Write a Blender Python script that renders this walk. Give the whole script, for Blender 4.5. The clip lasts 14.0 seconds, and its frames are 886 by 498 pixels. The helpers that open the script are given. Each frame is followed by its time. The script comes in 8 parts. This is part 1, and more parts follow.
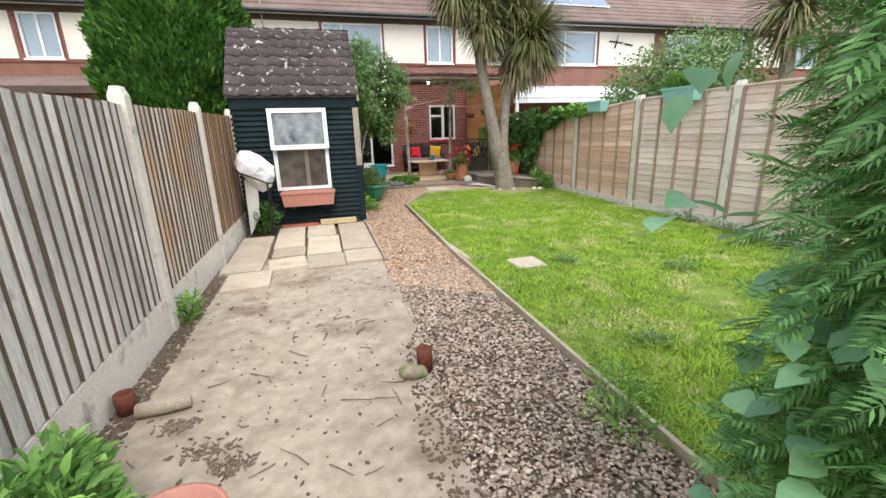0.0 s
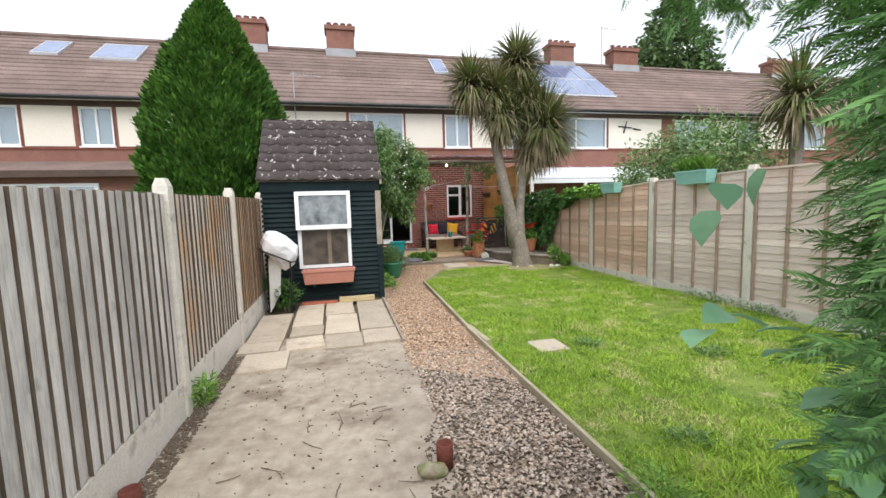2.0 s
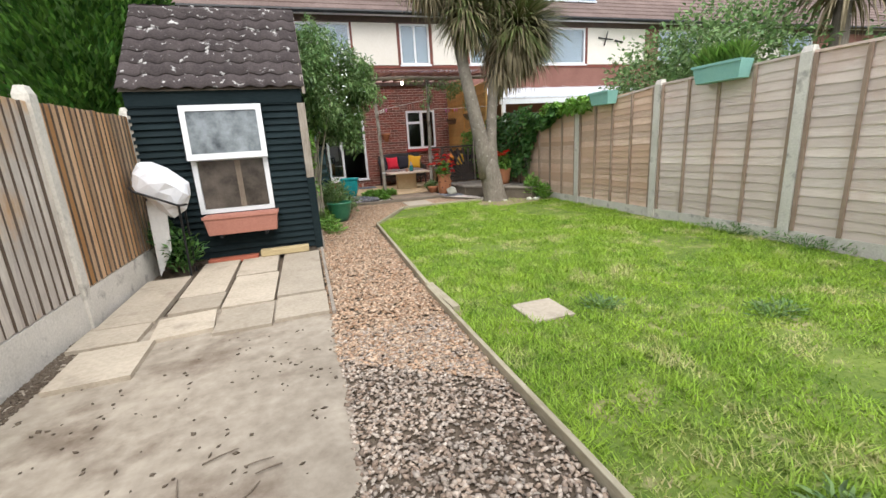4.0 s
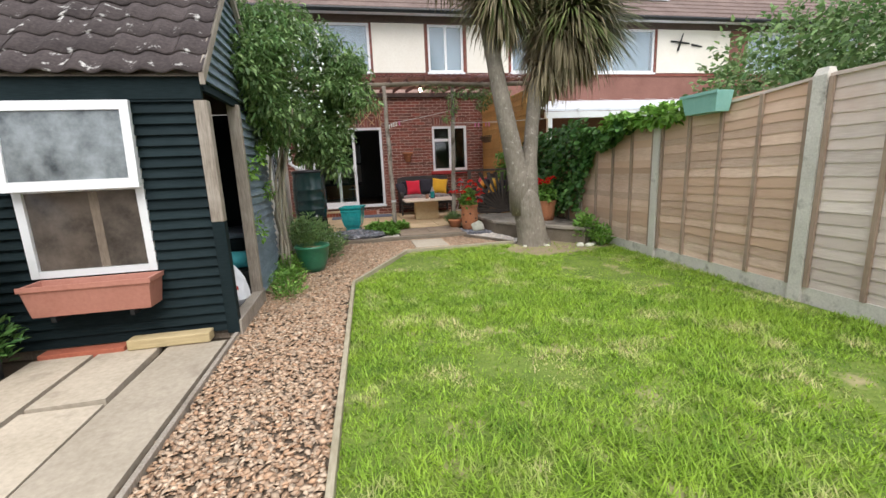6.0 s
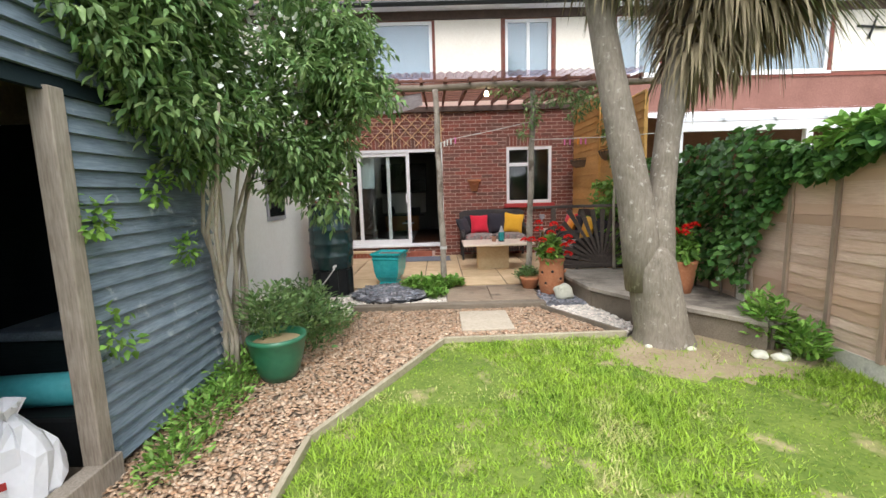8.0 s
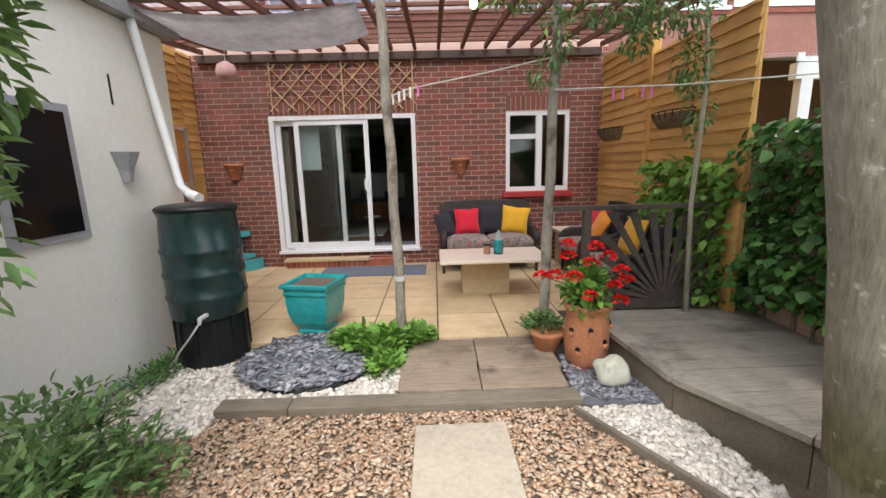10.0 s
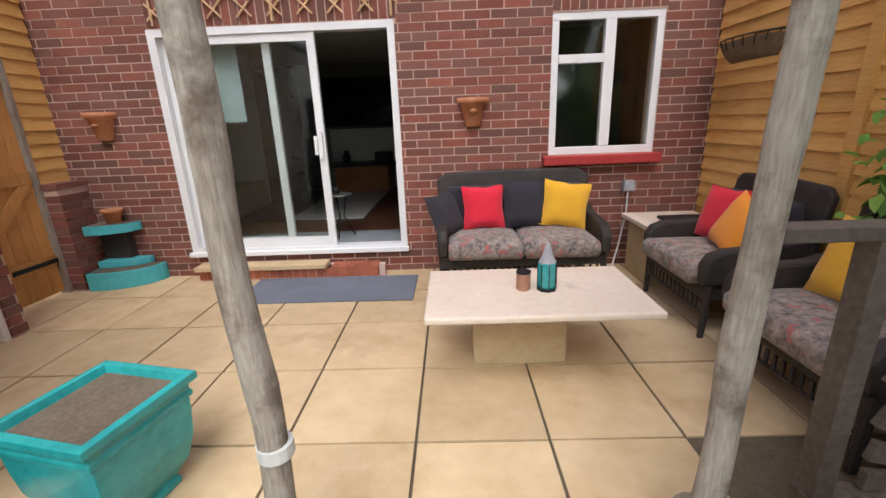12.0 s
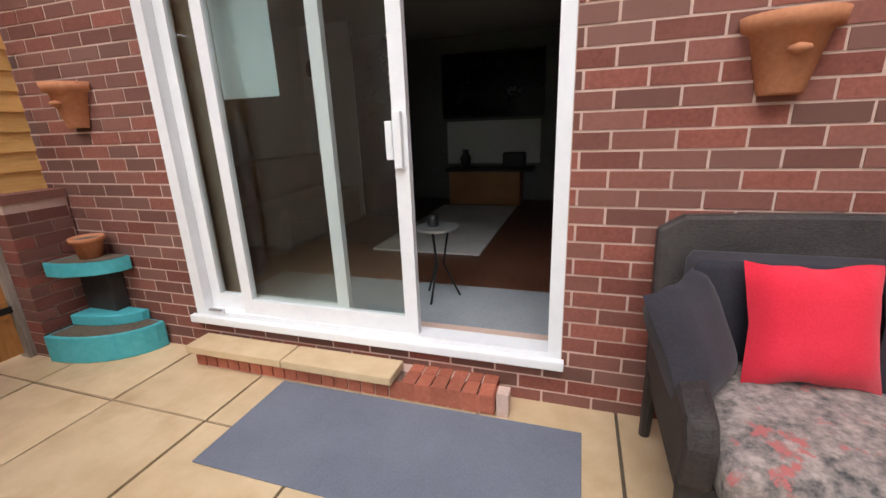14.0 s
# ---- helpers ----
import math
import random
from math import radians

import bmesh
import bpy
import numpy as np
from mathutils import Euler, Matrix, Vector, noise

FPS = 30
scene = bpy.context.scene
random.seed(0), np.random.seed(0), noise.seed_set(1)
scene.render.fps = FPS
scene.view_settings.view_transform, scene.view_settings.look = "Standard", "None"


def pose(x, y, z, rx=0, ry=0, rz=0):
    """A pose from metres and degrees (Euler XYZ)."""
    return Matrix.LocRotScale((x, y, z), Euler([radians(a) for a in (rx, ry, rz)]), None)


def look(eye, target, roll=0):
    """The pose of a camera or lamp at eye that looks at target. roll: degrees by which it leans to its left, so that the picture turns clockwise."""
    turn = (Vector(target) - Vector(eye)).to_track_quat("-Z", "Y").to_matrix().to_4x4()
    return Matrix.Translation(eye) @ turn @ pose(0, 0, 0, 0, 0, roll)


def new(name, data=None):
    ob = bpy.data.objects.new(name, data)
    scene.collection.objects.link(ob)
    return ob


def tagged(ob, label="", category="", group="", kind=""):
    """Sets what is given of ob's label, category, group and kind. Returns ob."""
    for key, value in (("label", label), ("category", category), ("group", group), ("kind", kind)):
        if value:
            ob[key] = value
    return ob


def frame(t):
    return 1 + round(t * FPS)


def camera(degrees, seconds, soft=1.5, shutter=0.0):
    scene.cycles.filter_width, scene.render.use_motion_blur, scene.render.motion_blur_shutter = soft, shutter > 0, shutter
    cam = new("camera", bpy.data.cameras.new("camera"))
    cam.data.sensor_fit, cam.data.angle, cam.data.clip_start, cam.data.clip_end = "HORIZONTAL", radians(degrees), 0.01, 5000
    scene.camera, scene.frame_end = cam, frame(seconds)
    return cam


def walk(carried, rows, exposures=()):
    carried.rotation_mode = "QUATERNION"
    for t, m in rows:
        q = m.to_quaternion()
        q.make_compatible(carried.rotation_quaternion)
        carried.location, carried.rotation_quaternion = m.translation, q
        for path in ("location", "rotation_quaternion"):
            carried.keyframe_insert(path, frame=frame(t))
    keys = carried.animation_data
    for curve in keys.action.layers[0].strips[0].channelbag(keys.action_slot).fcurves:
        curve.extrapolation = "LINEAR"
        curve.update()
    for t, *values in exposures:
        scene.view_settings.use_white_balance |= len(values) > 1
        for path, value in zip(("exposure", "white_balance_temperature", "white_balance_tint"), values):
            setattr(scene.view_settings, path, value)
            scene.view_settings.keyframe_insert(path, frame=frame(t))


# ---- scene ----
cam = camera(93.1, 14.0)
PATH = [
    (0, (0.431, 0.244, 1.473), (0.941, 2.1, 0.928), -1.7),
    (0.5, (0.42, 0.268, 1.529), (0.879, 2.195, 1.249), -1.1),
    (1, (0.417, 0.256, 1.584), (0.871, 2.2, 1.461), -1.3),
    (1.5, (0.42, 0.253, 1.587), (0.875, 2.199, 1.502), -1.4),
    (2, (0.401, 0.261, 1.556), (0.864, 2.196, 1.355), -1.7),
    (2.5, (0.371, 0.346, 1.391), (0.807, 2.204, 0.793), -2.5),
    (3, (0.506, 0.73, 1.292), (0.959, 2.597, 0.736), -3.7),
    (3.2, (0.568, 0.945, 1.275), (1.083, 2.806, 0.755), -3.6),
    (5.3, (1.718, 3.141, 1.3), (2.311, 4.993, 0.831), -3.5),
    (5.5, (1.803, 3.407, 1.32), (2.327, 5.282, 0.862), -3.4),
    (6, (2.088, 3.877, 1.32), (2.474, 5.8, 0.925), -2.4),
    (6.5, (2.349, 4.394, 1.352), (2.651, 6.347, 1.044), -2.8),
    (7, (2.5, 5.027, 1.355), (2.574, 6.988, 0.973), 0.2),
    (7.5, (2.633, 5.716, 1.382), (2.929, 7.669, 1.069), -1.6),
    (8, (2.781, 6.358, 1.431), (2.793, 8.34, 1.162), -1.6),
    (8.2, (2.817, 6.636, 1.436), (2.889, 8.614, 1.153), 0.3),
    (10.3, (3.192, 9.276, 1.56), (3.218, 11.237, 1.172), -1.7),
    (10.5, (3.219, 9.527, 1.534), (3.209, 11.494, 1.172), -0.7),
    (11, (3.229, 10.15, 1.454), (3.328, 12.091, 0.983), -2.0),
    (11.5, (3.289, 10.775, 1.507), (3.14, 12.707, 1.012), -2.4),
    (12, (3.332, 11.407, 1.478), (3.28, 13.321, 0.9), -2.2),
    (12.5, (3.305, 11.937, 1.533), (3.138, 13.842, 0.949), -0.5),
    (13, (3.22, 12.481, 1.521), (2.709, 14.287, 0.832), -0.9),
    (13.5, (3.043, 13.028, 1.421), (2.666, 14.905, 0.845), -0.4),
    (14, (2.912, 13.60, 1.372), (2.312, 15.422, 0.808), -2.1),
]
walk(cam, [(t, look(eye, to, roll)) for t, eye, to, roll in PATH], exposures=[(0, 1.36), (1.5, 1.14), (3.0, 1.22), (5.5, 1.12), (7.0, 1.33), (8.0, 1.56), (10.5, 1.55), (11.2, 1.74), (12.0, 1.78), (13.0, 1.74), (14.0, 1.93)])

# ---- light: a bright overcast afternoon ----
SUN_EL, SUN_AZ = 54.0, 178.0
world = bpy.data.worlds.new("overcast_sky")
scene.world = world
world.use_nodes = True
wn, wl = world.node_tree.nodes, world.node_tree.links
wn.clear()
w_out, w_bg = wn.new("ShaderNodeOutputWorld"), wn.new("ShaderNodeBackground")
w_sky, w_noise, w_ramp, w_mix = (wn.new("ShaderNodeTexSky"), wn.new("ShaderNodeTexNoise"),
                                 wn.new("ShaderNodeValToRGB"), wn.new("ShaderNodeMixRGB"))
w_gain = wn.new("ShaderNodeMixRGB")
w_gain.blend_type, w_gain.inputs[0].default_value, w_gain.inputs[2].default_value = "MULTIPLY", 1.0, (0.1, 0.1, 0.1, 1)
w_sky.sky_type, w_sky.sun_disc = "NISHITA", False
w_sky.sun_elevation, w_sky.sun_rotation = radians(SUN_EL), radians(SUN_AZ)
w_tex, w_map = wn.new("ShaderNodeTexCoord"), wn.new("ShaderNodeMapping")
w_map.inputs["Scale"].default_value = (1.0, 1.0, 2.6)
w_noise.inputs["Scale"].default_value, w_noise.inputs["Detail"].default_value = 2.6, 6
w_ramp.color_ramp.elements[0].position, w_ramp.color_ramp.elements[0].color = 0.30, (0.60, 0.635, 0.73, 1)
w_ramp.color_ramp.elements[1].position, w_ramp.color_ramp.elements[1].color = 0.62, (0.91, 0.93, 0.985, 1)
w_mix.inputs[0].default_value = 0.9
w_bg.inputs["Strength"].default_value = 0.80
wl.new(w_tex.outputs["Generated"], w_map.inputs["Vector"])
wl.new(w_map.outputs[0], w_noise.inputs["Vector"])
wl.new(w_noise.outputs["Fac"], w_ramp.inputs["Fac"])
wl.new(w_sky.outputs[0], w_gain.inputs[1])
wl.new(w_gain.outputs[0], w_mix.inputs[1])
wl.new(w_ramp.outputs[0], w_mix.inputs[2])
wl.new(w_mix.outputs[0], w_bg.inputs["Color"])
wl.new(w_bg.outputs[0], w_out.inputs["Surface"])

sun = new("sun", bpy.data.lights.new("sun", "SUN"))
sun.data.energy, sun.data.angle, sun.data.color = 1.4, radians(45), (1.0, 0.98, 0.955)
_az, _el = radians(SUN_AZ), radians(SUN_EL)
sun.matrix_world = look(Vector((math.sin(_az) * math.cos(_el), math.cos(_az) * math.cos(_el), math.sin(_el))) * 30, (0, 0, 0))

# ---- materials ----
def ramp(nt, fac, stops):
    r = nt.nodes.new("ShaderNodeValToRGB")
    els = r.color_ramp.elements
    while len(els) < len(stops):
        els.new(0.5)
    for e, (p, c) in zip(els, stops):
        e.position, e.color = p, (*c, 1)
    nt.links.new(fac, r.inputs["Fac"])
    return r.outputs["Color"]


def mixed(nt, fac, a, b, kind="MIX"):
    m = nt.nodes.new("ShaderNodeMixRGB")
    m.blend_type = kind
    for i, v in enumerate((fac, a, b)):
        if hasattr(v, "default_value") or isinstance(v, bpy.types.NodeSocket):
            nt.links.new(v, m.inputs[i])
        else:
            m.inputs[i].default_value = v if i == 0 else (*v, 1)
    return m.outputs["Color"]


def noise_of(nt, scale, stretch=(1, 1, 1), detail=5, kind="noise", local=False):
    if local:
        c = nt.nodes.new("ShaderNodeTexCoord").outputs["Object"]
    else:
        c = nt.nodes.new("ShaderNodeNewGeometry").outputs["Position"]
    m = nt.nodes.new("ShaderNodeMapping")
    m.inputs["Scale"].default_value = stretch
    nt.links.new(c, m.inputs["Vector"])
    if kind == "voronoi":
        n = nt.nodes.new("ShaderNodeTexVoronoi")
        out = n.outputs["Distance"]
    else:
        n = nt.nodes.new("ShaderNodeTexNoise")
        n.inputs["Detail"].default_value = detail
        n.inputs["Roughness"].default_value = 0.62
        out = n.outputs["Fac"]
    n.inputs["Scale"].default_value = scale
    nt.links.new(m.outputs[0], n.inputs["Vector"])
    return out


def surface(name, a, b, big=1.5, fine=40, stretch=(1, 1, 1), rough=0.8, bump=0.3, depth=0.004, vary=0.0, island=0.0,
            stain=None, stain_at=(0.55, 0.7), stain_scale=2.0, metal=0.0, spec=0.3, hue=None, shine=None, through_light=0.0, soft_cloth=0.0):
    """Two colours mixed by a broad and a fine noise, with stains, relief and piece-to-piece variation."""
    m = bpy.data.materials.new(name)
    m.use_nodes = True
    nt = m.node_tree
    p = nt.nodes["Principled BSDF"]
    n1, n2 = noise_of(nt, big), noise_of(nt, fine, stretch)
    f = mixed(nt, 0.5, n1, n2)
    col = ramp(nt, f, [(0.36, a), (0.64, b)])
    if stain:
        n3 = noise_of(nt, stain_scale, detail=8)
        s = ramp(nt, n3, [(stain_at[0], (0, 0, 0)), (stain_at[1], (1, 1, 1))])
        col = mixed(nt, s, col, stain)
    if vary or island:
        if island:
            r = nt.nodes.new("ShaderNodeNewGeometry").outputs["Random Per Island"]
        else:
            r = nt.nodes.new("ShaderNodeObjectInfo").outputs["Random"]
        k = island or vary
        if hue:
            col = mixed(nt, ramp(nt, r, [(0.15, (0, 0, 0)), (0.95, (1, 1, 1))]), col, hue)
            r2 = nt.nodes.new("ShaderNodeMath")
            r2.operation = "FRACT"
            mul = nt.nodes.new("ShaderNodeMath")
            mul.operation, mul.inputs[1].default_value = "MULTIPLY", 7.31
            nt.links.new(r, mul.inputs[0])
            nt.links.new(mul.outputs[0], r2.inputs[0])
            r = r2.outputs[0]
        g = ramp(nt, r, [(0.0, (1 - k,) * 3), (1.0, (1 + k,) * 3)])
        col = mixed(nt, 1.0, col, g, "MULTIPLY")
    nt.links.new(col, p.inputs["Base Color"])
    p.inputs["Roughness"].default_value = rough
    p.inputs["Metallic"].default_value = metal
    p.inputs["Specular IOR Level"].default_value = spec
    if shine:
        nt.links.new(ramp(nt, n1, [(0.3, (shine[0],) * 3), (0.7, (shine[1],) * 3)]), p.inputs["Roughness"])
    if soft_cloth:
        p.inputs["Sheen Weight"].default_value = soft_cloth
    if bump:
        bn = nt.nodes.new("ShaderNodeBump")
        bn.inputs["Strength"].default_value, bn.inputs["Distance"].default_value = bump, depth
        nt.links.new(f, bn.inputs["Height"])
        nt.links.new(bn.outputs[0], p.inputs["Normal"])
    if through_light:
        out = nt.nodes["Material Output"]
        tr = nt.nodes.new("ShaderNodeBsdfTranslucent")
        nt.links.new(col, tr.inputs["Color"])
        mx = nt.nodes.new("ShaderNodeMixShader")
        mx.inputs[0].default_value = through_light
        nt.links.new(p.outputs[0], mx.inputs[1])
        nt.links.new(tr.outputs[0], mx.inputs[2])
        nt.links.new(mx.outputs[0], out.inputs["Surface"])
    return m


def glass(name, tint=(0.92, 0.95, 0.94), ior=1.5, veil=0.0):
    m = bpy.data.materials.new(name)
    m.use_nodes = True
    nt = m.node_tree
    nt.nodes.remove(nt.nodes["Principled BSDF"])
    t, g, f, mx = (nt.nodes.new("ShaderNodeBsdfTransparent"), nt.nodes.new("ShaderNodeBsdfGlossy"),
                   nt.nodes.new("ShaderNodeLayerWeight"), nt.nodes.new("ShaderNodeMixShader"))
    pw, sc = nt.nodes.new("ShaderNodeMath"), nt.nodes.new("ShaderNodeMath")
    head_on = ((ior - 1) / (ior + 1)) ** 2
    pw.operation, pw.inputs[1].default_value = "POWER", 5.0
    sc.operation, sc.inputs[1].default_value, sc.inputs[2].default_value = "MULTIPLY_ADD", 1 - head_on, head_on
    t.inputs["Color"].default_value = (*tint, 1)
    g.inputs["Roughness"].default_value, f.inputs["Blend"].default_value = 0.01, 0.5
    nt.links.new(f.outputs["Facing"], pw.inputs[0])
    nt.links.new(pw.outputs[0], sc.inputs[0])
    nt.links.new(sc.outputs[0], mx.inputs[0])
    nt.links.new(t.outputs[0], mx.inputs[1])
    nt.links.new(g.outputs[0], mx.inputs[2])
    last = mx.outputs[0]
    if veil:
        d, m2 = nt.nodes.new("ShaderNodeBsdfDiffuse"), nt.nodes.new("ShaderNodeMixShader")
        d.inputs["Color"].default_value = (0.75, 0.78, 0.8, 1)
        m2.inputs[0].default_value = veil
        nt.links.new(last, m2.inputs[1])
        nt.links.new(d.outputs[0], m2.inputs[2])
        last = m2.outputs[0]
    nt.links.new(last, nt.nodes["Material Output"].inputs["Surface"])
    return m


def glow(name, colour, strength):
    m = bpy.data.materials.new(name)
    m.use_nodes = True
    p = m.node_tree.nodes["Principled BSDF"]
    p.inputs["Emission Color"].default_value, p.inputs["Emission Strength"].default_value = (*colour, 1), strength
    return m


M_SOIL = surface("soil", (0.09, 0.065, 0.045), (0.19, 0.15, 0.11), 2, 60, bump=0.8, depth=0.02)
M_LAWN = surface("lawn_ground", (0.07, 0.13, 0.015), (0.20, 0.26, 0.05), 2.5, 30, bump=0.8, depth=0.02,
                 stain=(0.36, 0.31, 0.16), stain_at=(0.56, 0.68), stain_scale=3.0)
M_BLADE = surface("grass_blade", (0.085, 0.215, 0.014), (0.40, 0.55, 0.055), 1.5, 5, bump=0, rough=0.6, island=0.34, hue=(0.34, 0.50, 0.07), through_light=0.32, stain=(0.66, 0.58, 0.31), stain_at=(0.53, 0.63), stain_scale=2.0)
M_FIELD = surface("far_ground", (0.10, 0.14, 0.05), (0.17, 0.18, 0.09), 0.3, 5, bump=0.5, depth=0.03)
M_CONCRETE = surface("old_concrete", (0.245, 0.205, 0.158), (0.45, 0.39, 0.31), 0.9, 9, rough=0.9, bump=0.3, depth=0.005,
                     stain=(0.15, 0.11, 0.078), stain_at=(0.53, 0.70), stain_scale=1.7)
M_POSTCON = surface("post_concrete", (0.52, 0.49, 0.43), (0.74, 0.70, 0.63), 2.5, 60, rough=0.9, bump=0.3, depth=0.003,
                    stain=(0.28, 0.26, 0.22), stain_scale=5)
M_OLDSLAB = surface("weathered_slab", (0.37, 0.315, 0.24), (0.52, 0.45, 0.355), 2, 30, rough=0.9, bump=0.25, depth=0.003, vary=0.15,
                    stain=(0.28, 0.23, 0.18), stain_at=(0.58, 0.75), stain_scale=3)
M_PATIO = surface("patio_slab", (0.52, 0.375, 0.215), (0.66, 0.505, 0.315), 1.3, 6, rough=0.75, bump=0.1, depth=0.002, vary=0.09,
                  stain=(0.42, 0.28, 0.15), stain_at=(0.55, 0.76), stain_scale=1.6)
M_DAMP = surface("damp_paving", (0.22, 0.165, 0.12), (0.38, 0.30, 0.22), 2, 25, stretch=(0.3, 2, 1), rough=0.55, bump=0.3, depth=0.004, vary=0.2,
                 stain=(0.10, 0.08, 0.06), stain_scale=3, shine=(0.35, 0.8))
M_JOINT = surface("paving_joint", (0.09, 0.07, 0.045), (0.15, 0.12, 0.08), 5, 60, bump=0.5, depth=0.004)
M_CHIP = surface("bark_and_gravel", (0.38, 0.215, 0.12), (0.56, 0.37, 0.24), 2, 30, rough=0.85, bump=0.2, island=0.28, hue=(0.58, 0.45, 0.33))
M_CHIPDARK = surface("dirty_gravel", (0.27, 0.19, 0.135), (0.50, 0.385, 0.295), 1.6, 20, rough=0.85, bump=0.2, island=0.36, hue=(0.50, 0.43, 0.36), stain=(0.13, 0.095, 0.07), stain_at=(0.5, 0.66), stain_scale=2.4)
M_PEBBLE = surface("pale_pebble", (0.56, 0.51, 0.44), (0.76, 0.72, 0.65), 3, 40, rough=0.8, bump=0.15, island=0.32, hue=(0.70, 0.62, 0.54))
M_SLATE = surface("slate_chip", (0.15, 0.165, 0.195), (0.31, 0.33, 0.37), 3, 40, rough=0.55, bump=0.2, island=0.45, hue=(0.38, 0.36, 0.38))
M_SLEEPER = surface("sleeper_wood", (0.14, 0.115, 0.085), (0.30, 0.25, 0.19), 2, 14, stretch=(0.6, 8, 8), rough=0.85, bump=0.6, depth=0.006, vary=0.15)
M_DECK = surface("grey_deck_board", (0.23, 0.20, 0.165), (0.43, 0.385, 0.32), 1.8, 12, stretch=(0.7, 9, 9), rough=0.75, bump=0.5, depth=0.004, vary=0.15,
                 stain=(0.11, 0.095, 0.08), stain_at=(0.5, 0.7), stain_scale=2.5)
M_EDGE = surface("edging_board", (0.28, 0.24, 0.16), (0.46, 0.41, 0.30), 2, 10, stretch=(6, 1, 6), rough=0.85, bump=0.4, depth=0.004)
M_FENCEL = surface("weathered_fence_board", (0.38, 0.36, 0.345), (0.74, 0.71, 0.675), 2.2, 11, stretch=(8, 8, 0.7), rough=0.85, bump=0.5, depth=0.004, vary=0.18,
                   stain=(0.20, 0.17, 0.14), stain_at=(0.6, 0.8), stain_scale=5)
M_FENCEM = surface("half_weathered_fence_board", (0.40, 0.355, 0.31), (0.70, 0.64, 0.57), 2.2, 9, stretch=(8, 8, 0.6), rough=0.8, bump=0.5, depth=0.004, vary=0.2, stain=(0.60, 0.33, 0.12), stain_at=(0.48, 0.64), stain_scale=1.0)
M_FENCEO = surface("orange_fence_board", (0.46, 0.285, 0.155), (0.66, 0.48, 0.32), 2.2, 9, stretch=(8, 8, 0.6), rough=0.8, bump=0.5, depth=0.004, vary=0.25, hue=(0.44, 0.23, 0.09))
M_LAP = surface("lap_fence_board", (0.55, 0.445, 0.385), (0.80, 0.70, 0.63), 1.0, 9, stretch=(8, 0.7, 11), rough=0.85, bump=0.6, depth=0.005, vary=0.12, hue=(0.66, 0.55, 0.48), stain=(0.57, 0.40, 0.32), stain_at=(0.52, 0.72), stain_scale=1.1)
M_BATTEN = surface("fence_batten", (0.27, 0.19, 0.14), (0.40, 0.30, 0.23), 2, 12, stretch=(8, 8, 0.8), rough=0.85, bump=0.4, depth=0.003, vary=0.12)
M_GOLD = surface("golden_cladding", (0.55, 0.29, 0.075), (0.72, 0.44, 0.16), 1.6, 9, stretch=(9, 0.8, 9), rough=0.55, bump=0.35, depth=0.003, vary=0.12)
M_GATE = surface("orange_brown_gate", (0.42, 0.185, 0.05), (0.60, 0.30, 0.10), 1.6, 9, stretch=(9, 9, 0.8), rough=0.55, bump=0.35, depth=0.003, vary=0.12)
M_SHED = surface("dark_green_shiplap", (0.006, 0.013, 0.015), (0.017, 0.028, 0.031), 2, 16, stretch=(0.6, 8, 8), spec=0.12, rough=0.75, bump=0.4, depth=0.004, vary=0.2)
# paler blue than the front: sky light and its highlights put into the colour
M_SHEDSIDE = surface("skylit_blue_shiplap", (0.10, 0.14, 0.175), (0.27, 0.335, 0.395), 2, 14, stretch=(8, 0.6, 8), rough=0.5, bump=0.4, depth=0.004, vary=0.2,
                     stain=(0.42, 0.47, 0.51), stain_at=(0.60, 0.70), stain_scale=7)
M_OLDWOOD = surface("bare_weathered_timber", (0.20, 0.165, 0.13), (0.42, 0.37, 0.31), 2, 12, stretch=(8, 8, 0.7), rough=0.85, bump=0.5, depth=0.004)
M_POLE = surface("grey_round_pole", (0.20, 0.165, 0.13), (0.44, 0.395, 0.34), 3.0, 16, stretch=(7, 7, 0.7), rough=0.8, bump=0.5, depth=0.004,
                 stain=(0.13, 0.10, 0.075), stain_at=(0.52, 0.64), stain_scale=4)
M_TILE = surface("shed_roof_tile", (0.042, 0.033, 0.033), (0.098, 0.079, 0.076), 3, 40, rough=0.9, bump=0.5, depth=0.004, vary=0.15,
                 stain=(0.60, 0.58, 0.55), stain_at=(0.60, 0.66), stain_scale=9)
M_ROOF = surface("brown_roof_tile", (0.12, 0.082, 0.070), (0.22, 0.16, 0.14), 1.0, 14, stretch=(1, 1, 1), rough=0.9, bump=0.4, depth=0.01, vary=0.12,
                 stain=(0.12, 0.09, 0.075), stain_at=(0.55, 0.75), stain_scale=0.8)
M_BRICK = surface("red_brown_brick", (0.175, 0.052, 0.038), (0.30, 0.10, 0.072), 2.5, 60, rough=0.85, bump=0.4, depth=0.004, vary=0.22, hue=(0.17, 0.082, 0.064))
M_BRICKRED = surface("red_brick", (0.30, 0.085, 0.05), (0.42, 0.14, 0.085), 2.5, 60, rough=0.85, bump=0.4, depth=0.004, vary=0.2)
M_BRICKFAR = surface("far_brick", (0.18, 0.082, 0.064), (0.275, 0.135, 0.105), 1.5, 30, rough=0.9, bump=0.3, depth=0.005)
M_MORTAR = surface("mortar", (0.50, 0.345, 0.28), (0.63, 0.46, 0.385), 3, 70, rough=0.95, bump=0.4, depth=0.003)
M_CREAM = surface("cream_render", (0.70, 0.64, 0.55), (0.78, 0.73, 0.65), 0.8, 30, rough=0.9, bump=0.2, depth=0.003)
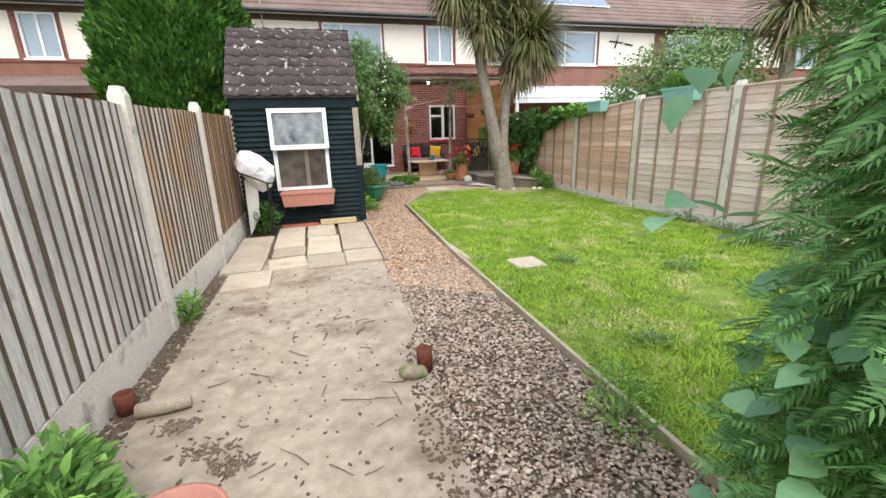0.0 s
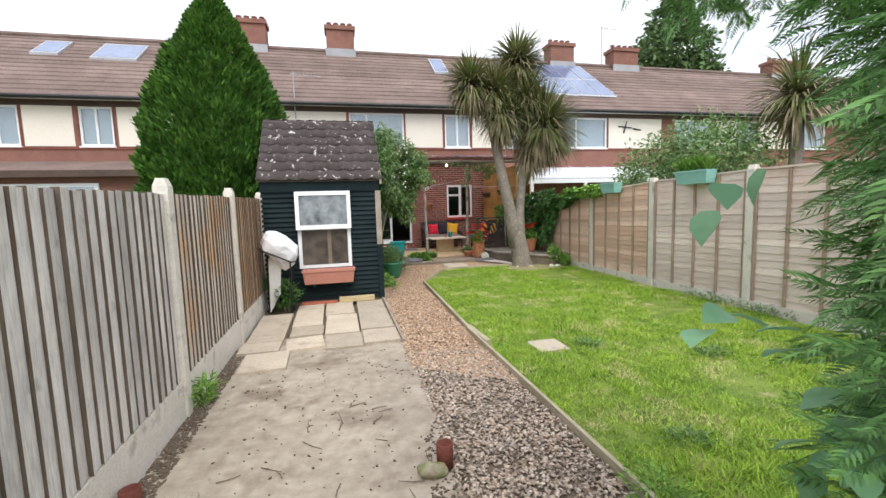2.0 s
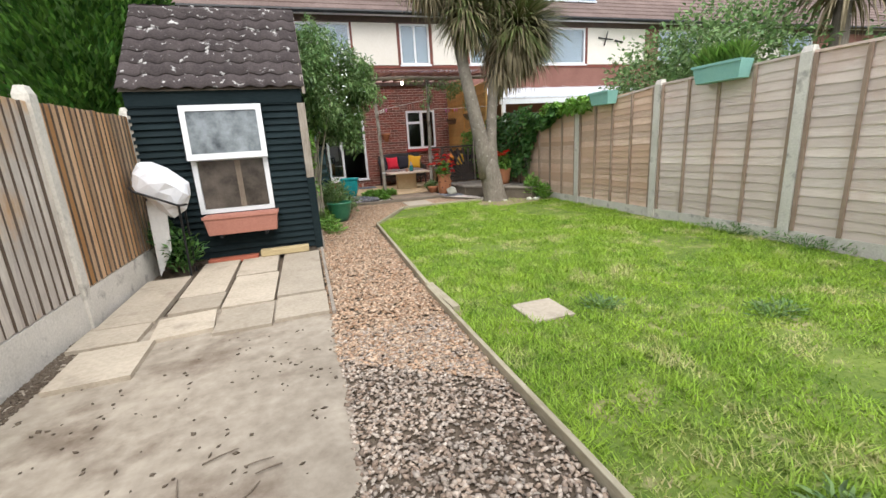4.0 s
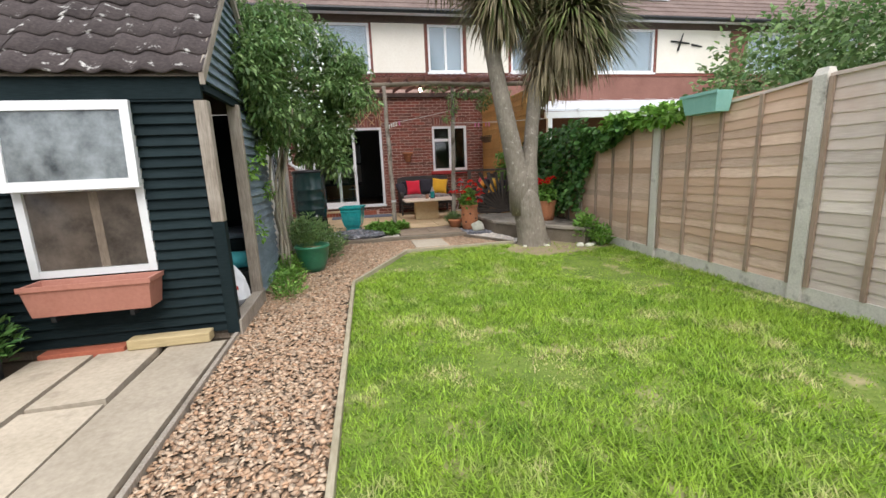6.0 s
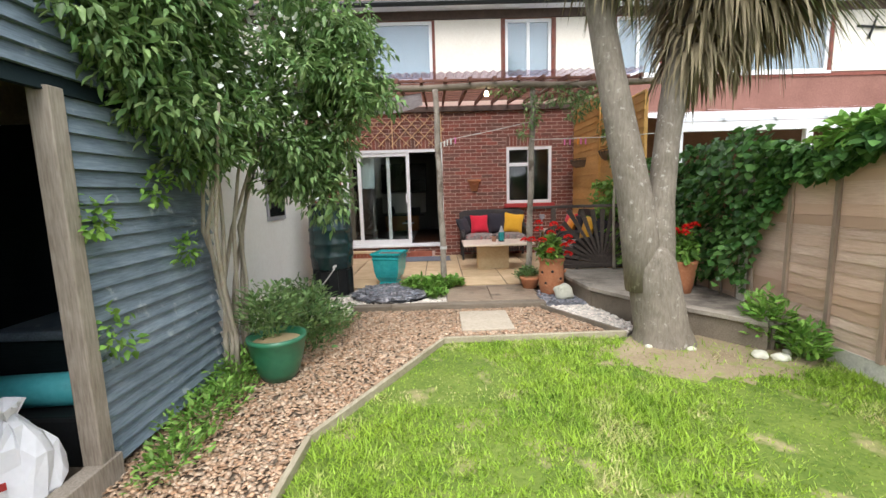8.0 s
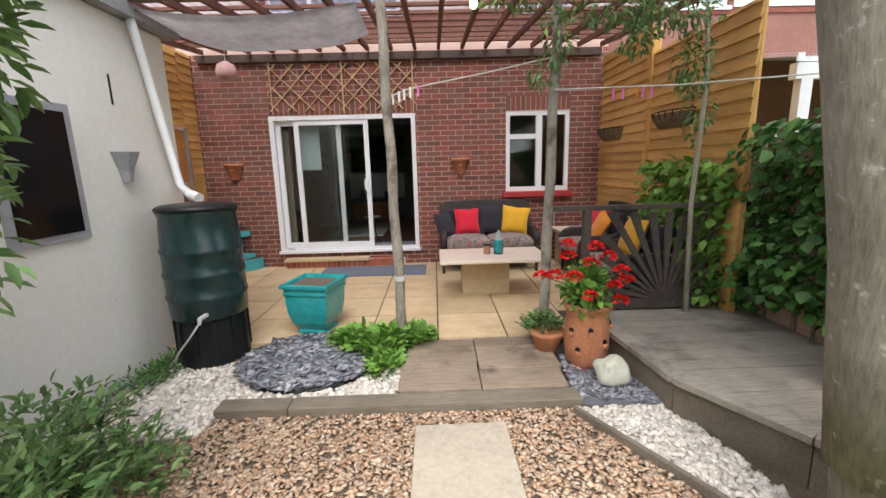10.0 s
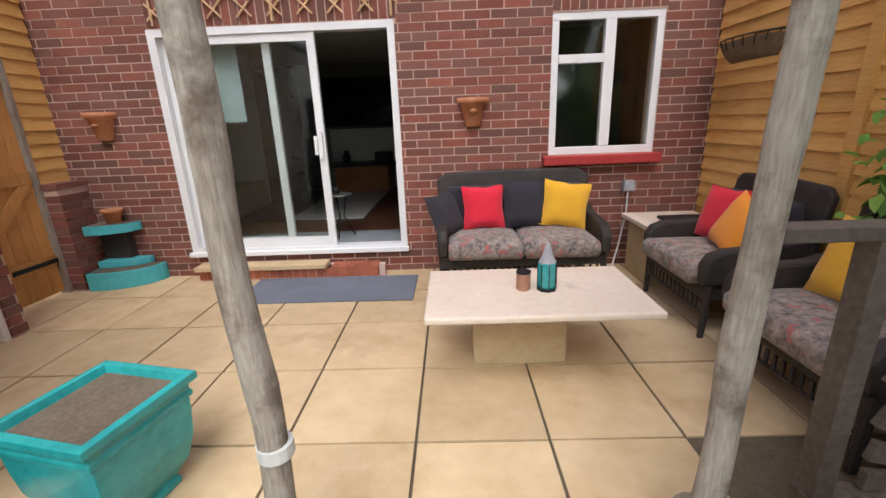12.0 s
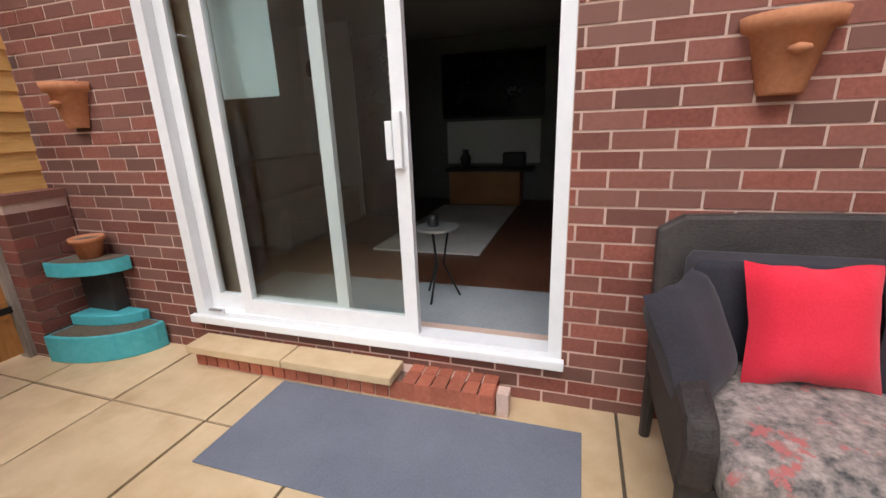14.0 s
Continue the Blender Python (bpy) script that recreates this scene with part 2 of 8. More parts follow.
M_WHITEWALL = surface("whitewashed_render", (0.80, 0.775, 0.715), (0.88, 0.865, 0.815), 1.2, 20, rough=0.9, bump=0.35, depth=0.006,
                      stain=(0.50, 0.46, 0.38), stain_at=(0.68, 0.76), stain_scale=5)
M_UPVC = surface("white_upvc", (0.74, 0.75, 0.76), (0.80, 0.81, 0.81), 2, 20, rough=0.35, bump=0.03, spec=0.5)
M_GLASS = glass("window_glass", ior=1.62)
M_GLASSREF = glass("sky_glass", (0.72, 0.80, 0.84), 2.2, 0.14)
M_BLIND = surface("net_blind", (0.60, 0.68, 0.72), (0.74, 0.80, 0.82), 3, 20, stretch=(1, 1, 0.2), rough=0.9, bump=0.1)
# dark glass; the pale mottling is the clouds' reflection, painted in
M_CLOUDPANE = surface("cloud_reflection_pane", (0.045, 0.055, 0.06), (0.31, 0.345, 0.355), 3.2, 5, rough=0.25, bump=0.05, spec=0.6)
M_DULLPANE = surface("dusty_shed_pane", (0.03, 0.025, 0.02), (0.14, 0.115, 0.095), 3.2, 6, rough=0.2, bump=0.03, spec=0.6)
M_REDSILL = surface("red_sill", (0.36, 0.035, 0.035), (0.46, 0.06, 0.055), 3, 40, rough=0.55, bump=0.2, depth=0.002)
M_BROWN = surface("dark_brown_paint", (0.055, 0.035, 0.028), (0.10, 0.065, 0.05), 3, 20, rough=0.6, bump=0.2)
M_SLATWOOD = surface("red_brown_slat", (0.13, 0.055, 0.035), (0.23, 0.11, 0.075), 2, 12, stretch=(1, 6, 6), rough=0.7, bump=0.3, vary=0.15)
M_TERRA = surface("terracotta", (0.42, 0.16, 0.075), (0.56, 0.25, 0.13), 4, 40, rough=0.8, bump=0.15, depth=0.002, stain=(0.55, 0.36, 0.26), stain_at=(0.62, 0.8), stain_scale=6)
M_TERRAPL = surface("terracotta_plastic", (0.40, 0.17, 0.125), (0.48, 0.22, 0.165), 4, 40, rough=0.5, bump=0.05)
M_TEAL = surface("teal_glaze", (0.012, 0.25, 0.26), (0.03, 0.38, 0.38), 4, 20, rough=0.2, bump=0.05, spec=0.6)
M_TEALPL = surface("teal_paint", (0.06, 0.38, 0.42), (0.10, 0.48, 0.52), 4, 30, rough=0.5, bump=0.1)
M_PALEGREEN = surface("pale_green_plastic", (0.22, 0.46, 0.40), (0.28, 0.52, 0.46), 4, 30, rough=0.5, bump=0.05)
M_GREENGLAZE = surface("green_glaze", (0.02, 0.13, 0.07), (0.04, 0.19, 0.10), 4, 20, rough=0.3, bump=0.05, spec=0.6)
M_BUTT = surface("dark_green_plastic", (0.007, 0.025, 0.026), (0.015, 0.042, 0.041), 4, 40, rough=0.26, bump=0.05, spec=0.6)
M_BLACKPL = surface("black_plastic", (0.008, 0.009, 0.010), (0.018, 0.019, 0.020), 4, 40, rough=0.4, bump=0.05)
M_DARKWICKER = surface("dark_wicker", (0.022, 0.018, 0.017), (0.065, 0.055, 0.05), 4, 90, stretch=(1, 1, 3), rough=0.6, bump=0.8, depth=0.006)
M_FLORAL = surface("floral_seat_cloth", (0.05, 0.052, 0.052), (0.42, 0.34, 0.30), 14, 40, rough=0.95, bump=0.3, stain=(0.40, 0.125, 0.115), stain_at=(0.58, 0.63), stain_scale=13, soft_cloth=0.2)
M_CHARCOAL = surface("charcoal_cloth", (0.022, 0.020, 0.027), (0.042, 0.039, 0.049), 6, 160, rough=0.95, bump=0.3, soft_cloth=0.08)
M_REDCLOTH = surface("red_cloth", (0.60, 0.015, 0.035), (0.72, 0.03, 0.06), 6, 160, rough=0.95, bump=0.25, soft_cloth=0.2)
M_YELLOW = surface("yellow_cloth", (0.70, 0.36, 0.02), (0.80, 0.45, 0.045), 6, 160, rough=0.95, bump=0.25, soft_cloth=0.2)
M_ORANGE = surface("orange_cloth", (0.78, 0.26, 0.02), (0.85, 0.33, 0.04), 6, 160, rough=0.95, bump=0.25, soft_cloth=0.2)
M_STONETOP = surface("pale_stone_top", (0.70, 0.57, 0.45), (0.80, 0.68, 0.57), 2, 25, rough=0.45, bump=0.08, depth=0.002, stain=(0.52, 0.42, 0.33), stain_at=(0.6, 0.75), stain_scale=5)
M_STONEBASE = surface("tan_stone_base", (0.46, 0.34, 0.19), (0.56, 0.44, 0.27), 3, 25, rough=0.7, bump=0.1)
M_MAT = surface("blue_grey_mat", (0.13, 0.145, 0.18), (0.18, 0.195, 0.235), 3, 120, rough=0.95, bump=0.4, depth=0.003)
M_WHITESTONE = surface("white_stone", (0.56, 0.55, 0.43), (0.74, 0.73, 0.62), 6, 30, rough=0.8, bump=0.5, depth=0.008, stain=(0.36, 0.35, 0.25), stain_at=(0.58, 0.72), stain_scale=12)
M_BARKPALM = surface("cordyline_bark", (0.15, 0.128, 0.10), (0.30, 0.262, 0.215), 3, 22, stretch=(2.2, 2.2, 0.5), rough=0.95, bump=0.9, depth=0.02,
                     stain=(0.42, 0.39, 0.34), stain_at=(0.60, 0.68), stain_scale=16)
M_BARK = surface("bark", (0.13, 0.10, 0.075), (0.26, 0.21, 0.16), 4, 20, stretch=(4, 4, 0.6), rough=0.95, bump=0.8, depth=0.015)
M_VINEBARK = surface("pale_vine_bark", (0.30, 0.25, 0.19), (0.46, 0.41, 0.33), 4, 20, stretch=(4, 4, 0.6), rough=0.95, bump=0.6, depth=0.01)
M_PALM = surface("cordyline_leaf", (0.09, 0.13, 0.035), (0.19, 0.24, 0.08), 3, 10, rough=0.45, bump=0, island=0.4, hue=(0.26, 0.24, 0.12), through_light=0.15)
M_DEADPALM = surface("dry_cordyline_leaf", (0.24, 0.19, 0.11), (0.36, 0.30, 0.19), 3, 10, rough=0.7, bump=0, island=0.3)
M_CYPRESS = surface("cypress_green", (0.018, 0.07, 0.010), (0.055, 0.155, 0.018), 3.2, 12, rough=0.7, bump=0, island=0.45, hue=(0.10, 0.21, 0.028), through_light=0.2)
M_THUJA = surface("thuja_frond", (0.06, 0.185, 0.045), (0.20, 0.40, 0.105), 1.8, 7, rough=0.5, bump=0, island=0.5, hue=(0.19, 0.36, 0.12), through_light=0.32)
M_JASMINE = surface("jasmine_leaf", (0.08, 0.175, 0.055), (0.19, 0.325, 0.115), 2, 10, rough=0.40, bump=0, island=0.42, hue=(0.24, 0.34, 0.13), through_light=0.3)
M_NETTLE = surface("nettle_leaf", (0.07, 0.19, 0.03), (0.15, 0.32, 0.065), 2, 10, rough=0.5, bump=0, island=0.4, hue=(0.22, 0.38, 0.09), through_light=0.25)
M_BRIGHTLEAF = surface("bright_leaf", (0.10, 0.25, 0.035), (0.21, 0.41, 0.08), 2, 10, rough=0.45, bump=0, island=0.4, hue=(0.28, 0.46, 0.10), through_light=0.28)
M_IVY = surface("ivy_leaf", (0.03, 0.10, 0.025), (0.08, 0.19, 0.045), 2, 10, rough=0.4, bump=0, island=0.4, hue=(0.12, 0.24, 0.06), through_light=0.15)
M_FARLEAF = surface("far_leaf", (0.07, 0.13, 0.045), (0.15, 0.22, 0.09), 0.6, 4, rough=0.7, bump=0, island=0.35, through_light=0.15)
M_FIG = surface("broad_leaf", (0.15, 0.33, 0.15), (0.28, 0.50, 0.25), 5, 30, rough=0.38, bump=0.15, island=0.3, hue=(0.18, 0.36, 0.22), through_light=0.32)
M_FLOWER = surface("red_flower", (0.62, 0.01, 0.012), (0.80, 0.03, 0.02), 8, 30, rough=0.6, bump=0, island=0.25, through_light=0.15)
M_WHITEFLOWER = surface("white_flower", (0.72, 0.74, 0.68), (0.8, 0.82, 0.78), 8, 30, rough=0.6, bump=0)
M_COVER = surface("white_cover_sheet", (0.66, 0.67, 0.70), (0.78, 0.79, 0.82), 3, 14, rough=0.6, bump=0.4, depth=0.01)
M_SOLAR = surface("solar_cell", (0.09, 0.13, 0.24), (0.15, 0.20, 0.33), 1, 6, rough=0.12, bump=0, spec=1.0)
M_ALU = surface("aluminium", (0.60, 0.61, 0.62), (0.70, 0.71, 0.72), 3, 40, rough=0.35, bump=0.02, metal=0.9)
M_GREYPIPE = surface("grey_plastic", (0.50, 0.50, 0.48), (0.62, 0.62, 0.60), 3, 30, rough=0.5, bump=0.05)
M_TARP = surface("grey_canopy_sheet", (0.30, 0.28, 0.27), (0.45, 0.42, 0.40), 1.5, 12, rough=0.7, bump=0.3, depth=0.01, through_light=0.5)
M_POLY = glass("corrugated_clear_sheet", (0.70, 0.63, 0.74), 1.3, 0.08)
M_LEANTO = surface("white_sheet_roof", (0.62, 0.65, 0.70), (0.74, 0.76, 0.80), 1, 20, rough=0.4, bump=0.05)
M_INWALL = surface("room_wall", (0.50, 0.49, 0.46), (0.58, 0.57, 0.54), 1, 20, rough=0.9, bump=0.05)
# darker copy of room_wall, with the room's dimness in its colour
M_INWALLDIM = surface("room_wall_dimmed", (0.14, 0.145, 0.135), (0.20, 0.205, 0.19), 1, 20, rough=0.9, bump=0.05)
M_INFLOOR = surface("dark_wood_floor", (0.09, 0.035, 0.02), (0.15, 0.065, 0.04), 2, 10, stretch=(8, 0.7, 1), rough=0.3, bump=0.1)
M_CARPET = surface("grey_carpet", (0.22, 0.24, 0.26), (0.30, 0.32, 0.34), 2, 60, rough=0.95, bump=0.3)
M_RUG = surface("pale_rug", (0.50, 0.48, 0.46), (0.62, 0.60, 0.58), 3, 40, rough=0.95, bump=0.3)
M_NEARBLACK = surface("near_black", (0.006, 0.006, 0.007), (0.009, 0.009, 0.010), 2, 20, rough=0.15, bump=0)
M_OAK = surface("orange_oak", (0.28, 0.12, 0.04), (0.40, 0.20, 0.08), 2, 12, stretch=(1, 1, 6), rough=0.5, bump=0.1)
M_LEADGREY = surface("lead_flashing", (0.28, 0.28, 0.30), (0.40, 0.40, 0.42), 2, 20, rough=0.6, bump=0.2)
M_ROPE = surface("pale_rope", (0.52, 0.50, 0.46), (0.66, 0.64, 0.60), 8, 60, rough=0.9, bump=0.1)
M_PINK = surface("pink_plastic", (0.75, 0.16, 0.42), (0.80, 0.22, 0.50), 8, 60, rough=0.45, bump=0)
M_COIR = surface("coir_basket", (0.12, 0.09, 0.06), (0.24, 0.18, 0.12), 8, 60, rough=0.95, bump=0.8, depth=0.01)
M_AQUAGLASS = surface("turquoise_glass", (0.02, 0.26, 0.27), (0.05, 0.36, 0.36), 8, 30, rough=0.1, bump=0.05, spec=0.8)
M_COPPER = surface("copper_lantern", (0.36, 0.18, 0.12), (0.50, 0.28, 0.19), 8, 60, rough=0.4, bump=0.3, metal=0.4)
M_BULB = glow("lit_bulb", (1.0, 0.86, 0.62), 8.0)
M_DARKSTAIN = surface("dark_stained_timber", (0.055, 0.043, 0.036), (0.13, 0.105, 0.09), 2, 14, stretch=(3, 3, 3), rough=0.6, bump=0.3, vary=0.1)
M_MAT_PINK = surface("pale_pink_paper", (0.55, 0.33, 0.30), (0.66, 0.44, 0.40), 4, 30, rough=0.8, bump=0.1)
M_CLAY = surface("red_clay", (0.085, 0.026, 0.018), (0.17, 0.05, 0.034), 6, 40, rough=0.7, bump=0.2)
# unweathered edge brown, darkened for the shade between fence boards
M_SHADEDTIMBER = surface("shaded_brown_timber", (0.085, 0.062, 0.045), (0.16, 0.125, 0.095), 2, 12, stretch=(8, 8, 0.8), rough=0.9, bump=0.4)
M_DRYEARTH = surface("dry_earth", (0.24, 0.18, 0.11), (0.38, 0.31, 0.20), 3, 40, rough=0.95, bump=0.7, depth=0.012, stain=(0.22, 0.28, 0.06), stain_at=(0.55, 0.65), stain_scale=5)
M_BAMBOO = surface("split_bamboo", (0.52, 0.32, 0.17), (0.68, 0.46, 0.27), 4, 20, stretch=(3, 3, 3), rough=0.6, bump=0.2, vary=0.15)
M_MOSSSTONE = surface("mossy_rubble", (0.20, 0.17, 0.11), (0.34, 0.31, 0.22), 8, 40, rough=0.95, bump=0.6, depth=0.008, stain=(0.16, 0.19, 0.06), stain_at=(0.5, 0.62), stain_scale=14)
M_SAWN = surface("sawn_timber", (0.40, 0.31, 0.165), (0.58, 0.47, 0.27), 3, 14, stretch=(0.6, 8, 8), rough=0.8, bump=0.4, depth=0.003)
M_LAPWARM = surface("warm_lap_fence_board", (0.53, 0.355, 0.255), (0.78, 0.60, 0.48), 1.6, 12, stretch=(8, 0.8, 9), rough=0.85, bump=0.6, depth=0.005, vary=0.14, hue=(0.60, 0.40, 0.28))

# ---- mesh tools ----
class Shape:
    """Collects faces of one mesh."""

    def __init__(self):
        self.v, self.f = [], []

    def add(self, verts, faces):
        n = len(self.v)
        self.v.extend(tuple(p) for p in verts)
        self.f.extend(tuple(i + n for i in f) for f in faces)
        return self

    def box(self, x0, y0, z0, x1, y1, z1, m=None):
        c = [Vector((x, y, z)) for x in (x0, x1) for y in (y0, y1) for z in (z0, z1)]
        if m is not None:
            c = [m @ p for p in c]
        return self.add(c, [(0, 1, 3, 2), (4, 6, 7, 5), (0, 4, 5, 1), (2, 3, 7, 6), (0, 2, 6, 4), (1, 5, 7, 3)])

    def tube(self, pts, radii, n=10, cap=True):
        pts = [Vector(p) for p in pts]
        rings = []
        for i, p in enumerate(pts):
            d = (pts[min(i + 1, len(pts) - 1)] - pts[max(i - 1, 0)]).normalized()
            a = d.orthogonal().normalized() if i == 0 else (rings[-1][1] - d * rings[-1][1].dot(d)).normalized()
            rings.append((p, a, d.cross(a)))
        verts, faces = [], []
        for (p, a, b), r in zip(rings, radii):
            verts += [p + (a * math.cos(k * math.tau / n) + b * math.sin(k * math.tau / n)) * r for k in range(n)]
        for i in range(len(pts) - 1):
            faces += [(i * n + k, i * n + (k + 1) % n, (i + 1) * n + (k + 1) % n, (i + 1) * n + k) for k in range(n)]
        if cap:
            faces += [tuple(reversed(range(n))), tuple(range((len(pts) - 1) * n, len(pts) * n))]
        return self.add(verts, faces)

    def lathe(self, profile, n=24, at=(0, 0, 0), squash=1.0):
        verts = [(at[0] + r * math.cos(k * math.tau / n), at[1] + squash * r * math.sin(k * math.tau / n), at[2] + z)
                 for r, z in profile for k in range(n)]
        faces = []
        for i in range(len(profile) - 1):
            faces += [(i * n + k, i * n + (k + 1) % n, (i + 1) * n + (k + 1) % n, (i + 1) * n + k) for k in range(n)]
        faces += [tuple(reversed(range(n))), tuple(range((len(profile) - 1) * n, len(profile) * n))]
        return self.add(verts, faces)

    def poly(self, pts, z0, z1):
        n = len(pts)
        verts = [(x, y, z0) for x, y in pts] + [(x, y, z1) for x, y in pts]
        return self.add(verts, [tuple(reversed(range(n))), tuple(range(n, 2 * n))] +
                        [(i, (i + 1) % n, n + (i + 1) % n, n + i) for i in range(n)])

    def mesh(self, name, mat, smooth=False):
        me = bpy.data.meshes.new(name)
        me.from_pydata([tuple(p) for p in self.v], [], self.f)
        me.materials.append(mat)
        me.update()
        if smooth:
            me.shade_smooth()
        return me


def part(name, shape, mat, parent=None, label="", smooth=False, bevel=0.0):
    """Links one mesh object, under a thing or a part."""
    ob = new(name, shape if isinstance(shape, bpy.types.Mesh) else shape.mesh(name, mat, smooth))
    if parent is not None:
        ob.parent = parent
        ob.matrix_parent_inverse = parent.matrix_basis.inverted()
    if bevel:
        b = ob.modifiers.new("bevel", "BEVEL")
        b.width, b.segments, b.limit_method = bevel, 2, "ANGLE"
        b.harden_normals = False
    return tagged(ob, label)


def piece(name, mesh, parent, m):
    """One more object on a shared mesh, at the pose m."""
    ob = new(name, mesh)
    ob.parent = parent
    ob.matrix_parent_inverse = parent.matrix_basis.inverted()
    ob.matrix_basis = m
    return ob


def thing(name, at, label, category, group="", kind=""):
    ob = new(name)
    ob.location = at
    ob.empty_display_size = 0.1
    bpy.context.view_layer.update()
    return tagged(ob, label, category, group, kind)


def np_mesh(name, v, f, mat, smooth=False):
    """A mesh out of arrays: v (n, 3), f (m, k)."""
    v, f = np.asarray(v, np.float32), np.asarray(f, np.int32)
    me = bpy.data.meshes.new(name)
    me.vertices.add(len(v))
    me.vertices.foreach_set("co", v.ravel())
    k = f.shape[1]
    me.loops.add(f.size)
    me.loops.foreach_set("vertex_index", f.ravel())
    me.polygons.add(len(f))
    me.polygons.foreach_set("loop_start", np.arange(0, f.size, k, dtype=np.int32))
    me.update(calc_edges=True)
    me.validate()
    me.materials.append(mat)
    if smooth:
        me.shade_smooth()
    return me


RNG = np.random.default_rng(7)


def turns(n, tilt=math.pi):
    """n random rotation matrices: any heading, and a lean up to tilt."""
    a, b, c = RNG.uniform(0, math.tau, n), RNG.uniform(-tilt, tilt, n), RNG.uniform(-tilt, tilt, n)
    ca, sa, cb, sb, cc, sc = np.cos(a), np.sin(a), np.cos(b), np.sin(b), np.cos(c), np.sin(c)
    z, o = np.zeros(n), np.ones(n)
    rz = np.stack([ca, -sa, z, sa, ca, z, z, z, o], 1).reshape(n, 3, 3)
    rx = np.stack([o, z, z, z, cb, -sb, z, sb, cb], 1).reshape(n, 3, 3)
    ry = np.stack([cc, z, sc, z, o, z, -sc, z, cc], 1).reshape(n, 3, 3)
    return rz @ rx @ ry


def scatter(name, base_v, base_f, at, rot, scale, mat):
    """Many copies of one small shape in one mesh."""
    base_v, base_f = np.asarray(base_v, float), np.asarray(base_f, int)
    n = len(at)
    scale = np.asarray(scale, float)
    s = scale if scale.ndim == 2 else np.repeat(scale[:, None], 3, 1)
    v = np.einsum("nij,nkj->nki", rot, base_v[None] * s[:, None, :]) + np.asarray(at)[:, None, :]
    f = base_f[None] + (np.arange(n) * len(base_v))[:, None, None]
    return np_mesh(name, v.reshape(-1, 3), f.reshape(-1, base_f.shape[1]), mat)


OCTA_V = [(1, 0, 0), (-0.9, 0.15, 0.1), (0.1, 1, 0), (0, -1, 0.1), (0.1, 0.1, 1), (0, 0, -1)]
OCTA_F = [(0, 2, 4), (2, 1, 4), (1, 3, 4), (3, 0, 4), (2, 0, 5), (1, 2, 5), (3, 1, 5), (0, 3, 5)]
# a leaf 1 long along +x, folded along its rib
LEAF_V = [(0, 0, 0), (0.35, 0.28, 0.07), (0.4, 0, -0.02), (0.35, -0.28, 0.07), (1, 0, -0.12), (0.75, 0.17, 0.02), (0.75, -0.17, 0.02)]
LEAF_F = [(0, 2, 1), (0, 3, 2), (1, 2, 5), (2, 4, 5), (2, 3, 6), (2, 6, 4)]


def aimed(d, roll):
    """Rotation matrices whose x axis runs along the rows of d, rolled about it."""
    d = d / np.linalg.norm(d, axis=1, keepdims=True)
    up = np.where(np.abs(d[:, 2:3]) > 0.95, np.array([[1.0, 0, 0]]), np.array([[0, 0, 1.0]]))
    y = np.cross(up, d)
    y /= np.linalg.norm(y, axis=1, keepdims=True)
    z = np.cross(d, y)
    c, s = np.cos(roll)[:, None], np.sin(roll)[:, None]
    return np.stack([d, y * c + z * s, z * c - y * s], 2)


def leaves(name, at, d, size, mat, parent=None, wide=1.0, roll=0.7, label=""):
    n = len(at)
    size = np.asarray(size) * np.ones(n)
    s = np.stack([size, size * wide, size], 1)
    me = scatter(name, LEAF_V, LEAF_F, at, aimed(np.asarray(d, float), RNG.uniform(-roll, roll, n)), s, mat)
    return part(name, me, mat, parent, label)


def inside(poly, x, y):
    """Which of the points lie in the polygon."""
    r = np.zeros(len(x), bool)
    j = len(poly) - 1
    for i in range(len(poly)):
        (xi, yi), (xj, yj) = poly[i], poly[j]
        r ^= ((yi > y) != (yj > y)) & (x < (xj - xi) * (y - yi) / (yj - yi + 1e-12) + xi)
        j = i
    return r


def spread(poly, n):
    """n random points in a polygon."""
    xs, ys = [p[0] for p in poly], [p[1] for p in poly]
    x, y = RNG.uniform(min(xs), max(xs), n * 4), RNG.uniform(min(ys), max(ys), n * 4)
    k = inside(poly, x, y)
    return x[k][:n], y[k][:n]

# ---- ground ----
YH = 15.4          # the house's back wall
PZ = 0.07          # level of the patio
ground = part("ground", Shape().add([(-400, -400, -0.06), (400, -400, -0.06), (400, 400, -0.06), (-400, 400, -0.06)], [(0, 1, 2, 3)]), M_FIELD)
tagged(ground, "bare earth and rough grass reaching the horizon", "ground", kind="structure")

GARDEN = [(-0.9, -2.5), (5.95, -2.5), (5.95, 12.6), (-0.9, 12.6)]
garden_soil = part("garden_soil", Shape().poly(GARDEN, -0.3, -0.03), M_SOIL)
tagged(garden_soil, "dark bare soil under the garden beds", "soil", kind="structure")

LAWN = [(1.92, -2.2), (5.8, -2.2), (5.86, 9.75), (5.35, 9.95), (4.6, 10.22), (2.80, 10.2), (2.0, 8.62), (1.9, 5.3)]
lawn = part("lawn", Shape().poly(LAWN, -0.2, 0.0), M_LAWN)
tagged(lawn, "bright green mown lawn with worn yellowish patches", "lawn", kind="structure")


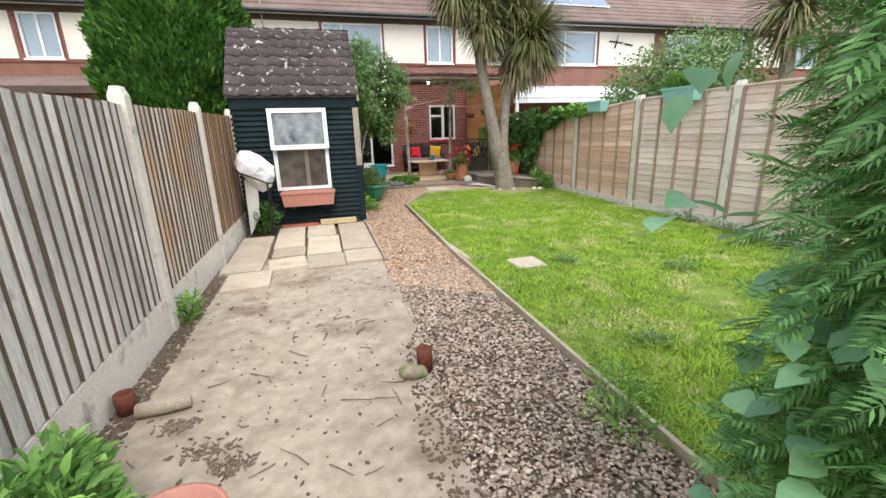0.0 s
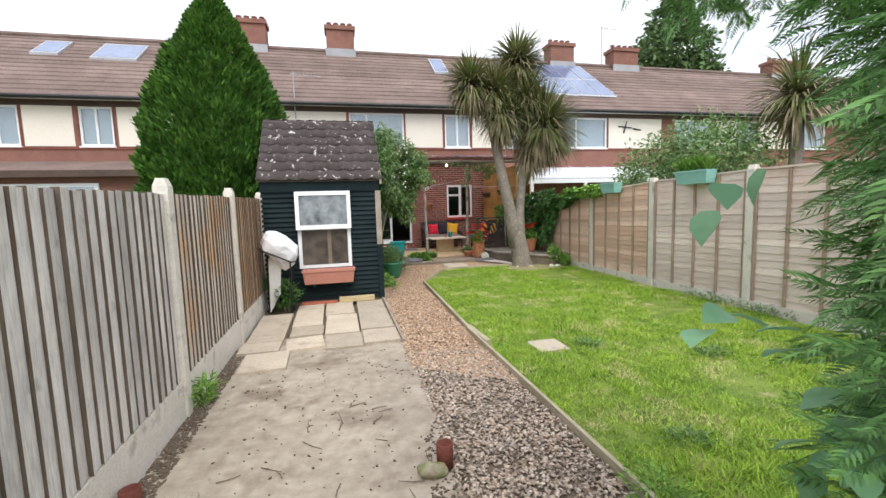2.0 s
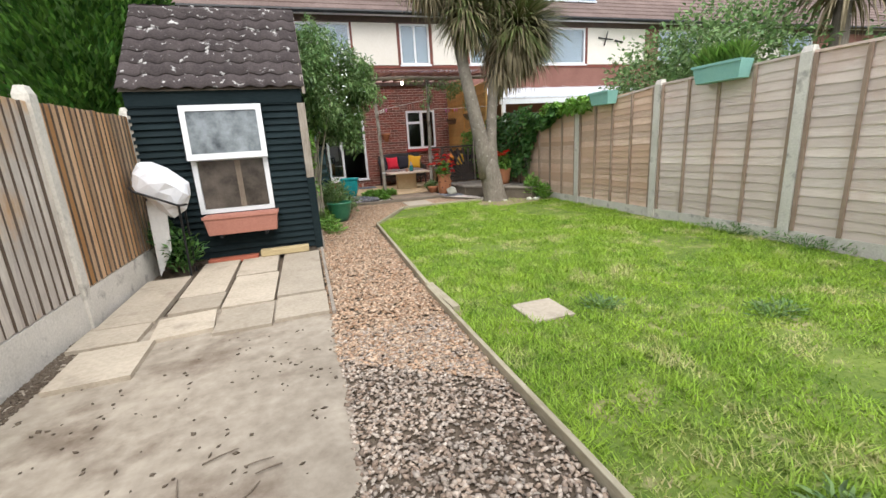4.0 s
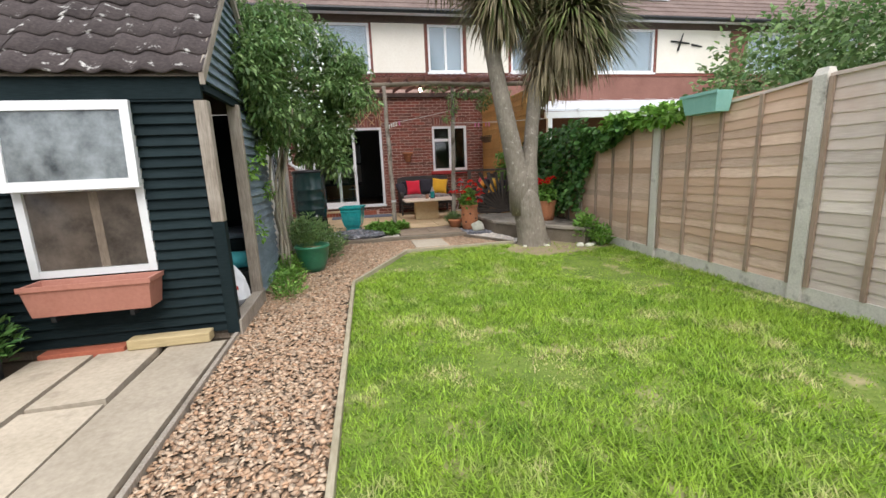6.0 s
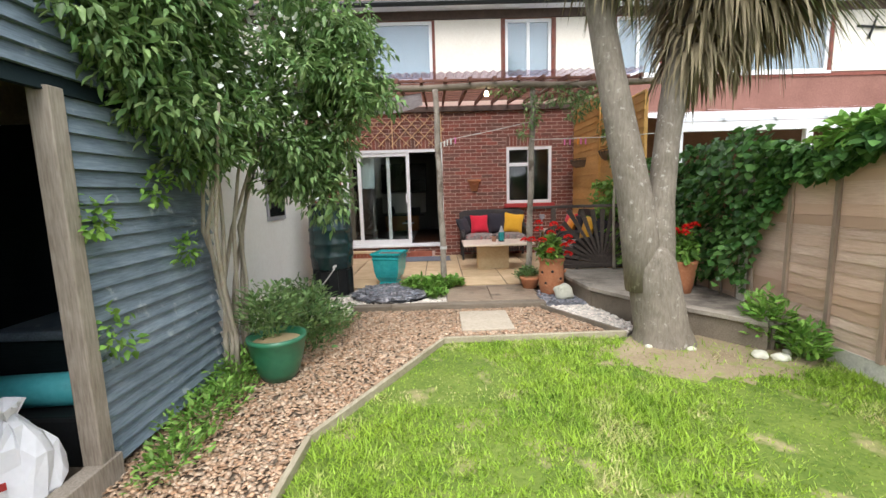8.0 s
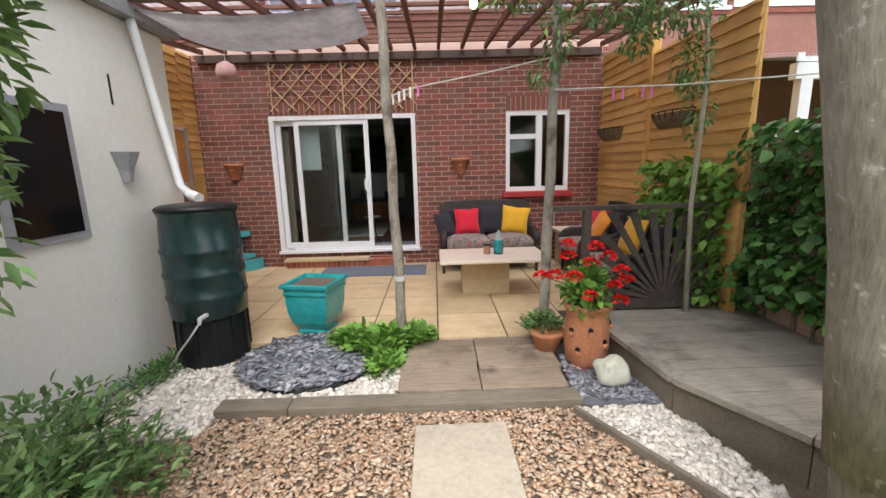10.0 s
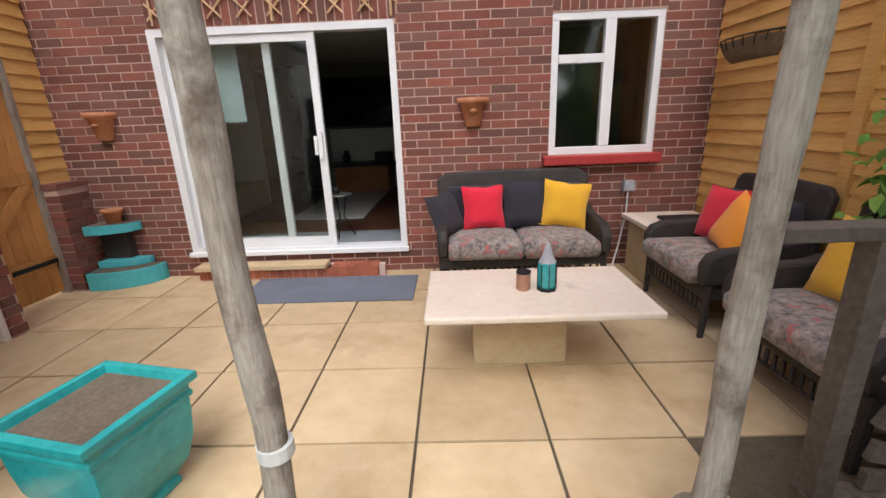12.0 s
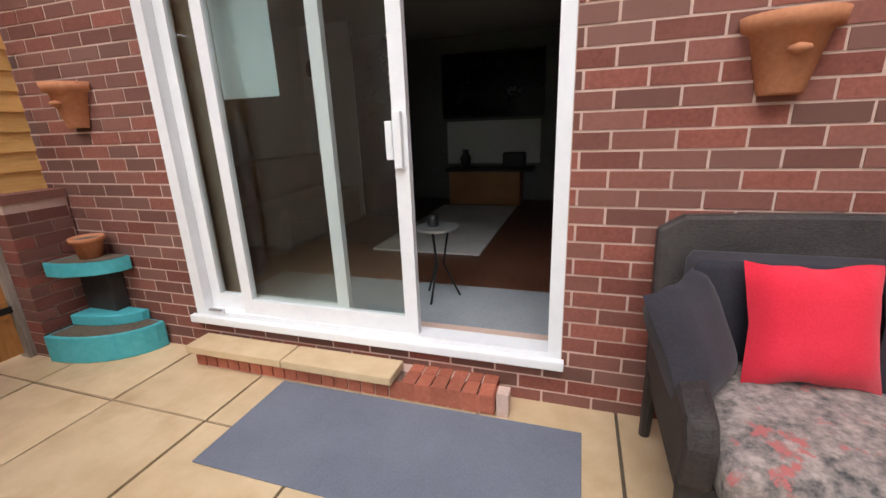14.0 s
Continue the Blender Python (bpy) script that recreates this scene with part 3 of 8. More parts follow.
def grass():
    n = 260000
    x, y = spread(LAWN, n)
    n = len(x)
    near = RNG.uniform(0, 1, n)
    h = RNG.uniform(0.014, 0.040, n)
    bare = np.array([noise.noise(Vector((a * 0.9, b * 0.9, 0))) for a, b in zip(x[::1], y[::1])])
    wob = np.array([noise.noise(Vector((a * 3.1, b * 3.1, 4))) for a, b in zip(x, y)])
    worn = (x - 5.0) ** 2 / 0.6 + (y - 9.75) ** 2 / 0.25 < 1 + 0.9 * wob
    keep = ~((bare > 0.36) & (near < 0.75)) & ~(worn & (near < 0.9))
    slab = (np.abs(x - 2.53) < 0.17) & (np.abs(y - 4.35) < 0.19)
    keep &= ~slab
    x, y, h, bare = x[keep], y[keep], h[keep], bare[keep]
    tuft = np.array([noise.noise(Vector((a * 7.0, b * 7.0, 9))) for a, b in zip(x, y)])
    h = h * np.clip(1.1 - bare * 1.2 + tuft * 0.9, 0.4, 1.9)
    n = len(x)
    a = RNG.uniform(0, math.tau, n)
    lean = RNG.uniform(0.3, 1.9, n) * h
    w = RNG.uniform(0.0025, 0.0065, n)
    dx, dy = np.cos(a), np.sin(a)
    z = np.zeros(n)
    v = np.stack([np.stack([x - dy * w, y + dx * w, z - 0.003], 1), np.stack([x + dy * w, y - dx * w, z - 0.003], 1),
                  np.stack([x + dx * lean, y + dy * lean, h], 1)], 1).reshape(-1, 3)
    ob = part("lawn_grass", np_mesh("lawn_grass", v, np.arange(3 * n).reshape(n, 3), M_BLADE), M_BLADE)
    tagged(ob, "short green grass blades covering the lawn", "grass", kind="stuff")


grass()
worn = Shape()
pts_w = [(5.0 + (.85 + .16 * math.sin(k * 2.2)) * math.cos(k * math.tau / 28), 9.75 + (.50 + .10 * math.sin(k * 3.1)) * math.sin(k * math.tau / 28)) for k in range(28)]
worn.poly(pts_w, -0.05, 0.004)
tagged(part("worn_earth", worn, M_DRYEARTH), "bare worn earth under the tree at the lawn edge", "earth", kind="structure")

PAD = [(-0.80, -2.2), (0.92, -2.2), (0.95, 1.9), (1.03, 3.2), (1.02, 5.2), (1.0, 5.6), (-0.84, 5.6)]
pad = part("concrete_pad", Shape().poly(PAD, -0.12, 0.0), M_CONCRETE)
tagged(pad, "stained pale concrete pad with leaf litter", "concrete pad", kind="structure")

PATHPOLY = [(0.96, -2.2), (1.88, -2.2), (1.86, 5.3), (1.96, 8.62), (2.76, 10.22), (4.5, 10.3), (3.98, 11.36), (1.70, 11.36), (0.95, 10.4), (1.02, 8.0), (1.04, 5.0)]
path_bed = part("gravel_path", Shape().poly(PATHPOLY, -0.2, -0.012), M_SOIL)
tagged(path_bed, "narrow path of brown bark and gravel beside the lawn", "path", kind="structure")


def chips(name, poly, n, size, flat, mat, label, category, z0=0.0, mound=None):
    x, y = spread(poly, n)
    n = len(x)
    s = RNG.uniform(0.6, 1.5, (n, 1)) * size * np.array([[1.3, 0.85, flat]]) * RNG.uniform(0.7, 1.3, (n, 3))
    z = z0 + RNG.uniform(-0.35, 0.7, n) * size * 0.5
    if mound is not None:
        z = z + mound(x, y)
    me = scatter(name, OCTA_V, OCTA_F, np.stack([x, y, z], 1), turns(n, 0.45), s, mat)
    return tagged(part(name, me, mat), label, category, kind="stuff")


far_path = [(1.0, 4.2), (1.86, 3.6), (1.86, 5.3), (1.94, 8.62), (2.74, 10.22), (4.5, 10.3), (3.98, 11.36), (1.70, 11.36), (0.95, 10.4), (1.02, 8.0)]
near_path = [(0.90, -2.2), (1.87, -2.2), (1.85, 4.6), (1.02, 4.6), (1.0, 3.2), (0.93, 1.9)]
chips("bark_chippings", far_path, 30000, 0.0165, 0.22, M_CHIP, "orange-brown bark chippings strewn over the path", "bark chippings")
chips("path_gravel", near_path, 20000, 0.0125, 0.42, M_CHIPDARK, "mixed brown and grey gravel with dirt on the path", "gravel")
chips("pad_litter", [(-0.78, 0.5), (0.93, 0.5), (1.0, 4.9), (-0.8, 4.9)], 420, 0.009, 0.5, M_SOIL, "dark crumbs of soil and leaf litter on the concrete", "leaf litter", 0.003)
chips("pad_soil", [(0.55, 0.6), (0.98, 0.6), (1.02, 3.2), (0.86, 2.9), (0.72, 1.6)], 900, 0.010, 0.5, M_SOIL, "dark soil crumbs spilled over the concrete edge", "soil", 0.002)
chips("pad_edge_soil", [(-0.84, 1.0), (-0.68, 1.0), (-0.70, 5.3), (-0.84, 5.3)], 2600, 0.013, 0.6, M_SOIL, "dark soil gathered along the fence foot", "soil", 0.0)


def twigs():
    s = Shape()
    for _ in range(26):
        x, y, a = random.uniform(-0.6, 0.85), random.uniform(0.9, 3.6), random.uniform(0, 6.28)
        l = random.uniform(0.05, 0.2)
        pts = [(x + math.cos(a) * l * k + random.uniform(-.008, .008), y + math.sin(a) * l * k, 0.008 + random.uniform(0, .008)) for k in (0, .5, 1)]
        s.tube(pts, [0.004, 0.0035, 0.002], 5)
    for cx, cy, r in ((-0.25, 2.2, 0.16), (-0.1, 2.05, 0.1), (-0.45, 2.45, 0.08)):
        for _ in range(70):
            x, y = random.gauss(cx, r * .5), random.gauss(cy, r * .35)
            a = random.uniform(0, 6.28)
            s.tube([(x, y, 0.005), (x + .03 * math.cos(a), y + .03 * math.sin(a), random.uniform(.006, .02))], [0.006, 0.003], 4)
    tagged(part("twigs", s, M_BARK), "dead brown twigs and leaf scraps on the concrete", "twigs", kind="stuff")


twigs()

# edging boards of the lawn
edging = thing("lawn_edging", (1.9, 3, 0), "weathered timber boards edging the lawn", "edging", kind="structure")


def board_between(name, a, b, w, z0, z1, mat, parent, label="", bevel=0.004):
    a, b = Vector((*a, 0)), Vector((*b, 0))
    d = (b - a).normalized()
    n = Vector((-d.y, d.x, 0)) * (w / 2)
    return part(name, Shape().poly([(p.x, p.y) for p in (a - n, b - n, b + n, a + n)], z0, z1), mat, parent, label, bevel=bevel)


for a, b, w in (((1.90, -2.2), (1.88, 2.2), .03), ((1.88, 2.2), (1.87, 5.2), .03), ((1.93, 4.6), (1.90, 5.25), .06), ((1.885, 5.25), (1.985, 8.63), .035), ((1.985, 8.64), (2.78, 10.2), .035), ((2.79, 10.22), (4.55, 10.26), .045)):
    board_between("edging_board", a, b, w, -0.1, 0.055, M_EDGE, edging)

# square access cover in the lawn
cover = part("access_cover", Shape().box(2.36, 4.17, -0.04, 2.70, 4.53, 0.016), M_OLDSLAB, bevel=0.006)
tagged(cover, "small square buff stone cover set in the grass", "stone slab")

# paving slabs before the shed: x0, x1, y0, y1, turn
shed_paving = thing("shed_paving", (0.2, 6.2, 0), "weathered buff paving slabs laid before the shed", "paving", kind="structure")
for x0, x1, y0, y1, a in ((-0.66, -0.215, 4.50, 5.02, 2), (-0.78, -0.35, 5.07, 5.42, 0), (-0.78, -0.36, 5.47, 6.80, 1), (-0.29, 0.125, 5.06, 5.50, 7), (0.15, 0.565, 4.98, 5.50, 1),
                          (0.585, 1.0, 5.04, 5.55, 0), (0.575, 0.99, 5.59, 7.30, 0), (0.13, 0.55, 5.53, 6.47, 0), (0.10, 0.515, 6.54, 7.36, 1), (-0.29, 0.105, 5.58, 5.97, 0), (-0.32, 0.07, 6.02, 7.30, 1)):
    cx, cy = (x0 + x1) / 2, (y0 + y1) / 2
    s = Shape().box(x0 - cx, y0 - cy, -0.05, x1 - cx, y1 - cy, 0.0)
    ob = part("paving_slab", s, M_OLDSLAB, shed_paving)
    ob.matrix_basis = pose(cx, cy, random.uniform(0.022, 0.034), random.uniform(-.5, .5), random.uniform(-.5, .5), a)
board_between("edging_board", (1.035, 5.0), (1.035, 7.45), .03, -0.1, 0.035, M_OLDWOOD, shed_paving)

# ---- patio ----
patio_bed = part("patio_bed", Shape().poly([(-0.45, 12.42), (4.3, 12.42), (5.7, 12.5), (5.7, YH), (-0.45, YH)], -0.2, PZ - 0.012), M_JOINT)
tagged(patio_bed, "dark sandy bed between the patio slabs", "paving bed", kind="structure")
patio = thing("patio_paving", (2.6, 14, PZ), "buff-yellow square concrete patio slabs with dark joints", "paving", kind="structure")
slab_mesh = Shape().box(-0.3, -0.3, -0.04, 0.3, 0.3, 0).mesh("patio_slab", M_PATIO)
xs = [3.13 + 0.615 * k for k in range(-6, 5)]
ys = [13.0 + 0.615 * k for k in range(-1, 4)]
for i in range(len(xs) - 1):
    for y0 in ys:
        x0 = xs[i]
        if x0 + 0.615 > 5.75 or (y0 < 12.5 and (x0 < 0.6 or x0 > 4.3)):
            continue
        y1 = min(y0 + 0.615, YH + 0.02)
        sx, sy = 1.0, (y1 - y0) / 0.615
        ob = piece("patio_slab", slab_mesh, patio, Matrix.Translation((x0 + 0.3075, (y0 + y1) / 2, PZ + random.uniform(-0.002, 0.002))) @ Matrix.Diagonal((sx, sy, 1, 1)))

# damp stone steps up to the patio
landing = thing("landing_paving", (3.4, 12, 0), "damp brown stone paving at the edge of the patio", "paving", kind="structure")
for x0, x1, y0, y1 in ((2.85, 3.42, 11.52, 11.92), (3.425, 4.02, 11.52, 11.80), (2.87, 3.43, 11.926, 12.36), (3.435, 4.05, 11.806, 12.2), (3.436, 4.1, 12.206, 12.385)):
    part("paving_slab", Shape().box(x0, y0, -0.05, x1, y1, PZ - 0.004 + random.uniform(-.004, .004)), M_DAMP, landing, bevel=0.006)
sleeper = thing("timber_sleeper", (2.9, 11.43, 0), "long weathered timber sleeper as a low step", "sleeper")
for x0, x1 in ((1.68, 2.15), (2.155, 4.06)):
    part("beam", Shape().box(x0, 11.36, -0.1, x1, 11.505, 0.06), M_SLEEPER, sleeper, bevel=0.008)
step_slab = part("stepping_slab", Shape().box(2.98, 10.52, -0.04, 3.53, 11.2, 0.022), M_OLDSLAB, bevel=0.008)
tagged(step_slab, "single buff stepping slab set in the gravel", "stone slab")

white_bed = [(0.84, 11.1), (1.68, 11.2), (1.70, 11.5), (2.83, 11.5), (2.86, 12.3), (2.0, 12.75), (0.95, 12.75)]
part_bed = part("pebble_bed", Shape().poly(white_bed, -0.2, 0.0), M_PEBBLE)
tagged(part_bed, "bed of pale pebbles beside the patio", "pebble bed", kind="structure")
chips("white_pebbles", white_bed, 6500, 0.022, 0.7, M_PEBBLE, "pale cream and grey pebbles", "pebbles", 0.01)
tri = [(4.02, 11.33), (4.58, 10.3), (4.75, 10.5), (4.6, 11.35)]
part_bed2 = part("pebble_bed", Shape().poly(tri, -0.2, 0.0), M_PEBBLE)
tagged(part_bed2, "small bed of pale pebbles by the tree", "pebble bed", kind="structure")
chips("white_pebbles", tri, 1500, 0.02, 0.7, M_PEBBLE, "pale pebbles in a small bed", "pebbles", 0.01)
board_between("edging_strip", (3.98, 11.3), (4.55, 10.3), .03, -0.05, 0.05, M_SLEEPER, None)
tagged(bpy.data.objects["edging_strip"], "thin dark timber strip between gravel and pebbles", "edging")


def slate_mound():
    cx, cy, r = 2.10, 12.10, 0.54
    z = lambda x, y: 0.06 * np.clip(1 - ((x - cx) ** 2 + (y - cy) ** 2) / r ** 2, 0, 1) ** 0.7 + 0.02
    circ = [(cx + r * math.cos(a * .2094), cy + 0.47 * math.sin(a * .2094)) for a in range(30)]
    prof = [(r * 0.98, -0.05), (r * 0.97, 0.02), (r * 0.7, 0.05), (r * 0.4, 0.07), (0.02, 0.075)]
    m = part("mound", Shape().lathe(prof, 30, (cx, cy, 0), 0.88), M_SLATE, None, smooth=True)
    m.name = "slate_mound"
    tagged(m, "low round mound covered with blue-grey slate chips", "slate mound", kind="structure")
    chips("slate_chips", circ, 2300, 0.042, 0.14, M_SLATE, "blue-grey slate chips", "slate chips", 0.02, z)
    t = Shape()
    pts = [(cx + 0.55 * math.cos(a), cy + 0.485 * math.sin(a), 0.03) for a in np.linspace(-2.2, 0.9, 24)]
    t.tube(pts, [0.014] * 24, 6)
    tagged(part("mound_edging", t, M_BLACKPL), "thin black rim edging the slate mound", "edging")


slate_mound()
slate2 = [(4.04, 11.45), (4.6, 11.3), (4.55, 12.1), (4.1, 12.05)]
tagged(part("slate_bed", Shape().poly(slate2, -0.1, 0.03), M_SLATE), "bed of purple-grey slate chips beside the deck", "slate bed", kind="structure")
chips("slate_chips", slate2, 900, 0.024, 0.3, M_SLATE, "purple-grey slate chips", "slate chips", 0.035)

# ---- raised deck ----
DZ = 0.25
DECK = [(4.47, 12.5), (4.60, 11.25), (4.93, 10.66), (5.58, 9.80), (5.84, 9.86), (5.84, 12.5)]
deck = thing("raised_deck", (5.2, 11.3, 0), "raised grey weathered timber deck with a dark sleeper edge", "deck")
yy = 9.8
while yy < 12.48:
    y1 = yy + 0.14
    ym = yy + 0.07
    xl = None
    for (xa, ya), (xb, yb) in zip(DECK[:3], DECK[1:4]):
        if min(ya, yb) <= ym <= max(ya, yb):
            xl = xa + (xb - xa) * (ym - ya) / (yb - ya)
    if xl is not None:
        part("deck_board", Shape().box(xl, yy, DZ - 0.028, 5.86, y1 - 0.006, DZ + random.uniform(-.002, .002)), M_DECK, deck)
    yy = y1
for a, b in zip(DECK[:3], DECK[1:4]):
    board_between("edge_beam", a, b, 0.07, -0.05, DZ - 0.03, M_SLEEPER, deck)
    board_between("edge_board", a, b, 0.13, DZ - 0.03, DZ + 0.012, M_DECK, deck)
part("end_beam", Shape().box(5.60, 9.80, -0.05, 5.63, 9.83, DZ - 0.03), M_SLEEPER, deck)

# ---- boundary fences ----
def concrete_post(x, y, h, parent, w=0.10):
    s = Shape().box(x - w / 2, y - w / 2, -0.1, x + w / 2, y + w / 2, h - 0.06)
    s.add([(x - w / 2, y - w / 2, h - 0.06), (x + w / 2, y - w / 2, h - 0.06), (x + w / 2, y + w / 2, h - 0.06), (x - w / 2, y + w / 2, h - 0.06),
           (x - w * .28, y - w * .4, h), (x + w * .28, y - w * .4, h), (x + w * .28, y + w * .4, h), (x - w * .28, y + w * .4, h)],
          [(4, 5, 6, 7), (0, 1, 5, 4), (1, 2, 6, 5), (2, 3, 7, 6), (3, 0, 4, 7)])
    return part("concrete_post", s, M_POSTCON, parent)


LX = -0.86
left_fence = thing("left_fence", (LX, 3, 0), "close-boarded timber fence between concrete posts, greyed with orange patches", "fence", kind="structure")
fence_board = {}
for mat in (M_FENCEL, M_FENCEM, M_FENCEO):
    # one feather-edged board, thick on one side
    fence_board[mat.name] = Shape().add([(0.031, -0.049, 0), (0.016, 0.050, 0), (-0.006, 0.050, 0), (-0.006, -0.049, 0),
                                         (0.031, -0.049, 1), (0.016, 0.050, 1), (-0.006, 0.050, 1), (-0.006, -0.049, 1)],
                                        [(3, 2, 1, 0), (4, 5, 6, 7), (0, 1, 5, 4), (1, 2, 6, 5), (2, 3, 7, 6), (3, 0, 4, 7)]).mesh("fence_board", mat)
    # side faces get the dark brown, so the shade at each lap is coloured in
    fence_board[mat.name].materials.append(M_SHADEDTIMBER)
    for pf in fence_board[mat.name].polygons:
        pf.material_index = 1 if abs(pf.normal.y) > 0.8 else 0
posts_l = [-1.88, 0.0, 1.88, 3.76, 5.64, 7.5]
for i, y0 in enumerate(posts_l):
    concrete_post(LX, y0, 1.78 + 0.022 * max(0, i - 2) + 0.02, left_fence)
    if i == len(posts_l) - 1:
        break
    y1 = posts_l[i + 1]
    top0, top1 = 1.68 + 0.03 * max(0, i - 2), 1.68 + 0.03 * max(0, i - 1)
    part("gravel_board", Shape().box(LX - 0.02, y0 + 0.05, -0.05, LX + 0.03, y1 - 0.05, 0.30), M_POSTCON, left_fence)
    n = 18
    for k in range(n):
        y = y0 + 0.09 + (y1 - y0 - 0.18) * k / (n - 1)
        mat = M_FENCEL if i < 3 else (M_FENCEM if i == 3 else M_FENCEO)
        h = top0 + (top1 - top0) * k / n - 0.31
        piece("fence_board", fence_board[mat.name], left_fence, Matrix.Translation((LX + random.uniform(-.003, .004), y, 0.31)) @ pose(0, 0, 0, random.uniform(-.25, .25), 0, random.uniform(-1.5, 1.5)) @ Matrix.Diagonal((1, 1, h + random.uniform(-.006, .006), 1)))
    # dark sheet added behind the boards so the gaps look shaded
    part("dark_gap_backing", Shape().box(LX - 0.02, y0 + .05, 0.3, LX - 0.008, y1 - .05, min(top0, top1) - .01), M_SHADEDTIMBER, left_fence)
    part("back_rail", Shape().box(LX - 0.06, y0 + .05, 1.3, LX - 0.02, y1 - .05, 1.37), M_FENCEL, left_fence)

RX = 5.89
right_fence = thing("right_fence", (RX, 5, 0), "overlapping horizontal-board timber fence panels between concrete posts", "fence", kind="structure")
posts_r = [-2.63, -0.75, 1.13, 3.01, 4.89, 6.77, 8.65, 10.53, 12.41]
tops_r = [1.92, 1.92, 1.92, 1.92, 1.92, 1.88, 1.72, 1.66, 1.66]


def waney_board(k, mat):
    """One long thin board, its lower edge uneven."""
    n, sh = 14, Shape()
    for i in range(n + 1):
        u = i / n
        lo = -.062 + .016 * noise.noise(Vector((u * 3.1, k * 5.3, 0))) + .009 * noise.noise(Vector((u * 11, k * 3.7, 4)))
        out = -.015 - .005 * noise.noise(Vector((u * 5, k, 8)))
        sh.v += [(out, u, lo), (-.004, u, .062), (.008, u, .062), (.008, u, lo)]
    sh.f += [(4 * i + j, 4 * i + (j + 1) % 4, 4 * i + 4 + (j + 1) % 4, 4 * i + 4 + j) for i in range(n) for j in range(4)]
    sh.f += [(0, 3, 2, 1), (4 * n, 4 * n + 1, 4 * n + 2, 4 * n + 3)]
    return sh.mesh("lap_board", mat)


lap_pale, lap_warm = [waney_board(k, M_LAP) for k in range(6)], [waney_board(k + 6, M_LAPWARM) for k in range(6)]
for i, y0 in enumerate(posts_r):
    concrete_post(RX, y0, tops_r[i] + 0.08, right_fence, 0.11)
    if i == len(posts_r) - 1:
        break
    y1 = posts_r[i + 1]
    part("gravel_board", Shape().box(RX - 0.02, y0 + 0.055, -0.05, RX + 0.03, y1 - 0.055, 0.14), M_POSTCON, right_fence)
    lo, hi = 0.14, (tops_r[i], tops_r[i + 1])
    n = 18
    for k in range(n):
        f = (k + 0.5) / n
        z0, z1 = lo + (hi[0] - lo) * f, lo + (hi[1] - lo) * f
        sh = (z1 - z0) / (y1 - y0 - 0.12)
        m = Matrix.Translation((RX, y0 + 0.06, z0))
        m[2][1] = sh + random.uniform(-0.004, 0.004)
        m[1][1] = y1 - y0 - 0.12
        m[2][1] *= (y1 - y0 - 0.12)
        piece("lap_board", random.choice(lap_warm if y0 > 6 else lap_pale), right_fence, m)
    for k in range(5):
        y = y0 + 0.08 + (y1 - y0 - 0.16) * k / 4
        z1 = hi[0] + (hi[1] - hi[0]) * k / 4
        part("batten", Shape().box(RX - 0.042, y - 0.018, lo, RX - 0.018, y + 0.018, z1), M_BATTEN, right_fence)
    cap = Shape().add([(RX - .03, y0 + .06, hi[0]), (RX + .03, y0 + .06, hi[0]), (RX + .03, y1 - .06, hi[1]), (RX - .03, y1 - .06, hi[1]),
                       (RX - .03, y0 + .06, hi[0] + .025), (RX + .03, y0 + .06, hi[0] + .025), (RX + .03, y1 - .06, hi[1] + .025), (RX - .03, y1 - .06, hi[1] + .025)],
                      [(3, 2, 1, 0), (4, 5, 6, 7), (0, 1, 5, 4), (1, 2, 6, 5), (2, 3, 7, 6), (3, 0, 4, 7)])
    part("cap_rail", cap, M_LAP, right_fence)

back_fence = thing("back_fence", (2.5, -2.6, 0), "plain timber fence closing the garden", "fence", kind="structure")
for k in range(46):
    piece("fence_board", fence_board[M_FENCEL.name], back_fence, Matrix.Translation((-0.8 + k * 0.148, -2.6, 0)) @ pose(0, 0, 0, 0, 0, 90) @ Matrix.Diagonal((1, 1.35, 1.8, 1)))

# ---- golden timber screens of the patio ----
def screen_boards(parent, x, y0, y1, z0, z1, side, mat, step=0.115):
    z = z0
    while z < z1 - 0.01:
        h = min(step + 0.015, z1 - z)
        s = Shape()
        a, b = x, x + side * 0.028
        s.add([(a, y0, z), (b, y0, z), (a + side * .008, y0, z + h), (a - side * .004, y0, z + h), (a, y1, z), (b, y1, z), (a + side * .008, y1, z + h), (a - side * .004, y1, z + h)],
              [(0, 1, 2, 3), (7, 6, 5, 4), (4, 5, 1, 0), (5, 6, 2, 1), (6, 7, 3, 2), (7, 4, 0, 3)])
        part("cladding_board", s, mat, parent)
        z += step


SX = 5.66
screen_r = thing("golden_screen_right", (SX, 14, 0), "golden-stained horizontal timber cladding fence along the patio", "timber screen", kind="structure")
screen_boards(screen_r, SX, 13.95, YH - 0.03, PZ, 3.05, -1, M_GOLD)
screen_boards(screen_r, SX, 12.3, 13.87, PZ, 2.75, -1, M_GOLD)
part("post", Shape().box(SX - 0.05, 13.87, 0, SX + 0.05, 13.95, 3.0), M_GOLD, screen_r)
part("backing", Shape().box(SX + 0.006, 12.3, 0, SX + 0.03, YH - .03, 2.72), M_GOLD, screen_r)

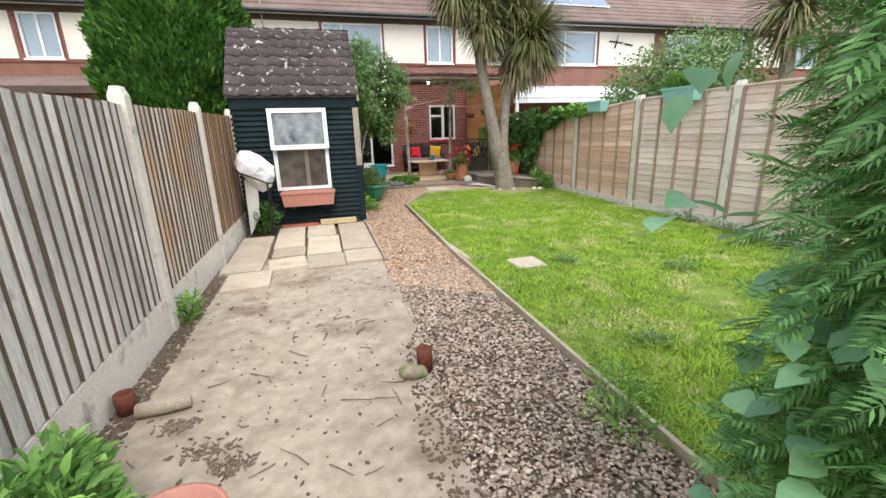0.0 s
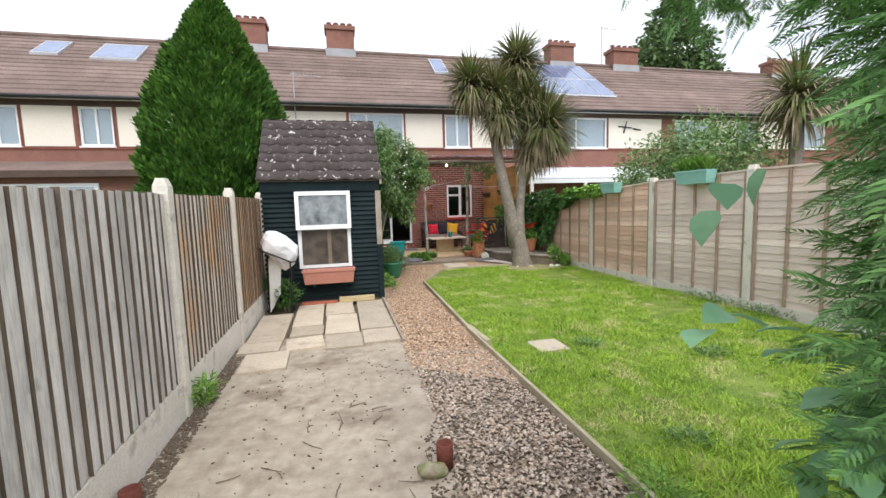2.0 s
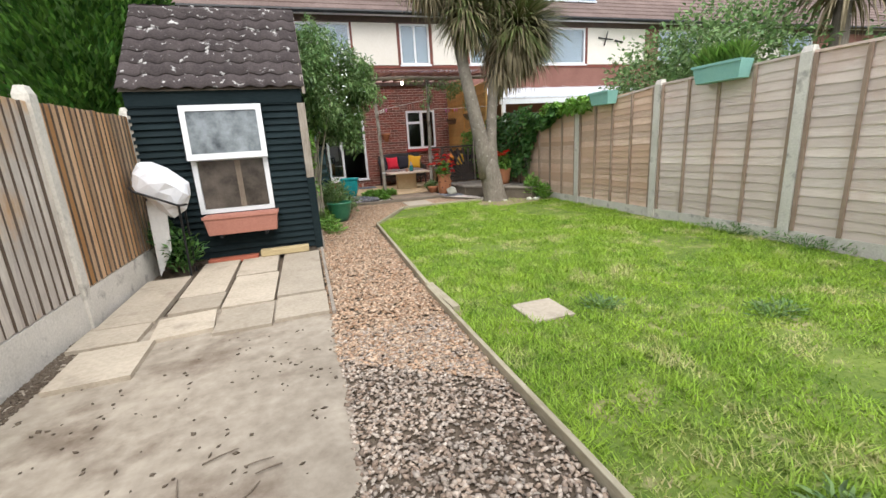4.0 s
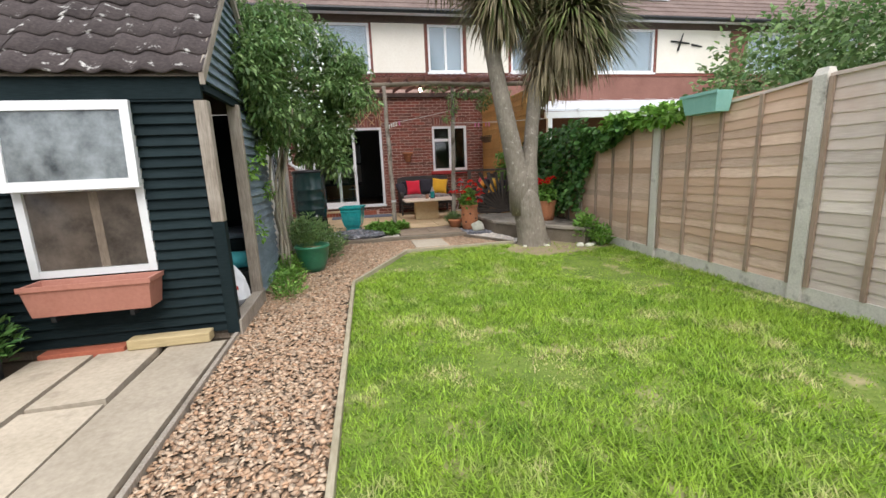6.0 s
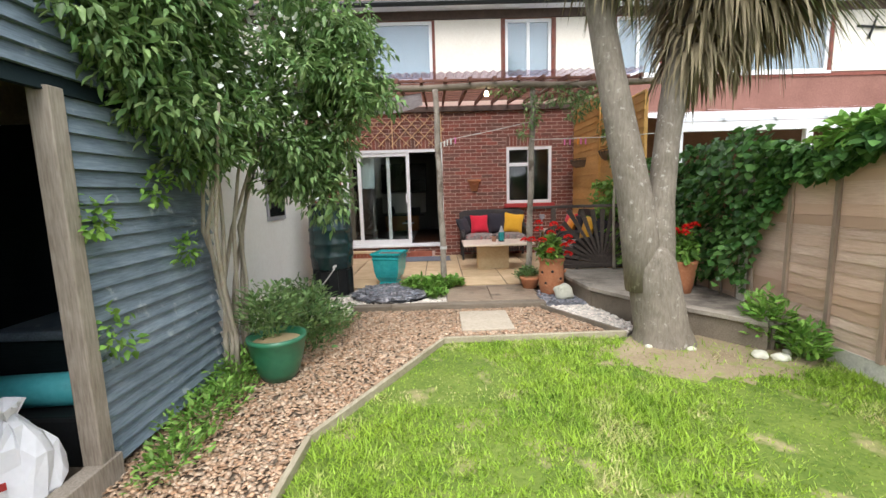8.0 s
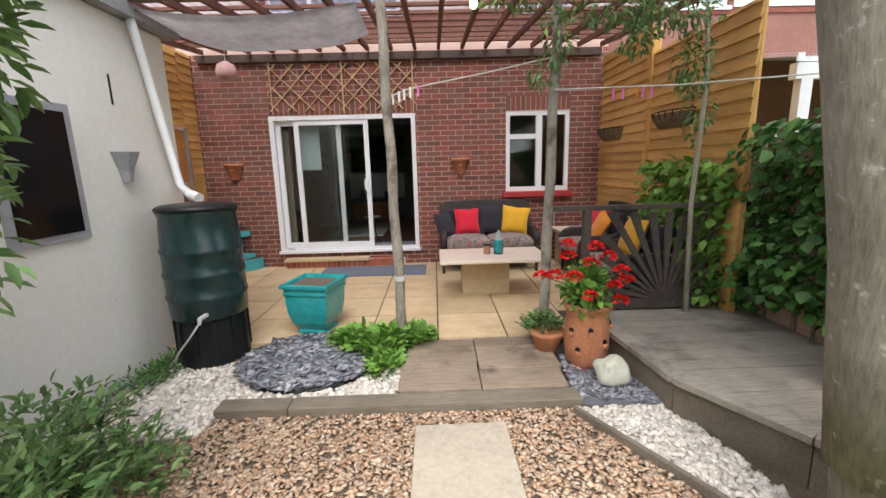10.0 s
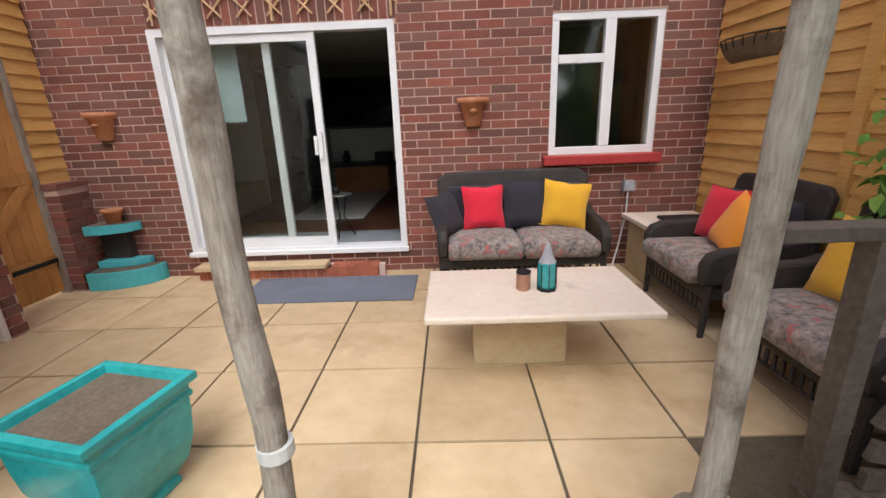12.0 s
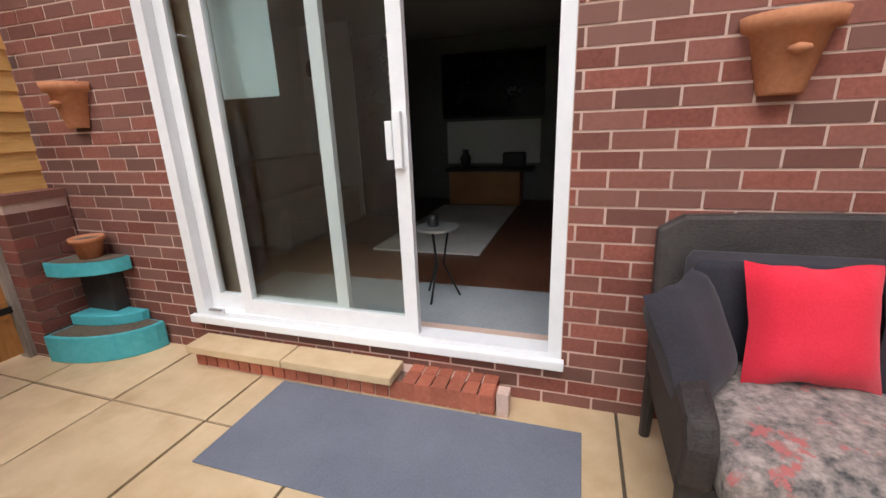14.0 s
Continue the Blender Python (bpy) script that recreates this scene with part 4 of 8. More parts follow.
GX = -0.33
screen_l = thing("golden_screen_left", (GX, 14.6, 0), "golden-stained horizontal timber cladding beside the gate", "timber screen", kind="structure")
screen_boards(screen_l, GX, 15.03, YH - 0.02, 1.08, 3.2, 1, M_GOLD)
screen_boards(screen_l, GX, 13.0, 15.03, 2.18, 3.2, 1, M_GOLD)
screen_boards(screen_l, GX, 13.73, 14.19, 1.45, 2.18, 1, M_GOLD)
part("backing", Shape().box(GX - 0.03, 13.0, 2.2, GX - 0.006, YH, 3.2), M_GOLD, screen_l)
part("backing", Shape().box(GX - 0.2, 12.9, 0, GX - 0.13, 14.2, 2.2), M_GOLD, screen_l)
gate = thing("timber_gate", (GX, 14.7, PZ), "orange-brown ledged and braced timber gate, closed", "gate", kind="structure")
for k in range(7):
    y = 14.24 + k * 0.112
    part("gate_board", Shape().box(GX - 0.03, y, PZ + 0.03, GX - 0.008, y + 0.108, 2.14), M_GATE, gate)
for z in (0.40, 1.15, 1.95):
    part("ledge", Shape().box(GX - 0.006, 14.25, z - 0.055, GX + 0.016, 15.01, z + 0.055), M_GATE, gate)
for z0, z1 in ((0.46, 1.09), (1.21, 1.89)):
    part("brace", Shape().add([(GX - .006, 14.26, z0), (GX - .006, 14.38, z0), (GX - .006, 15.0, z1), (GX - .006, 14.88, z1), (GX + .014, 14.26, z0), (GX + .014, 14.38, z0), (GX + .014, 15.0, z1), (GX + .014, 14.88, z1)],
                              [(3, 2, 1, 0), (4, 5, 6, 7), (0, 1, 5, 4), (1, 2, 6, 5), (2, 3, 7, 6), (3, 0, 4, 7)]), M_GATE, gate)
part("hinge", Shape().box(GX + 0.017, 14.6, 0.38, GX + 0.022, 15.03, 0.42), M_BLACKPL, gate, "black iron strap hinge")
part("gate_post", Shape().box(GX - 0.05, 15.021, 0, GX + 0.035, 15.06, 2.17), M_OLDWOOD, gate)
part("gate_post", Shape().box(GX - 0.05, 14.19, 0, GX + 0.035, 14.236, 2.17), M_OLDWOOD, gate)
pier_brick = Shape().box(-.1025, -.05, -.0325, .1025, .05, .0325).mesh("pier_brick", M_BRICK)


def pier(x0, x1, y0, y1, z1, label):
    p = thing("brick_pier", ((x0 + x1) / 2, (y0 + y1) / 2, 0), label, "brick pier", kind="structure")
    part("core", Shape().box(x0, y0, -.05, x1 - .004, y1, z1), M_MORTAR, p)
    n = int(z1 / .075)
    for r in range(n):
        z = .04 + r * .075
        ln = y1 - y0
        a = y0 - (.0 if r % 2 else .11)
        while a < y1 - .02:
            p0, p1 = max(a, y0 - .002), min(a + .205, y1 - .002)
            if p1 - p0 > .03:
                piece("pier_brick", pier_brick, p, Matrix.Translation((x1 - .045, (p0 + p1) / 2, z)) @ pose(0, 0, 0, 0, 0, 90) @ Matrix.Diagonal(((p1 - p0) / .205, 1, 1, 1)))
            a += .215
        piece("pier_brick", pier_brick, p, Matrix.Translation(((x0 + x1) / 2 + .004, y0 + .046, z)) @ Matrix.Diagonal(((x1 - x0) / .205, 1, 1, 1)))
    part("coping", Shape().box(x0 - .01, y0 - .012, z1, x1 + .012, y1, z1 + .05), M_LEADGREY if z1 > 1.2 else M_BRICK, p)


pier(-.45, -.17, 15.065, YH - .01, 1.03, "low brown brick pier beside the house wall")
pier(-.07, .07, 14.13, 14.25, 1.40, "narrow brown brick end of the low wall beside the gate")
lw = thing("cream_garden_wall", (-.6, 14.05, 0), "low cream rendered wall with a tan sloping band, before the gate", "wall", kind="structure")
part("render", Shape().box(-1.2, 14.08, -.1, .06, 14.125, 1.43), M_CREAM, lw, bevel=.006)
part("core", Shape().box(-1.2, 14.126, -.1, -.36, 14.23, 1.40), M_MORTAR, lw)
tan = [(-1.19, .66), (.035, .66), (.01, 1.06), (-.38, 1.20), (-1.0, 1.36)]
part("tan_band", Shape().add([(x, 14.072, z) for x, z in tan] + [(x, 14.079, z) for x, z in tan], [(0, 1, 2, 3, 4), (9, 8, 7, 6, 5)] + [(i, i + 5, (i + 1) % 5 + 5, (i + 1) % 5) for i in range(5)]), M_STONEBASE, lw, "tan painted sloping band")
yard = part("pale_yard_panel", Shape().box(-.22, 12.9, -.05, -.17, 13.72, 2.98), M_CREAM, None, bevel=.006)
tagged(yard, "tall pale cream boarded panel by the gate", "panel", kind="structure")

# ---- whitewashed outbuilding behind the shed ----
outhouse = thing("whitewashed_outbuilding", (0, 11.3, 0), "whitewashed rendered outbuilding wall with stains", "outbuilding", kind="structure")
part("wall", Shape().box(-0.86, 9.72, -0.1, 0.80, 12.9, 2.72), M_WHITEWALL, outhouse, bevel=0.02)
part("roof", Shape().box(-0.95, 9.62, 2.72, 0.90, 13.0, 2.82), M_LEADGREY, outhouse)
part("bracket", Shape().lathe([(0.03, 0), (0.045, 0.08), (0.09, 0.19), (0.10, 0.22)], 10, (0.83, 12.16, 1.5)), M_LEADGREY, outhouse, "grey metal wall holder")
part("slot", Shape().box(0.79, 12.165, 2.06, 0.806, 12.18, 2.27), M_BLACKPL, outhouse)
part("window_frame", Shape().box(0.79, 11.2, 1.15, 0.82, 11.75, 2.0), M_LEADGREY, outhouse)
part("window_pane", Shape().box(0.815, 11.25, 1.2, 0.825, 11.70, 1.95), M_NEARBLACK, outhouse)

# ---- garden shed ----
SHX0, SHX1, SHY0, SHY1 = -0.83, 1.02, 7.465, 9.56
EAVE, RIDGE = 2.06, 3.12
shed = thing("garden_shed", (0.1, 8.5, 0), "dark green shiplap timber shed with a tiled roof and open doorway", "shed")
SYM = (SHY0 + SHY1) / 2
FW = (-0.27, 0.51, 0.63, 1.835)      # front window opening


def shiplap_x(x0, x1, y, z0, z1, mat):
    """Front boards, facing -y."""
    y -= .012
    s = Shape().add([(x0, y, z0), (x1, y, z0), (x1, y + .034, z1), (x0, y + .034, z1), (x0, y + .04, z0), (x1, y + .04, z0), (x1, y + .04, z1), (x0, y + .04, z1)],
                    [(0, 1, 2, 3), (7, 6, 5, 4), (4, 5, 1, 0), (5, 6, 2, 1), (6, 7, 3, 2), (7, 4, 0, 3)])
    part("shiplap_board", s, mat, shed)


def shiplap_y(y0, y1, x, z0, z1, mat, y0t=None, y1t=None):
    """Side boards, facing +x."""
    y0t, y1t = y0 if y0t is None else y0t, y1 if y1t is None else y1t
    x += .012
    s = Shape().add([(x, y0, z0), (x, y1, z0), (x - .034, y1t, z1), (x - .034, y0t, z1), (x - .04, y0, z0), (x - .04, y1, z0), (x - .04, y1t, z1), (x - .04, y0t, z1)],
                    [(0, 1, 2, 3), (7, 6, 5, 4), (4, 5, 1, 0), (5, 6, 2, 1), (6, 7, 3, 2), (7, 4, 0, 3)])
    part("shiplap_board", s, mat, shed)


zs = np.arange(0.06, 1.86, 0.078)
for z in zs:
    z1 = z + 0.086
    if z1 > FW[2] and z < FW[3]:
        shiplap_x(SHX0, FW[0] - .03, SHY0 - .02, z, z1, M_SHED)
        shiplap_x(FW[1] + .03, SHX1, SHY0 - .02, z, z1, M_SHED)
    else:
        shiplap_x(SHX0, SHX1, SHY0 - .02, z, z1, M_SHED)
part("fascia", Shape().box(SHX0, SHY0 - .035, 1.87, SHX1 + .01, SHY0 + .01, 2.05), M_SHED, shed)
DO0, DO1, DOZ = 7.60, 8.30, 1.93     # doorway in the side
for z in np.arange(0.06, RIDGE - 0.1, 0.085):
    z1 = z + 0.093
    half0 = min(SHY1 - SYM, (RIDGE - z) / (RIDGE - EAVE) * (SHY1 - SYM))
    half1 = max(0.0, min(SHY1 - SYM, (RIDGE - z1) / (RIDGE - EAVE) * (SHY1 - SYM)))
    if z < DOZ:
        shiplap_y(DO1 + .05, SHY1, SHX1 + .02, z, z1, M_SHEDSIDE)
    else:
        shiplap_y(SYM - half0, SYM + half0, SHX1 + .02, z, z1, M_SHEDSIDE if z > 2.0 else M_SHED, SYM - half1, SYM + half1)
# door jambs, head, threshold
part("door_post", Shape().box(SHX1 - .05, SHY0 - .035, 0.03, SHX1 + .042, SHY0 + .045, 0.95), M_SHED, shed, bevel=.004)
part("door_post", Shape().box(SHX1 - .05, SHY0 - .035, 0.952, SHX1 + .042, SHY0 + .045, 1.86), M_OLDWOOD, shed, bevel=.004)
part("door_post", Shape().box(SHX1 - .05, DO1, 0.06, SHX1 + .05, DO1 + .085, 1.95), M_OLDWOOD, shed, bevel=.006)
part("threshold", Shape().box(SHX1 - .04, SHY0 - .02, -0.03, SHX1 + .06, DO1 + .12, 0.13), M_OLDWOOD, shed, "bare timber threshold", bevel=.006)
part("inner_wall", Shape().box(SHX0, SHY1 - .04, 0, SHX1 - .02, SHY1, 2.0), M_SHED, shed)
part("inner_wall", Shape().box(SHX0, SHY0 + .02, 0, SHX0 + .03, SHY1, 2.0), M_SHED, shed)
part("floor", Shape().box(SHX0, SHY0, -0.02, SHX1 - .04, SHY1, 0.05), M_BARK, shed)
part("inner_wall", Shape().box(SHX0 + .03, SHY0 + .012, 0.05, FW[0] - .03, SHY0 + .03, 2.0), M_BARK, shed)
part("inner_wall", Shape().box(FW[1] + .03, SHY0 + .012, 0.05, SHX1 - .05, SHY0 + .03, 2.0), M_BARK, shed)
part("inner_wall", Shape().box(FW[0] - .03, SHY0 + .012, 0.05, FW[1] + .03, SHY0 + .03, FW[2]), M_BARK, shed)
# side lining keeps daylight out through the laps
part("inner_wall", Shape().box(SHX1 - .025, DO1 + .09, 0.05, SHX1 - .012, SHY1, 2.02), M_BARK, shed)
part("inner_wall", Shape().add([(SHX1 - .02, SHY0, 2.0), (SHX1 - .02, SHY1, 2.0), (SHX1 - .02, SYM, RIDGE - .05)], [(0, 1, 2)]), M_BARK, shed)
part("inner_wall", Shape().add([(SHX0, SHY0, 2.0), (SHX0, SHY1, 2.0), (SHX0, SYM, RIDGE - .05)], [(0, 1, 2)]), M_SHED, shed)
# window
win = part("window_frame", Shape().box(FW[0] - .03, SHY0 - .035, FW[3] - .035, FW[1] + .03, SHY0 + .01, FW[3] + .03), M_UPVC, shed, bevel=.004)
for x0, x1, z0, z1 in ((FW[0] - .03, FW[0] + .025, FW[2] - .02, FW[3] - .037), (FW[1] - .025, FW[1] + .03, FW[2] - .02, FW[3] - .037), (FW[0] + .027, FW[1] - .027, FW[2] - .02, FW[2] + .03)):
    part("frame_bar", Shape().box(x0, SHY0 - .035, z0, x1, SHY0 + .01, z1), M_UPVC, win)
part("transom", Shape().box(FW[0] + .027, SHY0 - .033, 1.235, FW[1] - .027, SHY0, 1.285), M_UPVC, win)
hung = pose(0, SHY0 - .04, FW[3] + .025, -4.5, 0, 0)
HW0, HW1, HH = FW[0] - .045, FW[1] + .045, FW[3] + .025 - 1.245
sash = part("sash", Shape().box(HW0, -.035, -.065, HW1, 0, 0, hung).box(HW0, -.035, -HH, HW1, 0, .07 - HH, hung).box(HW0, -.035, .07 - HH, HW0 + .06, 0, -.065, hung).box(HW1 - .06, -.035, .07 - HH, HW1, 0, -.065, hung), M_UPVC, win, "top-hung white sash standing ajar")
part("pane", Shape().box(HW0 + .06, -.020, .07 - HH, HW1 - .06, -.014, -.065, hung), M_CLOUDPANE, win, "dark pane with pale cloud reflections in its colour")
part("pane", Shape().box(FW[0] + .027, SHY0 - .010, FW[2] + .032, FW[1] - .027, SHY0 - .004, 1.233), M_DULLPANE, win, "dusty brown pane")
part("curtain", Shape().box(0.16, SHY0 - .014, FW[2] + .034, 0.22, SHY0 - .0105, 1.23), M_BARK, win)

# tiles: rows of pantile pieces on the front slope
def roof_slope(front):
    rows_n, cols = 7, 9
    ln = math.hypot(SYM - SHY0 + 0.08, RIDGE - EAVE + 0.06)
    w = (SHX1 - SHX0 + 0.10) / cols
    s = Shape()
    k = 8
    top, bot = [], []
    for i in range(k + 1):
        u = i / k
        prof = 0.016 * math.sin(u * math.tau) + 0.004
        top.append((u * w, prof))
        bot.append((u * w, prof - 0.014))
    d = ln / rows_n + 0.05
    verts = [(x, 0, z + .018) for x, z in top] + [(x, 0, z + .018) for x, z in bot] + [(x, d, z) for x, z in top]
    faces = [(i, i + 1, 2 * (k + 1) + i + 1, 2 * (k + 1) + i) for i in range(k)] + [(k + 1 + i, k + 2 + i, i + 1, i) for i in range(k)]
    s.add(verts, faces)
    me = s.mesh("roof_tile", M_TILE, True)
    a = math.degrees(math.atan2(RIDGE - EAVE + .06, SYM - SHY0 + .08))
    for r in range(rows_n):
        for c in range(cols):
            if front:
                base = pose(SHX0 - .04 + c * w, SHY0 - .09, EAVE - .02, a, 0, 0)
            else:
                base = pose(SHX1 + .06 - c * w, SHY1 + .09, EAVE - .02, a, 0, 180)
            piece("roof_tile", me, shed, base @ Matrix.Translation((0, r * ln / rows_n, random.uniform(0, .006))) @ pose(0, 0, 0, 0, 0, random.uniform(-.6, .6)))


roof_slope(True)
roof_slope(False)
part("roof_deck", Shape().add([(SHX0 - .03, SHY0 - .07, EAVE - .04), (SHX1 + .04, SHY0 - .07, EAVE - .04), (SHX1 + .04, SYM, RIDGE - .02), (SHX0 - .03, SYM, RIDGE - .02),
                               (SHX0 - .03, SHY1 + .07, EAVE - .04), (SHX1 + .04, SHY1 + .07, EAVE - .04)], [(0, 1, 2, 3), (3, 2, 5, 4)]), M_BARK, shed)
for sgn in (-1, 1):
    yb = SYM + sgn * (SYM - SHY0 + 0.09)
    s = Shape()
    s.add([(SHX1 + .03, yb, EAVE - .10), (SHX1 + .03, SYM, RIDGE - .06), (SHX1 + .03, SYM, RIDGE + .03), (SHX1 + .03, yb, EAVE - .01),
           (SHX1 + .065, yb, EAVE - .10), (SHX1 + .065, SYM, RIDGE - .06), (SHX1 + .065, SYM, RIDGE + .03), (SHX1 + .065, yb, EAVE - .01)],
          [(0, 1, 2, 3), (7, 6, 5, 4), (0, 4, 5, 1), (3, 2, 6, 7), (0, 3, 7, 4), (1, 5, 6, 2)])
    part("bargeboard", s, M_OLDWOOD, shed)
for k in range(5):
    x0 = SHX0 - .04 + k * 0.39
    part("ridge_tile", Shape().tube([(x0, SYM, RIDGE - .0), (x0 + .385, SYM, RIDGE - .0)], [0.075, 0.07], 10), M_TILE, shed)

# what stands in the shed
bag = thing("plastic_sack", (0.80, 8.12, 0.05), "crumpled white plastic sack inside the shed door", "sack")
sk = Shape()
import_rng = random.Random(4)
prof = [(0.02, 0), (0.15, 0.02), (0.19, 0.10), (0.185, 0.18), (0.16, 0.26), (0.13, 0.33), (0.08, 0.40), (0.045, 0.44), (0.08, 0.50)]
sk.lathe(prof, 26, (0.80, 8.12, 0.05))
sk.v = [(x + import_rng.uniform(-.018, .018), y + import_rng.uniform(-.018, .018), z + (import_rng.uniform(-.015, .015) if z > .06 else 0)) for x, y, z in sk.v]
part("sack", sk, M_COVER, bag)
for z, a0 in ((.17, 4.0), (.24, 4.4), (.20, 5.1)):
    part("print", Shape().add([(0.80 + .205 * math.cos(a0 + u), 8.12 + .205 * math.sin(a0 + u), .05 + z + v) for v in (0, .035) for u in (0, .2, .4)], [(0, 1, 4, 3), (1, 2, 5, 4)]), M_REDSILL, bag, "red printed patch")
chest = thing("storage_chest", (0.5, 8.9, 0.05), "dark teal storage chest in the shed", "chest")
part("body", Shape().box(0.1, 8.78, 0.05, 0.95, 9.4, 0.62), M_SHED, chest, bevel=.02)
part("lid", Shape().box(0.08, 8.76, 0.62, 0.97, 9.42, 0.68), M_SHEDSIDE, chest, bevel=.02)
roll = part("rolled_mat", Shape().tube([(0.3, 8.52, 0.42), (0.95, 8.58, 0.42)], [0.09, 0.09], 16), M_TEALPL, None, smooth=True)
tagged(roll, "rolled dark teal mat lying on boxes in the shed", "mat")
boxes = part("dark_crate", Shape().box(0.3, 8.40, 0.05, 0.96, 8.72, 0.33), M_BLACKPL, None, bevel=.02)
tagged(boxes, "dark plastic crate under the rolled mat", "crate")
gas = part("red_can", Shape().lathe([(0.05, 0), (0.075, .01), (0.075, 0.2), (0.05, 0.24), (0.02, 0.26)], 16, (0.70, 7.78, 0.05)), M_REDSILL, None, smooth=True)
tagged(gas, "small red can standing in the shed", "can")

# trough under the shed window
trough = thing("window_trough", (0.15, 7.3, 0.4), "terracotta-coloured plastic trough under the shed window", "planter")
tx0, tx1, ty0, ty1, tz0, tz1 = -0.25, 0.57, 7.20, 7.43, 0.37, 0.60
ts = Shape()
ins = 0.03
ts.add([(tx0 + ins, ty0 + ins, tz0), (tx1 - ins, ty0 + ins, tz0), (tx1 - ins, ty1 - .01, tz0), (tx0 + ins, ty1 - .01, tz0),
        (tx0, ty0, tz1), (tx1, ty0, tz1), (tx1, ty1, tz1), (tx0, ty1, tz1),
        (tx0 + .02, ty0 + .02, tz1), (tx1 - .02, ty0 + .02, tz1), (tx1 - .02, ty1 - .02, tz1), (tx0 + .02, ty1 - .02, tz1),
        (tx0 + .03, ty0 + .03, tz1 - .06), (tx1 - .03, ty0 + .03, tz1 - .06), (tx1 - .03, ty1 - .03, tz1 - .06), (tx0 + .03, ty1 - .03, tz1 - .06)],
       [(3, 2, 1, 0), (0, 1, 5, 4), (1, 2, 6, 5), (2, 3, 7, 6), (3, 0, 4, 7), (4, 5, 9, 8), (5, 6, 10, 9), (6, 7, 11, 10), (7, 4, 8, 11),
        (8, 9, 13, 12), (9, 10, 14, 13), (10, 11, 15, 14), (11, 8, 12, 15)])
part("body", ts, M_TERRAPL, trough, bevel=.004)
part("rim", Shape().box(tx0 - .008, ty0 - .008, tz1 - .035, tx1 + .008, ty0 - .001, tz1 + .004), M_TERRAPL, trough, bevel=.003)
part("rim", Shape().box(tx1 + .001, ty0 - .008, tz1 - .035, tx1 + .009, ty1, tz1 + .004), M_TERRAPL, trough, bevel=.003)
part("soil", Shape().box(tx0 + .03, ty0 + .03, tz1 - .08, tx1 - .03, ty1 - .03, tz1 - .055), M_SOIL, trough)
part("bracket", Shape().box(-0.1, 7.22, 0.33, -0.07, 7.45, 0.368), M_BLACKPL, trough)
part("bracket", Shape().box(0.40, 7.22, 0.33, 0.43, 7.45, 0.368), M_BLACKPL, trough)
lumber = thing("timber_offcut", (0.62, 7.30, 0.03), "short pale timber beam lying before the shed", "timber")
part("beam", Shape().box(0.30, 7.28, 0.03, 0.88, 7.40, 0.11), M_SAWN, lumber, bevel=.01)
plinth = part("brick_plinth", Shape().box(-0.30, 7.30, 0.0, 0.27, 7.42, 0.06), M_BRICKRED, None, bevel=.006)
tagged(plinth, "row of dark red bricks at the shed foot", "bricks")

# ---- terrace of houses ----
terrace = thing("terrace_house_wall", (2, YH, 0), "brick terrace with cream upper panels under a brown tiled roof", "house", kind="structure")
HX0, HX1 = -15.0, 34.0
OPEN = [(0.715, 2.875, 0.285, 2.335), (4.232, 5.185, 1.15, 2.33)]   # patio door and kitchen window: x0, x1, z0, z1
UPPER = [(-9.7, -8.62), (-7.12, -6.22), (-3.7, -1.85), (0.83, 2.73), (4.22, 5.17), (6.5, 7.42), (8.91, 10.91), (14.1, 16.0), (17.4, 18.4), (20.5, 22.4)]
CREAM = [(-8.52, -7.26), (-6.10, -4.3), (-1.75, 0.74), (2.79, 4.13), (5.26, 6.42), (7.50, 8.83), (10.98, 13.45), (16.1, 17.3), (18.5, 20.4)]
UZ0, UZ1 = 3.70, 4.87


def wall_pieces(x0, x1, z0, z1, holes, y0, y1):
    """Boxes that fill a wall around its holes."""
    s = Shape()
    xs_ = sorted({x0, x1, *[h[0] for h in holes], *[h[1] for h in holes]})
    for a, b in zip(xs_, xs_[1:]):
        zz = z0
        for h in sorted([h for h in holes if h[0] <= a + 1e-6 and h[1] >= b - 1e-6], key=lambda h: h[2]):
            if h[2] > zz:
                s.box(a, y0, zz, b, y1, h[2])
            zz = h[3]
        if zz < z1:
            s.box(a, y0, zz, b, y1, z1)
    return s


part("patio_wall_core", wall_pieces(-0.5, 5.72, -0.1, 3.3, OPEN, YH + .000, YH + 0.27), M_MORTAR, terrace)
part("neighbour_wall", Shape().box(HX0, YH, -0.1, -0.5, YH + .27, 3.3), M_BRICKFAR, terrace)
part("neighbour_wall", Shape().box(5.72, YH, -0.1, HX1, YH + .27, 3.3), M_BRICKFAR, terrace)
part("upper_wall", wall_pieces(HX0, HX1, 3.3, 5.15, [(a, b, UZ0, UZ1) for a, b in UPPER], YH, YH + .27), M_BRICKFAR, terrace)
for a, b in CREAM:
    part("cream_panel", Shape().box(a, YH - .02, UZ0 - .01, b, YH - .001, UZ1), M_CREAM, terrace, "cream rendered panel")
part("head_board", Shape().box(HX0, YH - .05, UZ1 + .01, HX1, YH - .002, 5.05), M_BROWN, terrace, "dark brown board under the eaves")
part("soffit", Shape().box(HX0, YH - .34, 5.04, HX1, YH - .052, 5.07), M_UPVC, terrace)
part("gutter", Shape().tube([(HX0, YH - .40, 5.05), (HX1, YH - .40, 5.05)], [.06, .06], 8), M_BLACKPL, terrace, "black rainwater gutter")
part("sill_course", Shape().box(HX0, YH - .025, 3.60, HX1, YH - .002, 3.655), M_BRICK, terrace)
